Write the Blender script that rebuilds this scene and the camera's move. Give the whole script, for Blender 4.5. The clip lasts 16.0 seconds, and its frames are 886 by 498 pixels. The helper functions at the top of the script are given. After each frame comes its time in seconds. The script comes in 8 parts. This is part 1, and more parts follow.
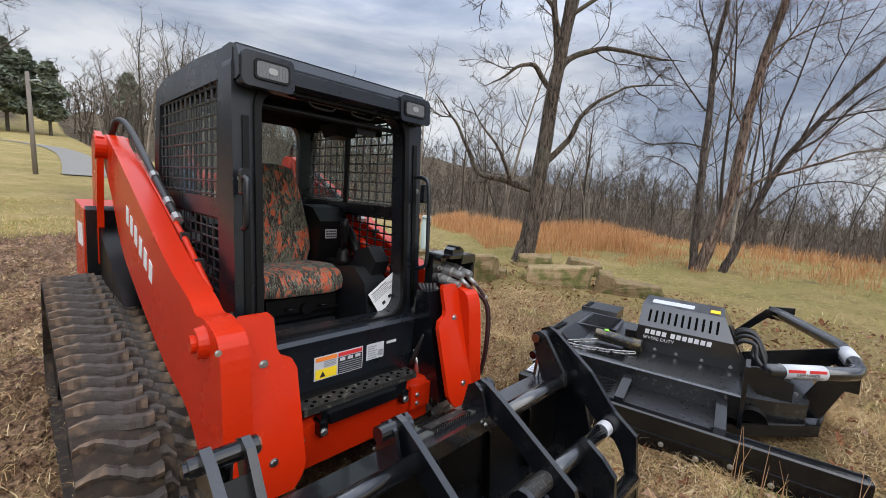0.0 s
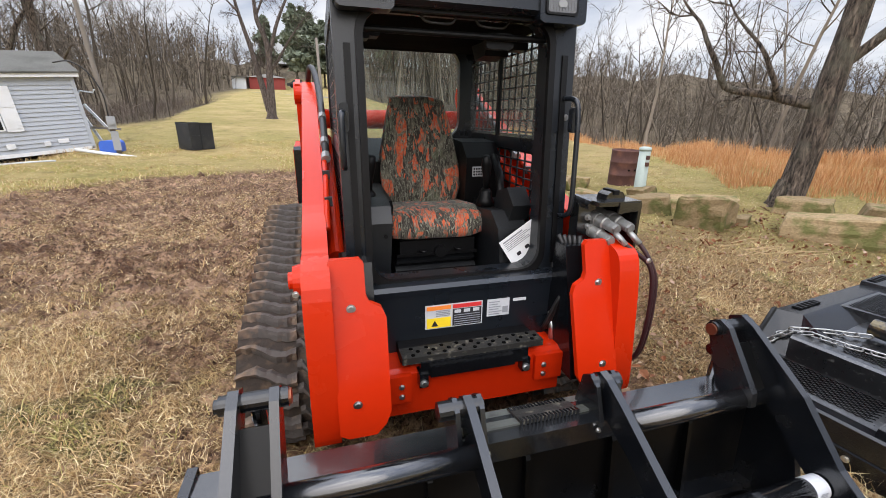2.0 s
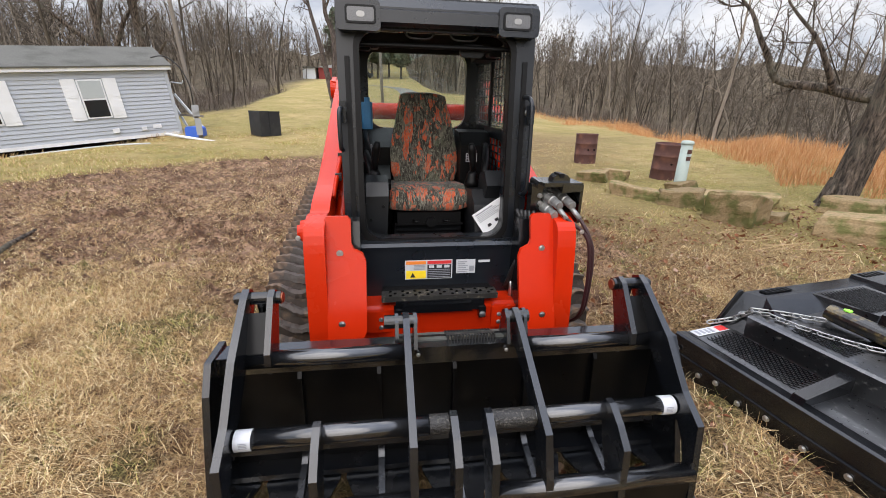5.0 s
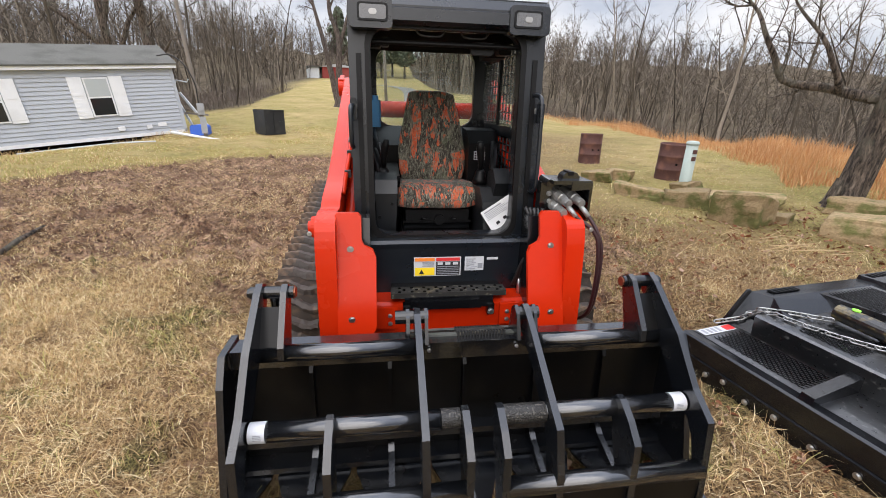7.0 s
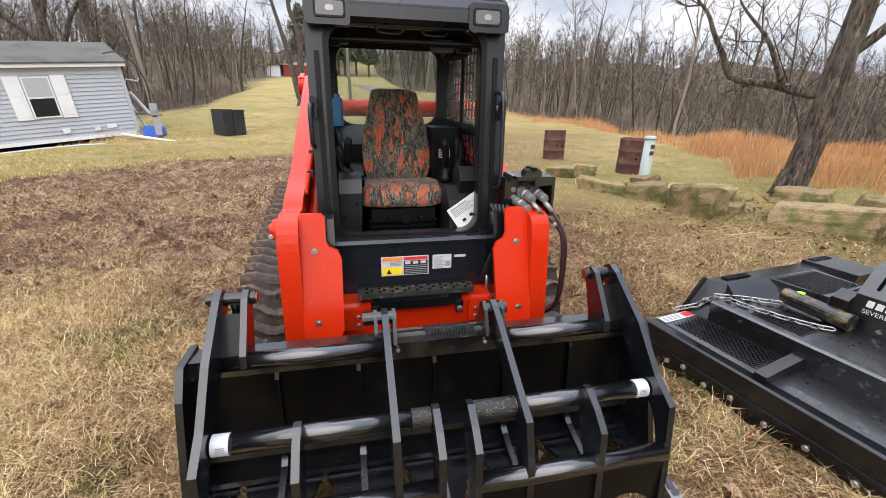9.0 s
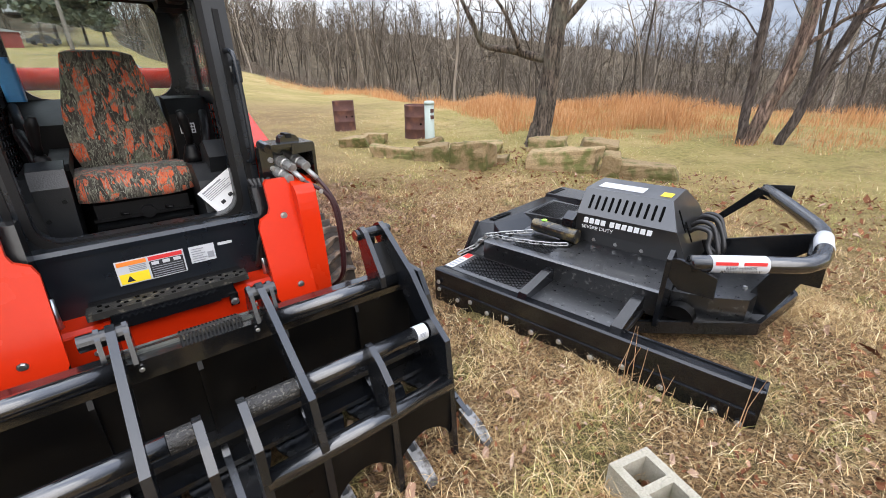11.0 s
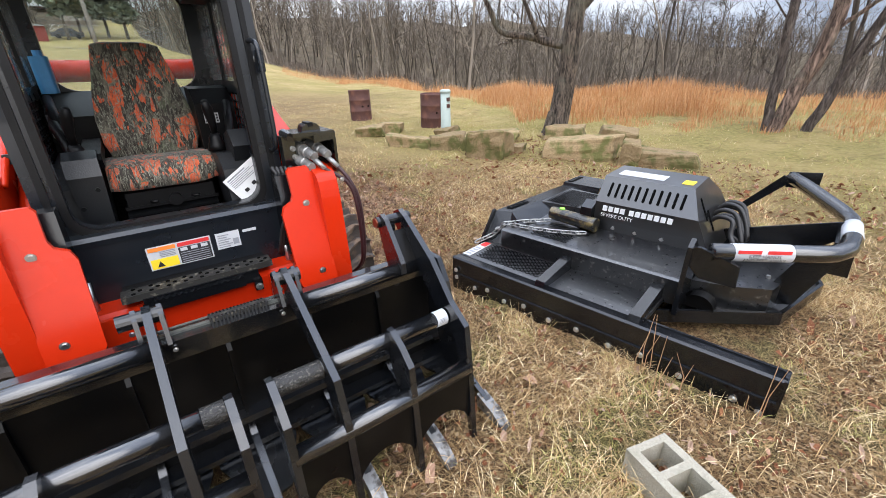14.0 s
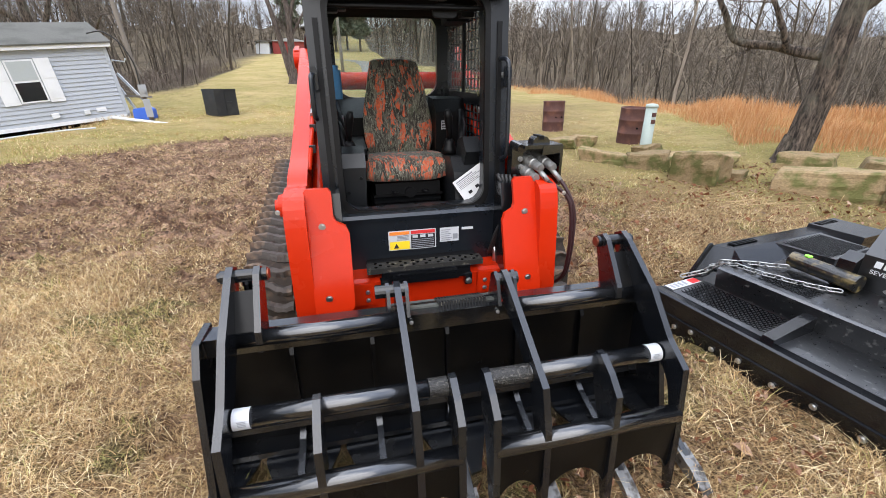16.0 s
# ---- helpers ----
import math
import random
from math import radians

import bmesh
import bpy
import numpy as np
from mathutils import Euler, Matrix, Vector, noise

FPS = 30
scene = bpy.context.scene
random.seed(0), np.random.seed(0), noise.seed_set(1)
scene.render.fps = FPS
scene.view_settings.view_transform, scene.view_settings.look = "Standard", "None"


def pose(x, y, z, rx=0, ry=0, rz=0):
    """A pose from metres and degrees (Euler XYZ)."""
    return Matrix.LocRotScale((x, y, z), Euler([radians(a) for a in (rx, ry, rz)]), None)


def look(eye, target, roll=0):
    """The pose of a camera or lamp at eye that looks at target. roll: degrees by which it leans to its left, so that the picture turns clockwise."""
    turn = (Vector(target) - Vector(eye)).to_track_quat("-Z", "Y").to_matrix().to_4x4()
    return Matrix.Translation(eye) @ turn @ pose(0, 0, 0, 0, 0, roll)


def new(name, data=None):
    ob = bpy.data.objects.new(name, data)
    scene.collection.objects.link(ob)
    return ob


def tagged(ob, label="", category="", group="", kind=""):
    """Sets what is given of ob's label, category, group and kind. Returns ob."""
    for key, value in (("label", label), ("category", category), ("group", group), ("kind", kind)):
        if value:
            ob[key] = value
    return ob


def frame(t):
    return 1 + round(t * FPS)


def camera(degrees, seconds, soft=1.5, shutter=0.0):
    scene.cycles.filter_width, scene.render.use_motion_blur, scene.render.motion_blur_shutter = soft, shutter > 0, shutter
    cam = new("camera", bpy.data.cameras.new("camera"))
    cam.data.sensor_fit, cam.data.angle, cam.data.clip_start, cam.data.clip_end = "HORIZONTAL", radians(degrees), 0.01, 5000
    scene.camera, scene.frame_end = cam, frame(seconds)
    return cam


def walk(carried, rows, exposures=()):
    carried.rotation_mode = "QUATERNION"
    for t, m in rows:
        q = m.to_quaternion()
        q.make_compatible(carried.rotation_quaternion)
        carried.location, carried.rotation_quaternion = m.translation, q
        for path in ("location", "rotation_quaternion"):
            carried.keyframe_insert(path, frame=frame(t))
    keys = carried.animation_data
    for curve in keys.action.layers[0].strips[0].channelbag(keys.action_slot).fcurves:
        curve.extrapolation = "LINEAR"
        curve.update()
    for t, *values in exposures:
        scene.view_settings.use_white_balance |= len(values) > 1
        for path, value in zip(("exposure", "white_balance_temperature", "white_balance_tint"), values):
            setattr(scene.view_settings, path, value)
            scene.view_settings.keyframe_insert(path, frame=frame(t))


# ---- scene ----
cam = camera(93.9, 16.0, soft=0.9)
EXPOSURES = [(0.0, 0.32, 6450, 11), (0.5, 0.42, 6520, 12), (1.0, 0.58, 6580, 13), (1.5, 0.56, 6620, 13), (2.5, 0.78, 6620, 12), (3.5, 0.60, 6680, 13), (8.0, 0.66, 6680, 13), (11.0, 0.90, 6500, 12), (14.5, 0.91, 6320, 12), (16.0, 0.82, 6420, 12)]
PATH = [
    (0, (0.128, 0.145, 1.553), (1.566, 1.511, 1.293), 4.0),
    (0.5, (0.32, 0.229, 1.559), (1.55, 1.769, 1.219), 4.0),
    (1, (0.487, 0.183, 1.551), (1.396, 1.921, 1.157), 1.9),
    (1.5, (0.612, 0.15, 1.563), (1.255, 1.985, 1.095), 0.5),
    (2, (0.647, 0.198, 1.558), (1.182, 2.026, 0.948), 0.8),
    (2.5, (0.656, 0.133, 1.563), (1.129, 1.977, 0.952), 1.0),
    (3, (0.657, -0.021, 1.614), (1.117, 1.855, 1.099), 0.2),
    (3.5, (0.633, -0.185, 1.621), (1.065, 1.688, 1.067), 0.2),
    (4, (0.755, -0.285, 1.612), (1.096, 1.595, 1.021), 0.6),
    (4.5, (0.922, -0.337, 1.599), (1.206, 1.531, 0.944), 1.0),
    (7, (0.882, -0.353, 1.578), (1.146, 1.517, 0.921), 1.5),
    (7.5, (0.878, -0.358, 1.583), (1.143, 1.513, 0.928), 1.4),
    (8, (0.881, -0.354, 1.581), (1.160, 1.516, 0.929), 1.3),
    (8.2, (0.886, -0.353, 1.581), (1.174, 1.515, 0.929), 1.2),
    (10.3, (1.002, -0.347, 1.549), (1.848, 1.317, 0.832), 0.4),
    (10.5, (1.038, -0.358, 1.541), (1.974, 1.252, 0.811), 0.1),
    (11, (1.126, -0.393, 1.518), (2.269, 1.057, 0.75), -0.6),
    (11.5, (1.136, -0.394, 1.516), (2.371, 0.965, 0.725), -0.8),
    (12, (1.133, -0.391, 1.517), (2.368, 0.964, 0.719), -1.0),
    (12.5, (1.124, -0.392, 1.517), (2.341, 0.98, 0.719), -1.1),
    (13, (1.127, -0.393, 1.517), (2.319, 0.999, 0.715), -1.3),
    (13.5, (1.119, -0.39, 1.522), (2.274, 1.03, 0.717), -1.4),
    (14, (1.095, -0.4, 1.514), (2.17, 1.079, 0.703), -1.3),
    (14.5, (1.056, -0.392, 1.528), (1.996, 1.182, 0.729), -1.2),
    (15, (0.986, -0.373, 1.535), (1.736, 1.305, 0.748), -0.9),
    (15.5, (0.9, -0.356, 1.545), (1.45, 1.408, 0.778), -0.3),
    (16, (0.857, -0.333, 1.548), (1.258, 1.471, 0.784), -0.5),
]
walk(cam, [(t, look(eye, target, roll)) for t, eye, target, roll in PATH], EXPOSURES)

# world: a bright overcast sky with broken grey cloud
world = bpy.data.worlds.new("overcast_sky")
scene.world = world
world.use_nodes = True
wn, wl = world.node_tree.nodes, world.node_tree.links
wn.clear()
SUN_EL, SUN_AZ = 38.0, 200.0
w_out = wn.new("ShaderNodeOutputWorld")
w_bg = wn.new("ShaderNodeBackground")
w_sky = wn.new("ShaderNodeTexSky")
w_sky.sky_type, w_sky.sun_disc = "NISHITA", False
w_sky.sun_elevation, w_sky.sun_rotation = radians(SUN_EL), radians(SUN_AZ)
w_coord = wn.new("ShaderNodeTexCoord")
w_map = wn.new("ShaderNodeMapping")
w_map.inputs["Scale"].default_value = (1.0, 1.0, 3.6)
w_map.inputs["Rotation"].default_value = (0.0, 0.0, radians(20))
w_noise = wn.new("ShaderNodeTexNoise")
w_noise.inputs["Scale"].default_value = 1.7
w_noise.inputs["Detail"].default_value = 7.0
w_noise.inputs["Roughness"].default_value = 0.55
w_noise.inputs["Distortion"].default_value = 0.35
w_ramp = wn.new("ShaderNodeValToRGB")
cr = w_ramp.color_ramp
cr.elements[0].position, cr.elements[0].color = 0.34, (2.6, 3.1, 4.2, 1)
cr.elements[1].position, cr.elements[1].color = 0.66, (9.5, 9.6, 9.8, 1)
for p, c in ((0.46, (4.6, 5.2, 6.4, 1)), (0.56, (7.2, 7.6, 8.3, 1))):
    e = cr.elements.new(p)
    e.color = c
w_mix = wn.new("ShaderNodeMix")
w_mix.data_type = "RGBA"
w_mix.inputs["Factor"].default_value = 0.86
wl.new(w_coord.outputs["Generated"], w_map.inputs["Vector"])
wl.new(w_map.outputs["Vector"], w_noise.inputs["Vector"])
wl.new(w_noise.outputs["Fac"], w_ramp.inputs["Fac"])
wl.new(w_sky.outputs["Color"], w_mix.inputs["A"])
wl.new(w_ramp.outputs["Color"], w_mix.inputs["B"])
# an overcast sky is brighter overhead than at the horizon
w_sep = wn.new("ShaderNodeSeparateXYZ")
w_rise = wn.new("ShaderNodeMapRange")
w_rise.inputs["From Min"].default_value, w_rise.inputs["From Max"].default_value = 0.30, 0.95
w_rise.inputs["To Min"].default_value, w_rise.inputs["To Max"].default_value = 0.85, 3.8
w_scale = wn.new("ShaderNodeVectorMath")
w_scale.operation = "SCALE"
wl.new(w_coord.outputs["Generated"], w_sep.inputs["Vector"])
wl.new(w_sep.outputs["Z"], w_rise.inputs["Value"])
wl.new(w_mix.outputs["Result"], w_scale.inputs[0])
wl.new(w_rise.outputs["Result"], w_scale.inputs["Scale"])
wl.new(w_scale.outputs["Vector"], w_bg.inputs["Color"])
w_bg.inputs["Strength"].default_value = 0.085
wl.new(w_bg.outputs["Background"], w_out.inputs["Surface"])

sun = new("sun", bpy.data.lights.new("sun", "SUN"))
sun.data.energy, sun.data.angle, sun.data.color = 1.5, radians(75), (1.0, 0.95, 0.87)
sun.matrix_world = pose(0, 0, 30, 90 - SUN_EL, 0, 180 - SUN_AZ)


# ---- materials ----
def material(name, base, rough=0.5, metal=0.0, dirt=None, dirt_amount=0.3, scale=6.0, grain=60.0, bump=0.1, coat=0.0, spread=0.12, random_obj=0.0, spec=0.5, ramp_at=(0.5, 0.72)):
    """Principled material with two scales of variation and fine relief. base: linear RGB."""
    m = bpy.data.materials.new(name)
    m.use_nodes = True
    n, l = m.node_tree.nodes, m.node_tree.links
    b = n["Principled BSDF"]
    b.inputs["Metallic"].default_value = metal
    b.inputs["Coat Weight"].default_value = coat
    b.inputs["Specular IOR Level"].default_value = spec
    b.inputs["Coat Roughness"].default_value = 0.06
    co = n.new("ShaderNodeTexCoord")
    big, fine = n.new("ShaderNodeTexNoise"), n.new("ShaderNodeTexNoise")
    for t, sc, d in ((big, scale, 5), (fine, grain, 3)):
        t.inputs["Scale"].default_value, t.inputs["Detail"].default_value = sc, d
        l.new(co.outputs["Object"], t.inputs["Vector"])
    vary = n.new("ShaderNodeMix")
    vary.data_type = "RGBA"
    vary.inputs["A"].default_value = (*[c * (1 - spread) for c in base], 1)
    vary.inputs["B"].default_value = (*[min(1, c * (1 + spread)) for c in base], 1)
    l.new(fine.outputs["Fac"], vary.inputs["Factor"])
    col = vary.outputs["Result"]
    if dirt:
        ramp = n.new("ShaderNodeValToRGB")
        ramp.color_ramp.elements[0].position, ramp.color_ramp.elements[1].position = ramp_at
        ramp.color_ramp.elements[1].color = (dirt_amount,) * 3 + (1,)
        ramp.color_ramp.elements[0].color = (0, 0, 0, 1)
        l.new(big.outputs["Fac"], ramp.inputs["Fac"])
        mx = n.new("ShaderNodeMix")
        mx.data_type = "RGBA"
        l.new(ramp.outputs["Color"], mx.inputs["Factor"])
        l.new(col, mx.inputs["A"])
        mx.inputs["B"].default_value = (*dirt, 1)
        col = mx.outputs["Result"]
    if random_obj:
        info, hsv, mp = n.new("ShaderNodeObjectInfo"), n.new("ShaderNodeHueSaturation"), n.new("ShaderNodeMapRange")
        mp.inputs["To Min"].default_value, mp.inputs["To Max"].default_value = 1 - random_obj, 1 + random_obj
        l.new(info.outputs["Random"], mp.inputs["Value"])
        l.new(mp.outputs["Result"], hsv.inputs["Value"])
        l.new(col, hsv.inputs["Color"])
        col = hsv.outputs["Color"]
    l.new(col, b.inputs["Base Color"])
    rr = n.new("ShaderNodeMapRange")
    rr.inputs["To Min"].default_value, rr.inputs["To Max"].default_value = max(0.02, rough - 0.1), min(1, rough + 0.12)
    l.new(big.outputs["Fac"], rr.inputs["Value"])
    l.new(rr.outputs["Result"], b.inputs["Roughness"])
    if bump:
        bp = n.new("ShaderNodeBump")
        bp.inputs["Strength"].default_value, bp.inputs["Distance"].default_value = bump, 0.01
        l.new(fine.outputs["Fac"], bp.inputs["Height"])
        l.new(bp.outputs["Normal"], b.inputs["Normal"])
    return m


def mix_of(n, l, fac, a, b):
    mx = n.new("ShaderNodeMix")
    mx.data_type = "RGBA"
    for key, v in (("Factor", fac), ("A", a), ("B", b)):
        if isinstance(v, tuple):
            mx.inputs[key].default_value = (*v, 1)
        elif isinstance(v, float):
            mx.inputs[key].default_value = v
        else:
            l.new(v, mx.inputs[key])
    return mx.outputs["Result"]


def noise_of(n, l, vec, scale, detail=4.0, rough=0.55, lo=0.0, hi=1.0, distort=0.0):
    t = n.new("ShaderNodeTexNoise")
    t.inputs["Scale"].default_value, t.inputs["Detail"].default_value, t.inputs["Roughness"].default_value = scale, detail, rough
    t.inputs["Distortion"].default_value = distort
    l.new(vec, t.inputs["Vector"])
    r = n.new("ShaderNodeMapRange")
    r.inputs["From Min"].default_value, r.inputs["From Max"].default_value = lo, hi
    l.new(t.outputs["Fac"], r.inputs["Value"])
    return r.outputs["Result"]


RED = material("red_paint", (0.51, 0.022, 0.003), 0.24, spec=0.25, dirt=(0.45, 0.027, 0.005), dirt_amount=0.3, scale=3, grain=25, bump=0.02, spread=0.05)
# darker, duller copy of the black paint with shade put into its colour
SHADEDPAINT = material("shaded_black_paint", (0.0016, 0.0017, 0.0019), 0.30, spec=0.22, dirt=(0.008, 0.007, 0.006), dirt_amount=0.7, scale=5, grain=40, bump=0.03)
PLATE = material("black_painted_plate", (0.0042, 0.0050, 0.0066), 0.24, spec=0.75, coat=0.1, dirt=(0.014, 0.0135, 0.013), dirt_amount=0.6, scale=7, grain=50, bump=0.04)
HOODBLACK = material("satin_hood_paint", (0.006, 0.0064, 0.0072), 0.34, spec=1.0, coat=0.6, dirt=(0.014, 0.014, 0.014), dirt_amount=0.5, scale=6, grain=60, bump=0.04)
GLOSS = material("gloss_black_paint", (0.0045, 0.005, 0.006), 0.20, spec=1.0, coat=0.6, dirt=(0.012, 0.0115, 0.011), dirt_amount=0.6, scale=9, grain=22, bump=0.06)
SCUFFED = material("scuffed_black_deck", (0.0048, 0.0053, 0.0062), 0.30, spec=1.0, coat=0.5, dirt=(0.10, 0.10, 0.095), dirt_amount=0.7, ramp_at=(0.60, 0.70), scale=38, grain=55, bump=0.06, spread=0.3)
SATIN = material("satin_black_paint", (0.0040, 0.0046, 0.0058), 0.20, spec=0.6, dirt=(0.012, 0.012, 0.0118), dirt_amount=0.5, scale=4, grain=50, bump=0.05)
CABBLACK = material("cab_black_steel", (0.0075, 0.0098, 0.0135), 0.28, spec=0.55, dirt=(0.014, 0.016, 0.019), dirt_amount=0.4, scale=5, grain=90, bump=0.05)
PLASTIC = material("dark_grey_plastic", (0.0075, 0.0088, 0.0108), 0.42, grain=160, bump=0.12, dirt=(0.02, 0.02, 0.021))
BLACKPLASTIC = material("black_plastic", (0.0025, 0.0025, 0.003), 0.45, spec=0.25, grain=160, bump=0.1)
RUBBER = material("muddy_rubber", (0.066, 0.057, 0.051), 0.8, spec=0.3, dirt=(0.20, 0.14, 0.095), dirt_amount=0.95, scale=13, grain=45, bump=0.6)
# belt toned darker than the lugs, standing for shade in the gaps
GAPBELT = material("shaded_gap_belt", (0.035, 0.028, 0.023), 0.9, spec=0.2, dirt=(0.11, 0.075, 0.05), dirt_amount=0.8, scale=16, grain=45, bump=0.6)
HOSE = material("black_hose", (0.014, 0.013, 0.013), 0.45, grain=120, bump=0.1)
HOSERED = material("dark_red_hose", (0.035, 0.012, 0.014), 0.4, grain=120, bump=0.1)
STEEL = material("zinc_steel", (0.6, 0.6, 0.59), 0.36, metal=1.0, grain=80, bump=0.05)
CHAIN = material("dull_zinc_chain", (0.36, 0.36, 0.35), 0.45, metal=1.0, dirt=(0.12, 0.11, 0.10), dirt_amount=0.8, scale=30, grain=80, bump=0.1)
CAKED = material("caked_mud_on_paint", (0.012, 0.011, 0.010), 0.45, dirt=(0.17, 0.155, 0.13), ramp_at=(0.54, 0.66), dirt_amount=0.55, scale=130, grain=160, bump=0.6, spread=0.4)
DUSTY = material("dusty_black_paint", (0.014, 0.013, 0.011), 0.6, dirt=(0.15, 0.135, 0.10), ramp_at=(0.56, 0.68), dirt_amount=0.8, scale=30, grain=70, bump=0.3, spread=0.3)
WORN = material("worn_steel", (0.22, 0.215, 0.205), 0.42, metal=0.8, dirt=(0.045, 0.036, 0.028), dirt_amount=0.9, ramp_at=(0.46, 0.58), scale=22, grain=60, bump=0.3)
PALEGREY = material("pale_grey_steel", (0.085, 0.09, 0.08), 0.45, dirt=(0.02, 0.02, 0.02), dirt_amount=0.8, scale=25, grain=60, bump=0.2)
MUDDYTUBE = material("mud_smeared_black_plastic", (0.008, 0.008, 0.007), 0.3, spec=0.7, dirt=(0.16, 0.12, 0.045), dirt_amount=0.75, ramp_at=(0.5, 0.64), scale=22, grain=60, bump=0.1)
CHROME = material("chrome", (0.75, 0.75, 0.76), 0.12, metal=1.0, bump=0.0)
COPPER = material("copper_pin", (0.22, 0.08, 0.045), 0.4, metal=0.8)
WHITE = material("white_label", (0.5, 0.51, 0.53), 0.5, bump=0.0, spread=0.04)
YELLOW = material("yellow_label", (0.85, 0.6, 0.02), 0.5, bump=0.0, spread=0.04)
ORANGE = material("orange_label", (0.8, 0.22, 0.03), 0.5, bump=0.0, spread=0.04)
REDLABEL = material("red_label", (0.6, 0.03, 0.03), 0.5, bump=0.0, spread=0.04)
INK = material("black_ink", (0.015, 0.015, 0.018), 0.5, bump=0.0, spread=0.02)
GREYINK = material("grey_ink", (0.25, 0.26, 0.28), 0.5, bump=0.0, spread=0.02)
LOGOWHITE = material("white_lettering", (0.7, 0.72, 0.72), 0.5, bump=0.0, spread=0.03)
GREENDOT = material("fluorescent_green", (0.3, 0.9, 0.08), 0.5, bump=0.0)
LAMPLENS = material("clear_lamp_lens", (0.12, 0.123, 0.128), 0.16, coat=0.4, grain=200, bump=0.3)
LAMPGLOW = material("lamp_reflector", (0.34, 0.34, 0.33), 0.25, metal=0.3, bump=0.0)
BLUEJUG = material("blue_plastic", (0.05, 0.22, 0.45), 0.35, bump=0.02)
PAPER = material("white_paper", (0.72, 0.73, 0.74), 0.6, bump=0.02, spread=0.04)
CONCRETE = material("concrete_block", (0.36, 0.33, 0.26), 0.95, dirt=(0.24, 0.23, 0.16), dirt_amount=0.7, scale=8, grain=150, bump=1.0, spread=0.3)
VINYL = material("grey_vinyl_siding", (0.40, 0.425, 0.46), 0.55, dirt=(0.3, 0.32, 0.34), dirt_amount=0.4, scale=0.8, grain=20, bump=0.03, spread=0.05)
WHITEPAINT = material("white_painted_trim", (0.74, 0.75, 0.76), 0.5, dirt=(0.5, 0.5, 0.48), dirt_amount=0.4, scale=2, grain=30, bump=0.03, spread=0.04)
SHINGLE = material("grey_shingles", (0.095, 0.092, 0.08), 0.95, dirt=(0.045, 0.047, 0.036), dirt_amount=0.8, scale=1.2, grain=30, bump=0.7, spread=0.35)
# near-black colour put in as the shade inside openings and hollow spaces
SHADEVOID = material("opening_shade", (0.002, 0.002, 0.002), 0.9, spec=0.05)
BLACKBOX = material("black_weathered_plastic", (0.014, 0.015, 0.017), 0.5, dirt=(0.06, 0.055, 0.05), dirt_amount=0.5, scale=2.5, grain=30)
POSTGREEN = material("pale_green_plastic", (0.34, 0.40, 0.37), 0.6, dirt=(0.3, 0.36, 0.32), dirt_amount=0.6, scale=5, grain=50)
RUST = material("rusted_steel", (0.075, 0.03, 0.024), 0.75, dirt=(0.17, 0.07, 0.045), dirt_amount=0.9, scale=4, grain=40, bump=0.4, spread=0.3)
STONE = material("mossy_sandstone", (0.245, 0.178, 0.098), 0.95, spec=0.15, dirt=(0.10, 0.105, 0.035), dirt_amount=0.9, scale=5, grain=38, bump=1.0, spread=0.45, random_obj=0.22, ramp_at=(0.48, 0.62))
WOODPOLE = material("weathered_pole_wood", (0.19, 0.165, 0.14), 0.9, scale=3, grain=40, bump=0.4, spread=0.25)
BLUEBIN = material("blue_barrel_plastic", (0.03, 0.11, 0.5), 0.4)
REDBARN = material("red_barn_boards", (0.22, 0.035, 0.03), 0.8, scale=1, grain=8, spread=0.2)
OLDWHITE = material("far_white_boards", (0.55, 0.57, 0.58), 0.8, scale=1, grain=5, spread=0.1)
CARPAINT = material("dark_car_paint", (0.03, 0.032, 0.036), 0.3)
FARGREY = material("far_grey_metal", (0.3, 0.31, 0.32), 0.5)
GRAVEL = material("lane_gravel", (0.2, 0.19, 0.17), 0.95, scale=1, grain=6, spread=0.2)
COUPLER = material("grey_coupler_steel", (0.34, 0.34, 0.33), 0.38, metal=0.6, dirt=(0.08, 0.07, 0.06), dirt_amount=0.6, scale=30)
STALK = material("pale_dry_stalk", (0.46, 0.32, 0.17), 0.8, grain=50)
WEED = material("dry_weed_stem", (0.36, 0.2, 0.1), 0.8, grain=50)


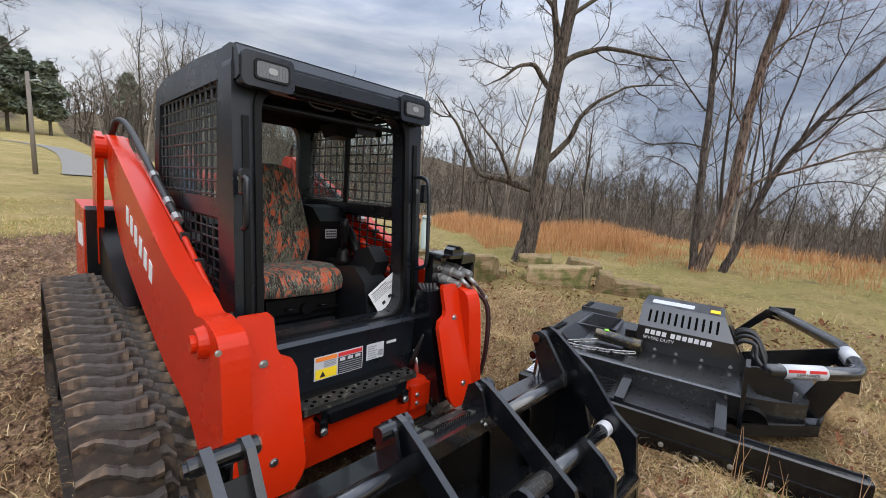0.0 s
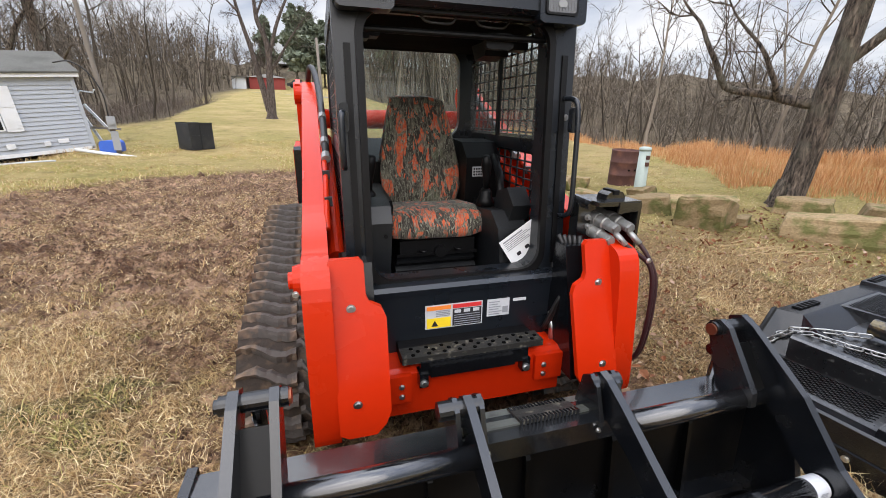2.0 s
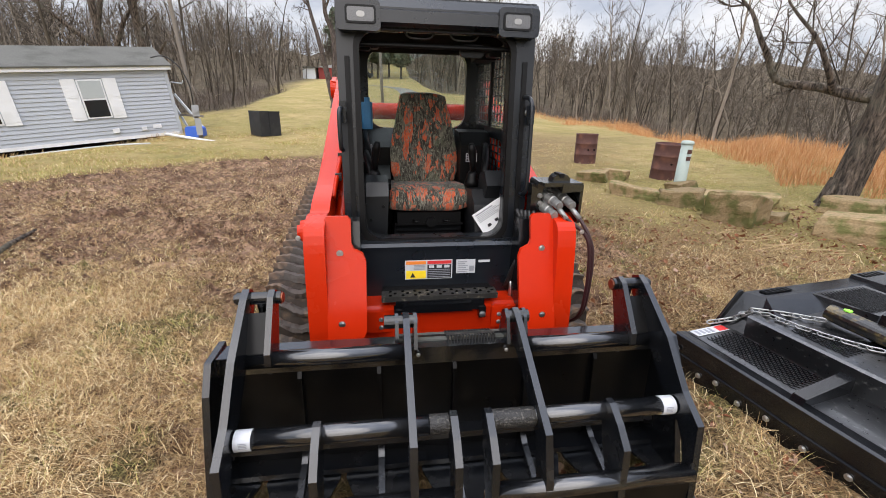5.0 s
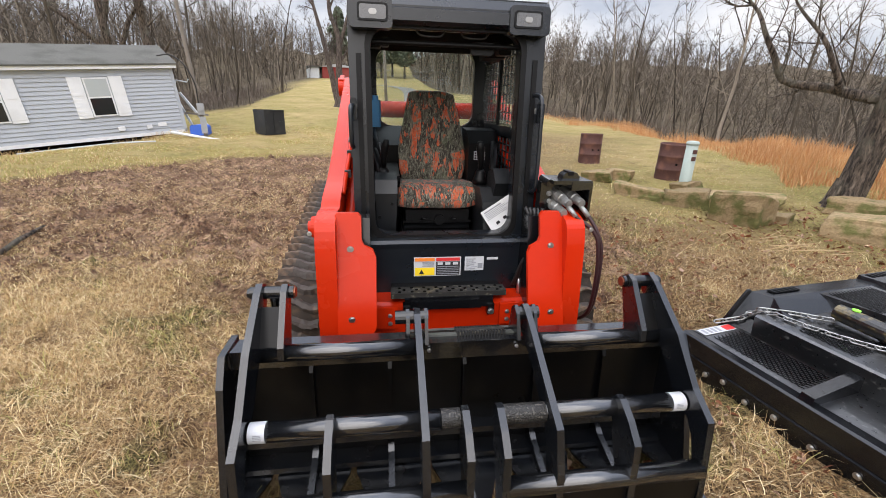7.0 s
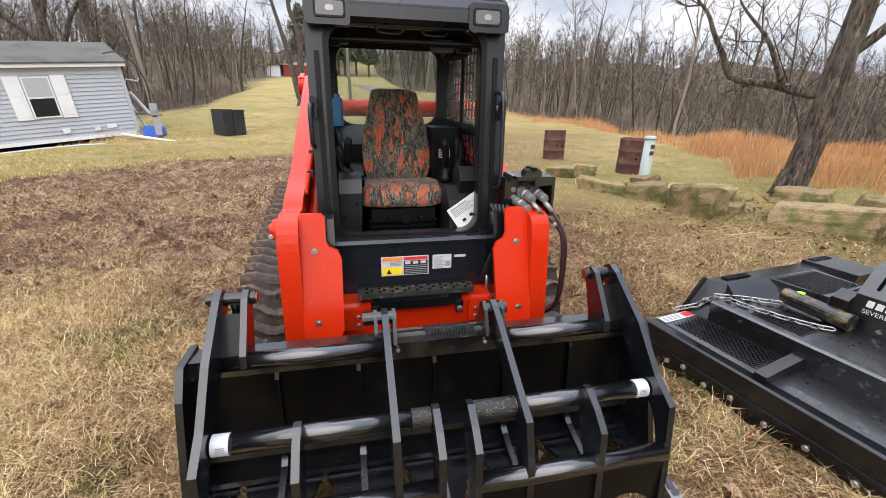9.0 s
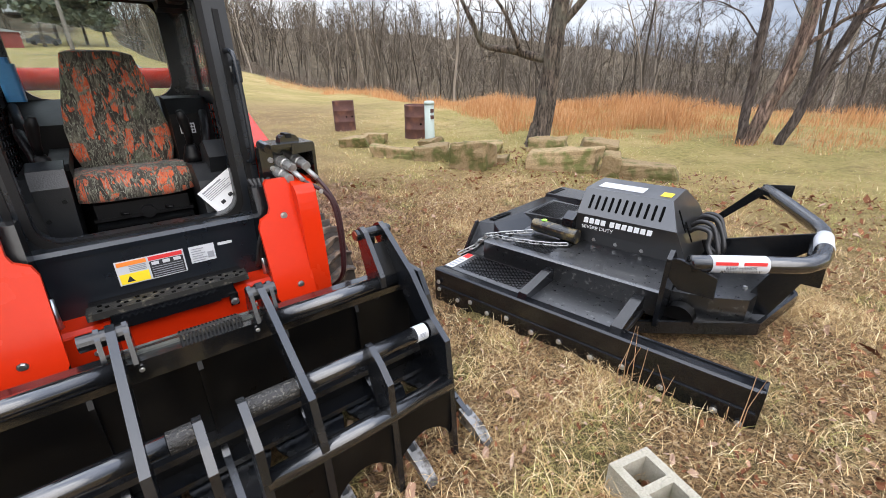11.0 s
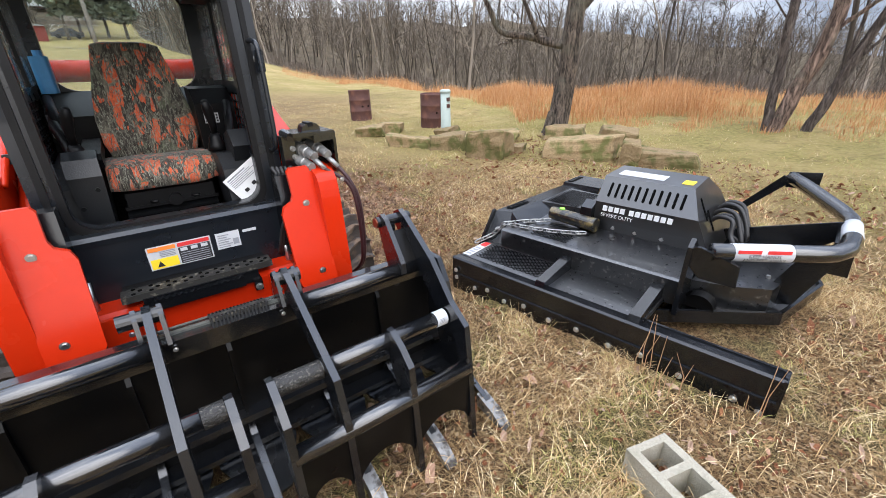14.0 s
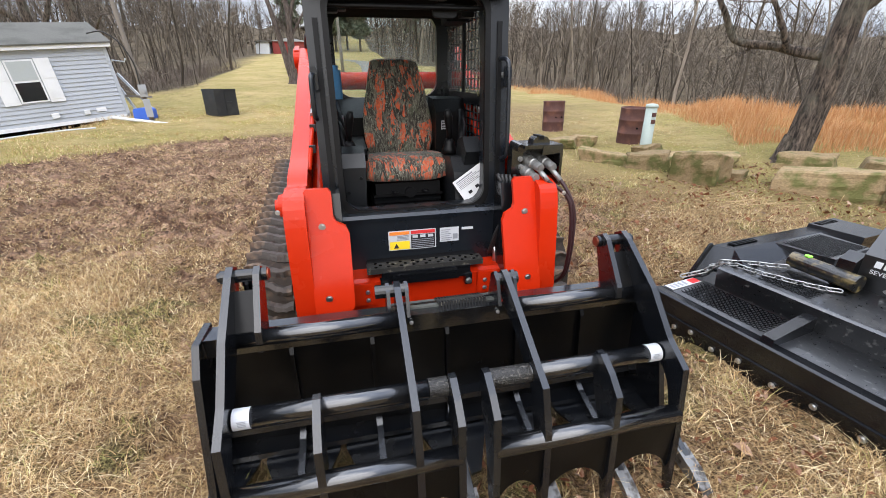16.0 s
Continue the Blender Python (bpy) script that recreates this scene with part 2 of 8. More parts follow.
def glass_material(name, tint, rough=0.02):
    m = bpy.data.materials.new(name)
    m.use_nodes = True
    n, l = m.node_tree.nodes, m.node_tree.links
    n.remove(n["Principled BSDF"])
    tr, gl, mx, lw, fr = n.new("ShaderNodeBsdfTransparent"), n.new("ShaderNodeBsdfGlossy"), n.new("ShaderNodeMixShader"), n.new("ShaderNodeLayerWeight"), n.new("ShaderNodeMath")
    fr.operation = "POWER"
    fr.inputs[1].default_value = 4.0
    sc = n.new("ShaderNodeMath")
    sc.operation = "MULTIPLY_ADD"
    sc.inputs[1].default_value, sc.inputs[2].default_value = 0.5, 0.03
    l.new(lw.outputs["Facing"], fr.inputs[0])
    l.new(fr.outputs[0], sc.inputs[0])
    tr.inputs["Color"].default_value = (*tint, 1)
    gl.inputs["Roughness"].default_value = rough
    l.new(sc.outputs[0], mx.inputs["Fac"])
    l.new(tr.outputs["BSDF"], mx.inputs[1])
    l.new(gl.outputs["BSDF"], mx.inputs[2])
    # pale diffuse film: dust, plus whitish reflections put in as haze
    film, dust_haze = n.new("ShaderNodeBsdfDiffuse"), n.new("ShaderNodeMixShader")
    film.inputs["Color"].default_value = (0.6, 0.6, 0.57, 1)
    co = n.new("ShaderNodeTexCoord")
    r = n.new("ShaderNodeMapRange")
    r.inputs["To Min"].default_value, r.inputs["To Max"].default_value = 0.05, 0.15
    l.new(noise_of(n, l, co.outputs["Object"], 3.0, 5, 0.65, 0.3, 0.7), r.inputs["Value"])
    l.new(r.outputs["Result"], dust_haze.inputs["Fac"])
    l.new(mx.outputs["Shader"], dust_haze.inputs[1])
    l.new(film.outputs["BSDF"], dust_haze.inputs[2])
    l.new(dust_haze.outputs["Shader"], n["Material Output"].inputs["Surface"])
    return m


GLASS = glass_material("tinted_cab_glass", (0.86, 0.9, 0.88))
WINDOWDARK = material("dark_window_glass", (0.02, 0.022, 0.022), 0.08, bump=0.0)
CURTAIN = material("pale_window_blind", (0.4, 0.43, 0.43), 0.5, bump=0.0)


def camo_material():
    """Orange blaze leaves over grey-brown branches and fine grass."""
    m = bpy.data.materials.new("camouflage_seat_fabric")
    m.use_nodes = True
    n, l = m.node_tree.nodes, m.node_tree.links
    b = n["Principled BSDF"]
    co = n.new("ShaderNodeTexCoord")
    v = co.outputs["Object"]

    def warped(scale, rot, size, amount):
        mp = n.new("ShaderNodeMapping")
        mp.inputs["Scale"].default_value, mp.inputs["Rotation"].default_value = scale, (0, radians(rot), 0)
        l.new(v, mp.inputs["Vector"])
        t = n.new("ShaderNodeTexNoise")
        t.inputs["Scale"].default_value, t.inputs["Detail"].default_value = size, 4.0
        l.new(mp.outputs["Vector"], t.inputs["Vector"])
        mul, add = n.new("ShaderNodeVectorMath"), n.new("ShaderNodeVectorMath")
        mul.operation = "SCALE"
        mul.inputs["Scale"].default_value = amount
        l.new(t.outputs["Color"], mul.inputs[0])
        l.new(mp.outputs["Vector"], add.inputs[0])
        l.new(mul.outputs["Vector"], add.inputs[1])
        return add.outputs["Vector"]

    base = mix_of(n, l, noise_of(n, l, v, 11, 6, 0.7, 0.40, 0.60), (0.020, 0.018, 0.014), (0.19, 0.175, 0.13))
    base = mix_of(n, l, noise_of(n, l, v, 7, 3, 0.5, 0.5, 0.62), base, (0.085, 0.10, 0.06))
    orange = mix_of(n, l, noise_of(n, l, v, 45, 4, 0.6, 0.3, 0.7), (0.42, 0.05, 0.016), (0.68, 0.15, 0.05))
    col = base
    for rot, size, lo, hi in ((34, 7.0, 0.36, 0.39), (-38, 9.0, 0.46, 0.49)):
        vec = warped((1.15, 1.0, 0.9), rot, 7.0, 0.05)
        cell, rim = n.new("ShaderNodeTexVoronoi"), n.new("ShaderNodeTexVoronoi")
        rim.feature = "DISTANCE_TO_EDGE"
        for t in (cell, rim):
            t.inputs["Scale"].default_value = size
            l.new(vec, t.inputs["Vector"])
        sp, pick, inside, both = n.new("ShaderNodeSeparateColor"), n.new("ShaderNodeMapRange"), n.new("ShaderNodeMapRange"), n.new("ShaderNodeMath")
        l.new(cell.outputs["Color"], sp.inputs["Color"])
        pick.inputs["From Min"].default_value, pick.inputs["From Max"].default_value = lo, hi
        l.new(sp.outputs["Red"], pick.inputs["Value"])
        inside.inputs["From Min"].default_value, inside.inputs["From Max"].default_value = 0.05, 0.10
        l.new(rim.outputs["Distance"], inside.inputs["Value"])
        both.operation = "MULTIPLY"
        l.new(pick.outputs["Result"], both.inputs[0])
        l.new(inside.outputs["Result"], both.inputs[1])
        col = mix_of(n, l, both.outputs[0], col, orange)
    # branches and blades crossing the leaves
    for rot, sc, size, eps, tone in ((24, (3.0, 1, 0.8), 3.6, 0.030, (0.028, 0.022, 0.017)), (-28, (2.6, 1, 0.9), 3.2, 0.022, (0.04, 0.032, 0.025)), (-30, (3.4, 1, 0.8), 6.0, 0.016, (0.10, 0.09, 0.072)), (14, (5, 1, 1.0), 11.0, 0.011, (0.27, 0.28, 0.22)), (-42, (5, 1, 1.0), 12.0, 0.008, (0.055, 0.05, 0.036)), (50, (5, 1, 1.0), 12.0, 0.010, (0.20, 0.20, 0.15))):
        near = n.new("ShaderNodeMath")
        near.operation = "COMPARE"
        near.inputs[1].default_value, near.inputs[2].default_value = 0.5, eps
        l.new(noise_of(n, l, warped(sc, rot, 4.0, 0.05), size, 3, 0.55, 0.0, 1.0, 0.3), near.inputs[0])
        col = mix_of(n, l, near.outputs[0], col, tone)
    l.new(col, b.inputs["Base Color"])
    b.inputs["Roughness"].default_value = 0.85
    b.inputs["Sheen Weight"].default_value = 0.15
    bp = n.new("ShaderNodeBump")
    bp.inputs["Strength"].default_value, bp.inputs["Distance"].default_value = 0.35, 0.012
    l.new(noise_of(n, l, v, 18, 4), bp.inputs["Height"])
    l.new(bp.outputs["Normal"], b.inputs["Normal"])
    return m


CAMO = camo_material()


def bark_material(name, dark, light, moss=None):
    m = bpy.data.materials.new(name)
    m.use_nodes = True
    n, l = m.node_tree.nodes, m.node_tree.links
    b = n["Principled BSDF"]
    co = n.new("ShaderNodeTexCoord")
    mp = n.new("ShaderNodeMapping")
    mp.inputs["Scale"].default_value = (1, 1, 0.22)
    l.new(co.outputs["Object"], mp.inputs["Vector"])
    f = noise_of(n, l, mp.outputs["Vector"], 24, 6, 0.68, 0.40, 0.60, 0.5)
    c = mix_of(n, l, f, dark, light)
    if moss:
        c = mix_of(n, l, noise_of(n, l, co.outputs["Object"], 2.2, 4, 0.6, 0.5, 0.75), c, moss)
    l.new(c, b.inputs["Base Color"])
    b.inputs["Roughness"].default_value = 0.95
    bp = n.new("ShaderNodeBump")
    bp.inputs["Strength"].default_value, bp.inputs["Distance"].default_value = 1.0, 0.035
    l.new(f, bp.inputs["Height"])
    l.new(bp.outputs["Normal"], b.inputs["Normal"])
    return m


BARK = bark_material("dark_furrowed_bark", (0.020, 0.014, 0.010), (0.20, 0.152, 0.115), (0.16, 0.15, 0.11))
BARKPALE = bark_material("grey_brown_bark", (0.05, 0.037, 0.032), (0.17, 0.135, 0.115))
BARKRED = bark_material("reddish_grey_bark", (0.06, 0.038, 0.030), (0.36, 0.245, 0.19), (0.28, 0.25, 0.19))
WOODS = bark_material("woodland_bark", (0.04, 0.034, 0.024), (0.17, 0.142, 0.103))


def ground_material():
    """Dry winter turf, churned mud behind the machine, green far lawn, and leaf litter under the woods."""
    m = bpy.data.materials.new("winter_field")
    m.use_nodes = True
    n, l = m.node_tree.nodes, m.node_tree.links
    b = n["Principled BSDF"]
    co = n.new("ShaderNodeTexCoord")
    v = co.outputs["Object"]
    straw = mix_of(n, l, noise_of(n, l, v, 9, 6, 0.7, 0.3, 0.7), (0.24, 0.155, 0.075), (0.52, 0.375, 0.19))
    straw = mix_of(n, l, noise_of(n, l, v, 60, 4, 0.7, 0.35, 0.7), (0.12, 0.078, 0.045), straw)
    green = mix_of(n, l, noise_of(n, l, v, 14, 5, 0.7, 0.3, 0.7), (0.20, 0.175, 0.052), (0.48, 0.405, 0.15))
    green = mix_of(n, l, noise_of(n, l, v, 0.45, 7, 0.72, 0.42, 0.66), green, (0.54, 0.405, 0.19))
    green = mix_of(n, l, noise_of(n, l, v, 1.9, 6, 0.75, 0.52, 0.75), green, (0.19, 0.145, 0.065))
    mud = mix_of(n, l, noise_of(n, l, v, 5, 7, 0.75, 0.40, 0.60), (0.14, 0.072, 0.042), (0.62, 0.385, 0.245))
    # dark flecks put into the mud colour as shade in its crevices
    mud = mix_of(n, l, noise_of(n, l, v, 30, 6, 0.75, 0.40, 0.52), (0.05, 0.027, 0.016), mud)
    mud = mix_of(n, l, noise_of(n, l, v, 0.9, 5, 0.7, 0.56, 0.70), mud, mix_of(n, l, 0.35, (0.42, 0.27, 0.185), mud))
    lane = n.new("ShaderNodeMapping")
    lane.vector_type = "TEXTURE"
    lane.inputs["Rotation"].default_value = (0, 0, math.radians(24))
    lane.inputs["Scale"].default_value = (1 / 1.1, 1 / 5.5, 1)
    l.new(v, lane.inputs["Vector"])
    mud = mix_of(n, l, noise_of(n, l, lane.outputs["Vector"], 1.0, 6, 0.68, 0.46, 0.58, 0.4), mud, mix_of(n, l, 0.62, mud, (0.115, 0.058, 0.033)))
    mud = mix_of(n, l, noise_of(n, l, lane.outputs["Vector"], 0.37, 5, 0.6, 0.60, 0.72, 0.3), mud, (0.58, 0.37, 0.26))
    litter = mix_of(n, l, noise_of(n, l, v, 0.6, 9, 0.8, 0.38, 0.62), (0.05, 0.039, 0.025), (0.15, 0.118, 0.078))
    lawn = mix_of(n, l, noise_of(n, l, v, 0.7, 6, 0.7, 0.55, 0.8), straw, green)
    b.inputs["Specular IOR Level"].default_value = 0.15
    att = n.new("ShaderNodeVertexColor")
    att.layer_name = "zones"
    sep = n.new("ShaderNodeSeparateColor")
    l.new(att.outputs["Color"], sep.inputs["Color"])
    fibre = None
    for ang, sc in ((10, 1.0), (55, 1.2), (100, 0.9), (140, 1.1), (170, 1.3)):
        mp = n.new("ShaderNodeMapping")
        mp.vector_type = "TEXTURE"
        mp.inputs["Rotation"].default_value = (0, 0, math.radians(ang))
        mp.inputs["Scale"].default_value = (1 / (16 * sc), 1 / (190 * sc), 1)
        l.new(v, mp.inputs["Vector"])
        f1 = noise_of(n, l, mp.outputs["Vector"], 1.0, 2, 0.5, 0.56, 0.68, 0.6)
        if fibre is None:
            fibre = f1
        else:
            mxm = n.new("ShaderNodeMath")
            mxm.operation = "MAXIMUM"
            l.new(fibre, mxm.inputs[0])
            l.new(f1, mxm.inputs[1])
            fibre = mxm.outputs[0]
    strands = mix_of(n, l, noise_of(n, l, v, 7, 5, 0.7, 0.3, 0.7), (0.50, 0.30, 0.13), (0.93, 0.68, 0.34))
    thatch = mix_of(n, l, fibre, mix_of(n, l, noise_of(n, l, v, 40, 4, 0.7, 0.3, 0.7), (0.045, 0.024, 0.014), (0.23, 0.125, 0.062)), strands)
    vor = n.new("ShaderNodeTexVoronoi")
    vor.inputs["Scale"].default_value = 75
    l.new(v, vor.inputs["Vector"])
    bits = n.new("ShaderNodeValToRGB")
    bits.color_ramp.elements[0].color, bits.color_ramp.elements[1].color = (0.028, 0.016, 0.009, 1), (0.42, 0.30, 0.18, 1)
    for pos, tone in ((0.35, (0.075, 0.040, 0.019)), (0.62, (0.16, 0.082, 0.036)), (0.85, (0.27, 0.16, 0.075))):
        bits.color_ramp.elements.new(pos).color = (*tone, 1)
    sepv = n.new("ShaderNodeSeparateColor")
    l.new(vor.outputs["Color"], sepv.inputs["Color"])
    l.new(sepv.outputs["Red"], bits.inputs["Fac"])
    att2 = n.new("ShaderNodeVertexColor")
    att2.layer_name = "cover"
    sep2 = n.new("ShaderNodeSeparateColor")
    l.new(att2.outputs["Color"], sep2.inputs["Color"])
    trod = n.new("ShaderNodeMath")
    trod.operation = "MULTIPLY"
    l.new(fibre, trod.inputs[0])
    l.new(noise_of(n, l, v, 1.7, 6, 0.7, 0.53, 0.70), trod.inputs[1])
    mud = mix_of(n, l, trod.outputs[0], mud, strands)
    litter2 = mix_of(n, l, fibre, bits.outputs["Color"], strands)
    litter2 = mix_of(n, l, 0.45, bits.outputs["Color"], litter2)
    thatch = mix_of(n, l, sep2.outputs["Red"], litter2, thatch)
    thatch = mix_of(n, l, sep2.outputs["Green"], thatch, mix_of(n, l, fibre, (0.05, 0.045, 0.018), green))
    lawn = mix_of(n, l, att.outputs["Alpha"], lawn, mix_of(n, l, 0.9, lawn, thatch))
    near = mix_of(n, l, sep.outputs["Green"], lawn, green)
    mth = n.new("ShaderNodeMath")
    mth.operation = "MULTIPLY_ADD"
    l.new(noise_of(n, l, v, 3.2, 8, 0.78, 0.25, 0.75), mth.inputs[0])
    mth.inputs[1].default_value = 1.5
    mth.inputs[2].default_value = -0.95
    ad = n.new("ShaderNodeMath")
    ad.operation, ad.use_clamp = "ADD", True
    l.new(mth.outputs[0], ad.inputs[0])
    l.new(sep.outputs["Red"], ad.inputs[1])
    sharp = n.new("ShaderNodeMapRange")
    sharp.inputs["From Min"].default_value, sharp.inputs["From Max"].default_value = 0.3, 0.7
    l.new(ad.outputs[0], sharp.inputs["Value"])
    gate = n.new("ShaderNodeMath")
    gate.operation = "MULTIPLY"
    up = n.new("ShaderNodeMapRange")
    up.inputs["From Max"].default_value = 0.25
    l.new(sep.outputs["Red"], up.inputs["Value"])
    l.new(sharp.outputs["Result"], gate.inputs[0])
    l.new(up.outputs["Result"], gate.inputs[1])
    c = mix_of(n, l, gate.outputs[0], near, mud)
    c = mix_of(n, l, sep.outputs["Blue"], c, litter)
    l.new(c, b.inputs["Base Color"])
    rgh = mix_of(n, l, gate.outputs[0], (0.95, 0.95, 0.95), (0.62, 0.62, 0.62))
    l.new(rgh, b.inputs["Roughness"])
    bp = n.new("ShaderNodeBump")
    bp.inputs["Strength"].default_value, bp.inputs["Distance"].default_value = 1.0, 0.07
    lumps = n.new("ShaderNodeMath")
    lumps.operation = "MULTIPLY_ADD"
    lumps.inputs[1].default_value = 1.6
    l.new(noise_of(n, l, v, 9, 5, 0.7), lumps.inputs[0])
    l.new(noise_of(n, l, v, 30, 6, 0.78), lumps.inputs[2])
    l.new(lumps.outputs[0], bp.inputs["Height"])
    l.new(bp.outputs["Normal"], b.inputs["Normal"])
    return m


GROUND = ground_material()


def grass_material(name, a, b_, c, patchiness=3.0):
    m = bpy.data.materials.new(name)
    m.use_nodes = True
    n, l = m.node_tree.nodes, m.node_tree.links
    b = n["Principled BSDF"]
    geo = n.new("ShaderNodeNewGeometry")
    r = n.new("ShaderNodeValToRGB")
    r.color_ramp.elements[0].color, r.color_ramp.elements[1].color = (*a, 1), (*c, 1)
    e = r.color_ramp.elements.new(0.55)
    e.color = (*b_, 1)
    l.new(geo.outputs["Random Per Island"], r.inputs["Fac"])
    co = n.new("ShaderNodeTexCoord")
    patch = noise_of(n, l, co.outputs["Object"], patchiness, 5, 0.7, 0.3, 0.7)
    dull = mix_of(n, l, 0.5, r.outputs["Color"], a)
    l.new(mix_of(n, l, patch, dull, r.outputs["Color"]), b.inputs["Base Color"])
    b.inputs["Roughness"].default_value = 0.75
    b.inputs["Specular IOR Level"].default_value = 0.2
    return m


STRAW = grass_material("dry_grass_blades", (0.22, 0.125, 0.055), (0.68, 0.46, 0.215), (1.0, 0.85, 0.52))
GREENBLADE = grass_material("green_grass_blades", (0.24, 0.22, 0.065), (0.43, 0.40, 0.12), (0.64, 0.57, 0.24))
SEDGE = grass_material("orange_broom_sedge", (0.40, 0.185, 0.075), (0.55, 0.285, 0.12), (0.68, 0.46, 0.25))
LEAFLITTER = grass_material("dead_leaves", (0.11, 0.04, 0.018), (0.24, 0.095, 0.042), (0.46, 0.34, 0.25))
FOREST = grass_material("bare_forest_wood", (0.042, 0.033, 0.024), (0.11, 0.09, 0.068), (0.36, 0.30, 0.235), 0.35)
BRUSH = grass_material("bare_brush", (0.06, 0.045, 0.036), (0.125, 0.097, 0.077), (0.24, 0.196, 0.16))
PINE = grass_material("pine_needles", (0.12, 0.14, 0.10), (0.17, 0.2, 0.14), (0.24, 0.26, 0.19))
CLODS = material("mud_clods", (0.16, 0.095, 0.056), 0.9, spec=0.2, dirt=(0.26, 0.18, 0.12), dirt_amount=0.7, scale=9, grain=30, bump=0.6, spread=0.3)


# ---- builders ----
def part(name, bm, mat, parent=None, label="", smooth=False, bevel=0.0, seg=1):
    """Links a bmesh as one mesh object under a thing or a part."""
    if bevel:
        edges = [e for e in bm.edges if len(e.link_faces) == 2 and e.calc_face_angle(0) > 0.5]
        bmesh.ops.bevel(bm, geom=edges, offset=bevel, segments=seg, affect="EDGES", clamp_overlap=True)
    bmesh.ops.recalc_face_normals(bm, faces=bm.faces)
    me = bpy.data.meshes.new(name)
    bm.to_mesh(me)
    bm.free()
    me.materials.append(mat)
    if smooth:
        me.polygons.foreach_set("use_smooth", [True] * len(me.polygons))
    ob = new(name, me)
    if parent:
        ob.parent = parent
    if label:
        ob["label"] = label
    return ob


def again(ob, m, parent=None):
    """Another object on the same mesh, at the pose m."""
    c = new(ob.name.split(".")[0], ob.data)
    c.parent = parent or ob.parent
    c.matrix_basis = m
    if ob.get("label"):
        c["label"] = ob["label"]
    return c


def thing(name, m, label, category, group=""):
    e = new(name)
    e.empty_display_size = 0.2
    e.matrix_basis = m
    return tagged(e, label, category, group)


def box(x0, x1, y0, y1, z0, z1, bm=None):
    bm = bm or bmesh.new()
    vs = [bm.verts.new(p) for p in ((x0, y0, z0), (x1, y0, z0), (x1, y1, z0), (x0, y1, z0), (x0, y0, z1), (x1, y0, z1), (x1, y1, z1), (x0, y1, z1))]
    for f in ((3, 2, 1, 0), (4, 5, 6, 7), (0, 1, 5, 4), (1, 2, 6, 5), (2, 3, 7, 6), (3, 0, 4, 7)):
        bm.faces.new([vs[i] for i in f])
    return bm


def prism(profile, a, b, axis="x", bm=None):
    """A polygon drawn in the two other axes (in x, y, z order), drawn out from a to b along an axis."""
    bm = bm or bmesh.new()
    put = {"x": lambda p, t: (t, p[0], p[1]), "y": lambda p, t: (p[0], t, p[1]), "z": lambda p, t: (p[0], p[1], t)}[axis]
    lo, hi = [bm.verts.new(put(p, a)) for p in profile], [bm.verts.new(put(p, b)) for p in profile]
    bm.faces.new(lo)
    bm.faces.new(hi[::-1])
    k = len(profile)
    for i in range(k):
        bm.faces.new((lo[i], lo[(i + 1) % k], hi[(i + 1) % k], hi[i]))
    return bm


def tube(points, radius, sides=12, bm=None, closed=False):
    """A round bar swept along points; radius may be a list."""
    bm = bm or bmesh.new()
    pts = [Vector(p) for p in points]
    rad = radius if isinstance(radius, (list, tuple)) else [radius] * len(pts)
    rings, side = [], None
    for i, p in enumerate(pts):
        if closed:
            d = pts[(i + 1) % len(pts)] - pts[i - 1]
        else:
            d = pts[min(i + 1, len(pts) - 1)] - pts[max(i - 1, 0)]
        d.normalize()
        if side is None:
            side = d.orthogonal().normalized()
        side = (side - d * side.dot(d)).normalized()
        up = d.cross(side)
        rings.append([bm.verts.new(p + (side * math.cos(a) + up * math.sin(a)) * rad[i]) for a in [2 * math.pi * j / sides for j in range(sides)]])
    n = len(rings)
    for i in range(n if closed else n - 1):
        r0, r1 = rings[i], rings[(i + 1) % n]
        for j in range(sides):
            bm.faces.new((r0[j], r0[(j + 1) % sides], r1[(j + 1) % sides], r1[j]))
    if not closed:
        bm.faces.new(rings[0][::-1])
        bm.faces.new(rings[-1])
    return bm


def rod(a, b, r, sides=12, bm=None):
    return tube((a, b), r, sides, bm)


def arc(cx, cy, r, a0, a1, k=6):
    return [(cx + r * math.cos(radians(a0 + (a1 - a0) * i / k)), cy + r * math.sin(radians(a0 + (a1 - a0) * i / k))) for i in range(k + 1)]


def soften(profile, k=0.2, rounds=2):
    """Cuts the corners of a closed outline."""
    for _ in range(rounds):
        out = []
        for i, a in enumerate(profile):
            b = profile[(i + 1) % len(profile)]
            out += [(a[0] + (b[0] - a[0]) * k, a[1] + (b[1] - a[1]) * k), (b[0] + (a[0] - b[0]) * k, b[1] + (a[1] - b[1]) * k)]
        profile = out
    return profile


def rounded(x0, x1, y0, y1, r, k=4):
    return arc(x1 - r, y1 - r, r, 0, 90, k) + arc(x0 + r, y1 - r, r, 90, 180, k) + arc(x0 + r, y0 + r, r, 180, 270, k) + arc(x1 - r, y0 + r, r, 270, 360, k)


def ringplate(outer, inner, a, b, axis="y", bm=None):
    """A plate with one opening: two loops of equal length, thick from a to b."""
    bm = bm or bmesh.new()
    put = {"x": lambda p, t: (t, p[0], p[1]), "y": lambda p, t: (p[0], t, p[1]), "z": lambda p, t: (p[0], p[1], t)}[axis]
    loops = [[bm.verts.new(put(p, t)) for p in lp] for lp, t in ((outer, a), (inner, a), (inner, b), (outer, b))]
    k = len(outer)
    for i in range(4):
        l0, l1 = loops[i], loops[(i + 1) % 4]
        for j in range(k):
            bm.faces.new((l0[j], l0[(j + 1) % k], l1[(j + 1) % k], l1[j]))
    return bm


